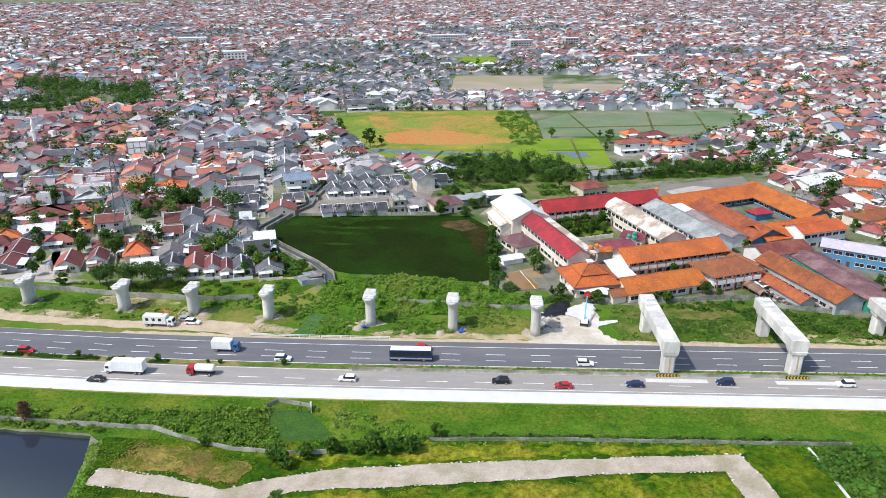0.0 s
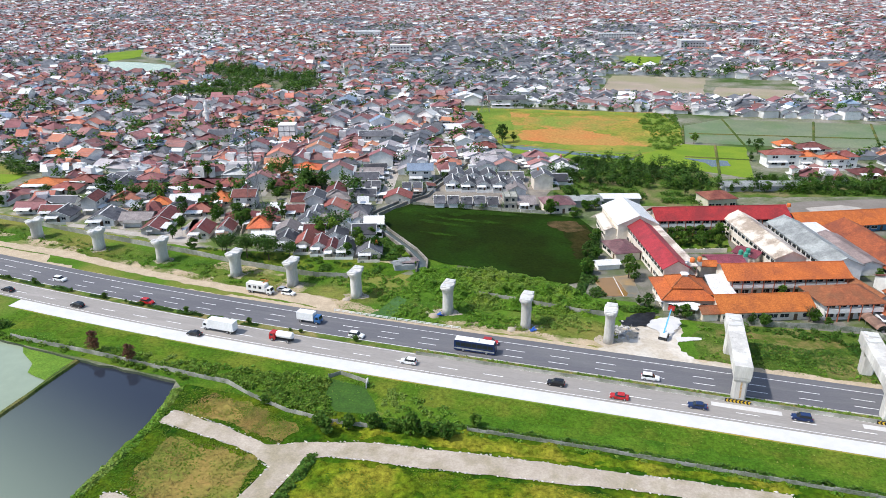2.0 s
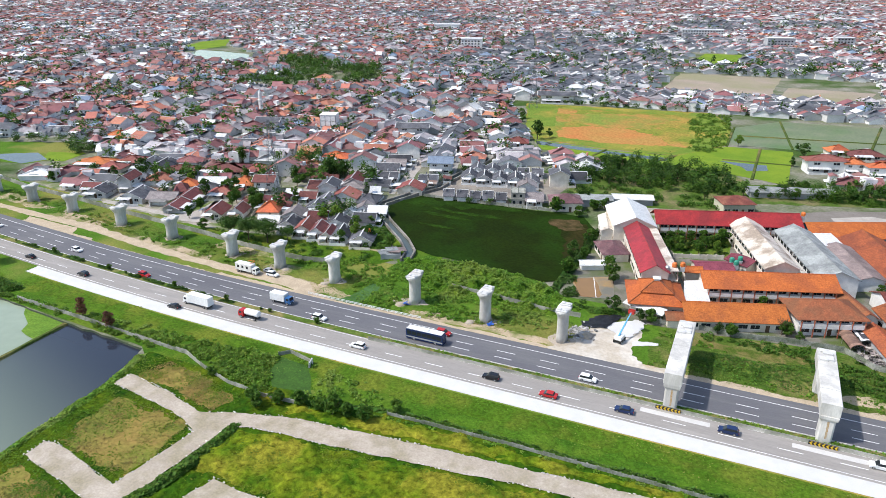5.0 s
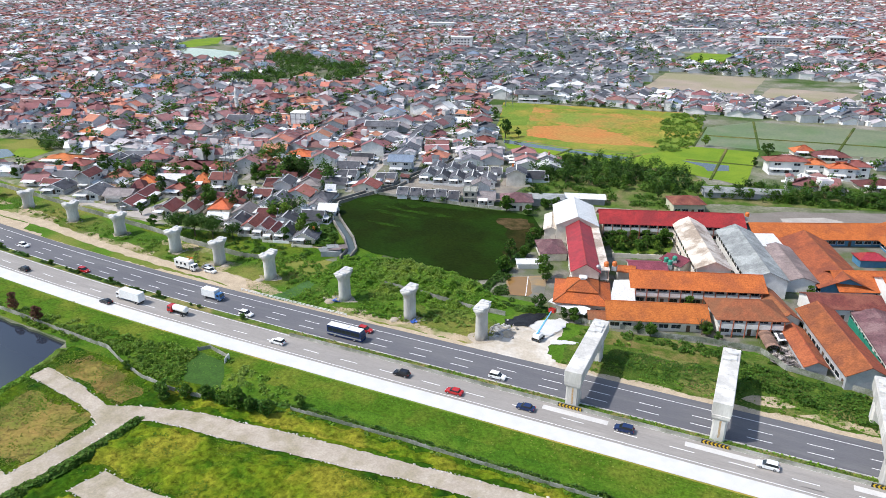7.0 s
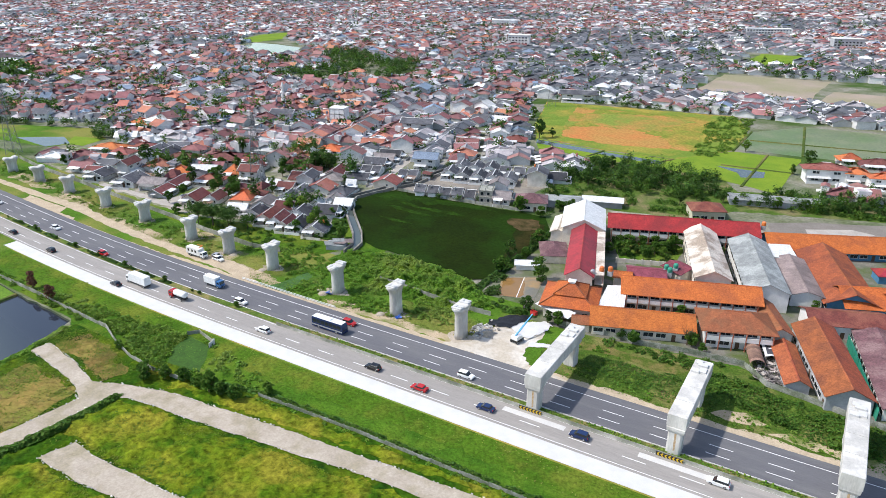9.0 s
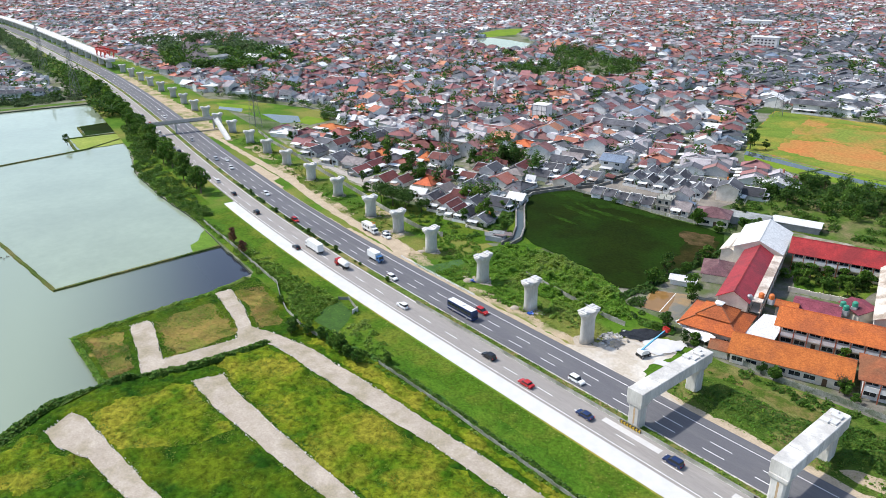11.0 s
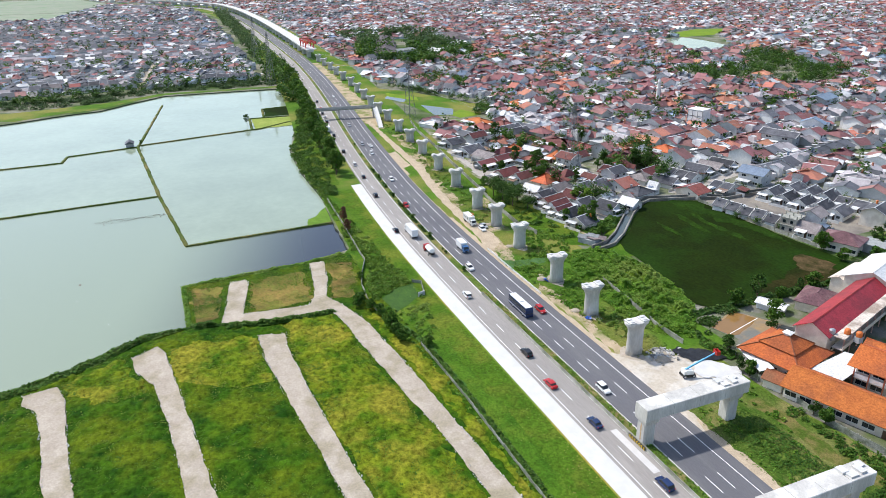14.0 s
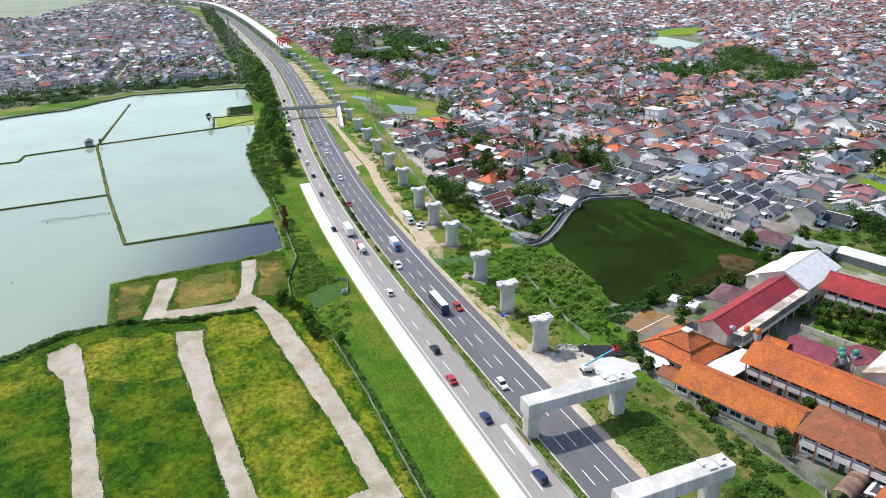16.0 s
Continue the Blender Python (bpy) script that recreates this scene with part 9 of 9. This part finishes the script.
def truck(label, x, y, east, L, cab, box, boxpaint, height=3.3, tank=False, z=None):
    t = thing("truck", label, "truck", pose_on_road(x, y, east))
    piece("chassis", Geo().box(-L / 2, L / 2, -.45, .45, .55, .85), BLACK, t)
    c_ = piece("cab", slab_of([(L / 2 - 1.9, .5), (L / 2 - 1.9, 2.5), (L / 2 - .35, 2.5), (L / 2 - .02, 1.5), (L / 2, .5)], 1.05), cab, t)
    piece("windscreen", Geo().add([(L / 2 - .31, -.9, 2.4), (L / 2 - .31, .9, 2.4), (L / 2 - .005, .9, 1.55), (L / 2 - .005, -.9, 1.55)], [(0, 1, 2, 3)]), GLASS, c_)
    for s_ in (-1, 1):
        piece("side_glass", Geo().box(L / 2 - 1.4, L / 2 - .5, s_ * 1.06 - .01, s_ * 1.06 + .01, 1.55, 2.2), GLASS, c_)
        piece("headlight", Geo().box(L / 2 - .02, L / 2 + .03, s_ * .75 - .18, s_ * .75 + .18, .75, .95), LAMP, c_)
    if tank:
        n = 14
        piece("tank", Geo().rings([[(q, 1.1 * k_ * math.cos(a * 2 * math.pi / n), 2.0 + .95 * k_ * math.sin(a * 2 * math.pi / n)) for a in range(n)] for q, k_ in ((-L / 2, .8), (-L / 2 + .3, 1), (L / 2 - 2.5, 1), (L / 2 - 2.2, .8))]), boxpaint, t)
    else:
        b = piece("cargo_box", Geo().box(-L / 2, L / 2 - 2.1, -1.2, 1.2, .95, height), boxpaint, t)
        for k_ in range(int(L / 1.4) - 1):
            for s_ in (-1, 1):
                piece("rib", Geo().box(-L / 2 + .5 + k_ * 1.3, -L / 2 + .58 + k_ * 1.3, s_ * 1.21 - .02, s_ * 1.21 + .02, .95, height), boxpaint, b)
    wheels(t, (-L / 2 + 1.0, -L / 2 + 2.1, L / 2 - 1.1) if L > 8 else (-L / 2 + 1.2, L / 2 - 1.1), 1.15, .46, .3)
    return t


def bus(x, y, east):
    t = thing("bus", "long coach with white roof and dark windows", "bus", pose_on_road(x, y, east))
    L = 11.5
    piece("body", slab_of([(-L / 2, .4), (-L / 2, 3.0), (-L / 2 + .2, 3.3), (L / 2 - .5, 3.3), (L / 2 - .1, 2.6), (L / 2, .4)], 1.24), PAINTS["navy"], t)
    piece("roof_panel", Geo().box(-L / 2 + .2, L / 2 - .5, -1.1, 1.1, 3.28, 3.4).box(-2, 1, -.7, .7, 3.4, 3.65), PAINTS["white"], t, "white roof")
    for s_ in (-1, 1):
        for k_ in range(7):
            piece("window", Geo().box(-L / 2 + .5 + k_ * 1.5, -L / 2 + 1.85 + k_ * 1.5, s_ * 1.25 - .01, s_ * 1.25 + .01, 1.7, 2.8), GLASS, t)
        piece("stripe", Geo().box(-L / 2 + .2, L / 2 - .2, s_ * 1.25 - .01, s_ * 1.25 + .01, .8, 1.2), PAINTS["silver"], t)
    piece("windscreen", Geo().add([(L / 2 - .38, -1.1, 3.1), (L / 2 - .38, 1.1, 3.1), (L / 2 + .005, 1.1, 1.3), (L / 2 + .005, -1.1, 1.3)], [(0, 1, 2, 3)]), GLASS, t)
    wheels(t, (-L / 2 + 2.6, L / 2 - 2.4), 1.24, .5, .3)
    return t


for tone, x, y, east, tall in (("white", -80.3, -4.8, 0, 1), ("white", -99.2, 4.7, 1, 1), ("red", -61.9, 11.5, 1, 1), ("white", -18.9, 4.9, 1, 1), ("black", -189.8, -1.5, 0, 1), ("red", -170.5, 6.5, 1, 1),
                               ("black", -220.2, 1.7, 0, 0), ("white", -210.3, 13.0, 1, 1), ("white", -243.9, 3.8, 0, 1), ("silver", -283.4, 19.4, 1, 1), ("white", -278, 23.0, 1, 0), ("white", -262, 18.6, 1, 1), ("black", -312, 9.8, 0, 1), ("black", -272, 5.2, 0, 1),
                               ("black", -41.5, -4.4, 0, 1), ("navy", 14.8, -3.2, 0, 1), ("white", 44.6, -2.9, 0, 1), ("red", -26, -6.0, 0, 0), ("navy", -8, -4.8, 0, 0),
                               ("black", -144, -7.2, 0, 0), ("silver", -334, 25.5, 1, 1), ("black", -352, 15.0, 0, 1), ("white", -366, 17.1, 0, 1), ("black", -380, 18.6, 0, 1), ("red", -396, 21.2, 0, 1), ("white", -410, 35.3, 1, 1), ("black", -424, 24.9, 0, 1), ("white", -440, 41.5, 1, 0)):
    car(tone, x, y, bool(east), bool(tall))
bus(-64.9, 6.3, True)
truck("white box truck with a blue cab", -116, 9.4, True, 7.5, PAINTS["blue"], None, PAINTS["white"])
truck("large white covered lorry", -138.5, -2.8, False, 10.5, PAINTS["white"], None, PAINTS["white"], 3.7)
truck("red truck with a white tank", -118.5, -3.0, False, 7.2, PAINTS["red"], None, PAINTS["white"], 3.0, True)
truck("white box truck driving on the motorway", -326.8, 9.6, False, 9.0, PAINTS["white"], None, PAINTS["white"], 3.6)
t = truck("white cabin on a parked lorry with an orange crane", -140.5, 23.4, True, 9.0, PAINTS["white"], None, W_WHITE, 3.4)
for k_ in range(3):
    piece("cabin_window", Geo().box(-3.6 + k_ * 1.9, -2.7 + k_ * 1.9, -1.23, -1.2, 1.9, 2.8), GLASS, t)
piece("crane_arm", Geo().bar((0.6, .3, 3.3), (3.0, .6, 4.6), .14).bar((3.0, .6, 4.6), (0.2, .4, 4.4), .12), TANK, t, "orange folded crane arm")
car("white", -131.2, 24.6, True, True)
car("silver", -134.0, 26.6, True, False)

lift = thing("boom_lift", "white boom lift with a blue arm and red basket", "lift", Matrix.Translation((-15.6, 28.2, 0.1)) @ Matrix.Rotation(1.36, 4, "Z"))
piece("chassis", Geo().box(-1.6, 1.6, -1.1, 1.1, .5, 1.0), BLACK, lift)
piece("turret", slab_of([(-1.5, 1.0), (-1.5, 2.0), (-.9, 2.2), (1.0, 2.0), (1.2, 1.0)], 1.0), PAINTS["white"], lift)
piece("lower_boom", Geo().bar((-1.0, 0, 2.0), (4.0, 0, 4.6), .26), BLUE, lift)
piece("upper_boom", Geo().bar((4.0, 0, 4.6), (7.0, 0, 6.1), .19), BLUE, lift)
piece("basket", Geo().box(6.8, 7.9, -.9, .9, 5.7, 5.8).box(6.8, 6.88, -.9, .9, 5.8, 6.8).box(7.82, 7.9, -.9, .9, 5.8, 6.8).box(6.8, 7.9, -.9, -.82, 5.8, 6.8).box(6.8, 7.9, .82, .9, 5.8, 6.8), RED, lift)
wheels(lift, (-1.2, 1.2), 1.2, .5, .35)

# broken concrete beside the black heap
g, rr = Geo(), random.Random(17)
for i in range(150):
    r_ = rr.uniform(.12, .55)
    x, y = -26.6 + rr.gauss(0, 1.7), 29 + rr.gauss(0, 1.9)
    g.box(-r_, r_, -r_ * rr.uniform(.4, .9), r_ * .6, -.05, r_ * rr.uniform(.3, .8), 0, Matrix.Translation((x, y, .1 + .25 * rr.random())) @ Euler((rr.uniform(-.4, .4), rr.uniform(-.4, .4), rr.uniform(0, 6))).to_matrix().to_4x4())
tagged(piece("rubble", g, surface("broken_concrete", (0.40, 0.385, 0.36), (0.28, 0.27, 0.25), 0.8, 5, 0.9, by="island", rvar=0.5)), "scattered grey lumps of broken concrete", "rubble", "", "stuff")

# shack, pond hut, blue scraps, spoil heaps
t = thing("shack", "ramshackle shed with patched sheet roofs", "shed", Matrix.Translation((-103, 56.2, 0)) @ Matrix.Rotation(.5, 4, "Z"))
piece("wall", Geo().box(-3.6, 3.6, -2.6, 2.6, 0, 1.9), W_GREY, t)
for k_, (x, y, a, z) in enumerate(((-2.2, -1.0, .12, 2.2), (1.6, -.6, -.1, 2.3), (0.4, 1.5, .08, 2.4), (3.4, 1.8, .15, 2.0))):
    piece("roof_sheet", Geo().box(-2.2, 2.2, -1.6, 1.6, 0, .07, 0, Matrix.Translation((x, y, z)) @ Euler((a, a * .7, a * 3)).to_matrix().to_4x4()), R_TAUPE if k_ % 2 else R_GREY, t)
t = thing("pond_hut", "small dark hut on the pond bank", "hut", Matrix.Translation((-343.5, -106, -0.8)))
piece("wall", Geo().box(-3, 3, -2, 2, 0, 2.6), W_GREY, t)
piece("roof", Geo().rings([[(x, a, z) for a, z in ((-2.6, 2.4), (0, 4.0), (2.6, 2.4))] for x in (-3.5, 3.5)]), T_GREY, t)
for x, y, r_ in ((-24.5, 27.5, 2.2), (-26.5, 30.0, 1.6), (-58, 21.5, 1.5), (-82, 23.5, 1.8), (-84.5, 24.5, 1.2), (-112, 26.6, 1.4), (-136, 29.0, 1.6), (-130.5, 31, 1.3)):
    g = Geo()
    g.rings([[(r_ * k_ * math.cos(a * .628) * (1 + .25 * noise.noise((x + a, k_, 1))), r_ * k_ * math.sin(a * .628) * (1 + .25 * noise.noise((y + a, k_, 4))), h_ * r_) for a in range(10)] for k_, h_ in ((1, 0), (.75, .22), (.4, .36), (.1, .4))])
    tagged(piece("rubble_mound", g, GRAVEL), "grey heap of rubble at a pier foot", "rubble heap", "heaps of rubble").matrix_basis = Matrix.Translation((x, y, 0))
for x, y in ((-52.0, 22.2), (-80, 23.8)):
    g = Geo()
    for a in range(5):
        g.box(-.7, .7, -.3, .3, 0, .08, 0, Matrix.Translation((random.uniform(-.6, .6), random.uniform(-.4, .4), .1 + .15 * a)) @ Euler((random.uniform(-.6, .6), random.uniform(-.6, .6), a)).to_matrix().to_4x4())
    tagged(piece("plastic_sheet", g, plain("blue_plastic", (0.02, 0.10, 0.42), 0.5)), "crumpled blue plastic sheet by a pier", "plastic sheet").matrix_basis = Matrix.Translation((x, y, 0.05))
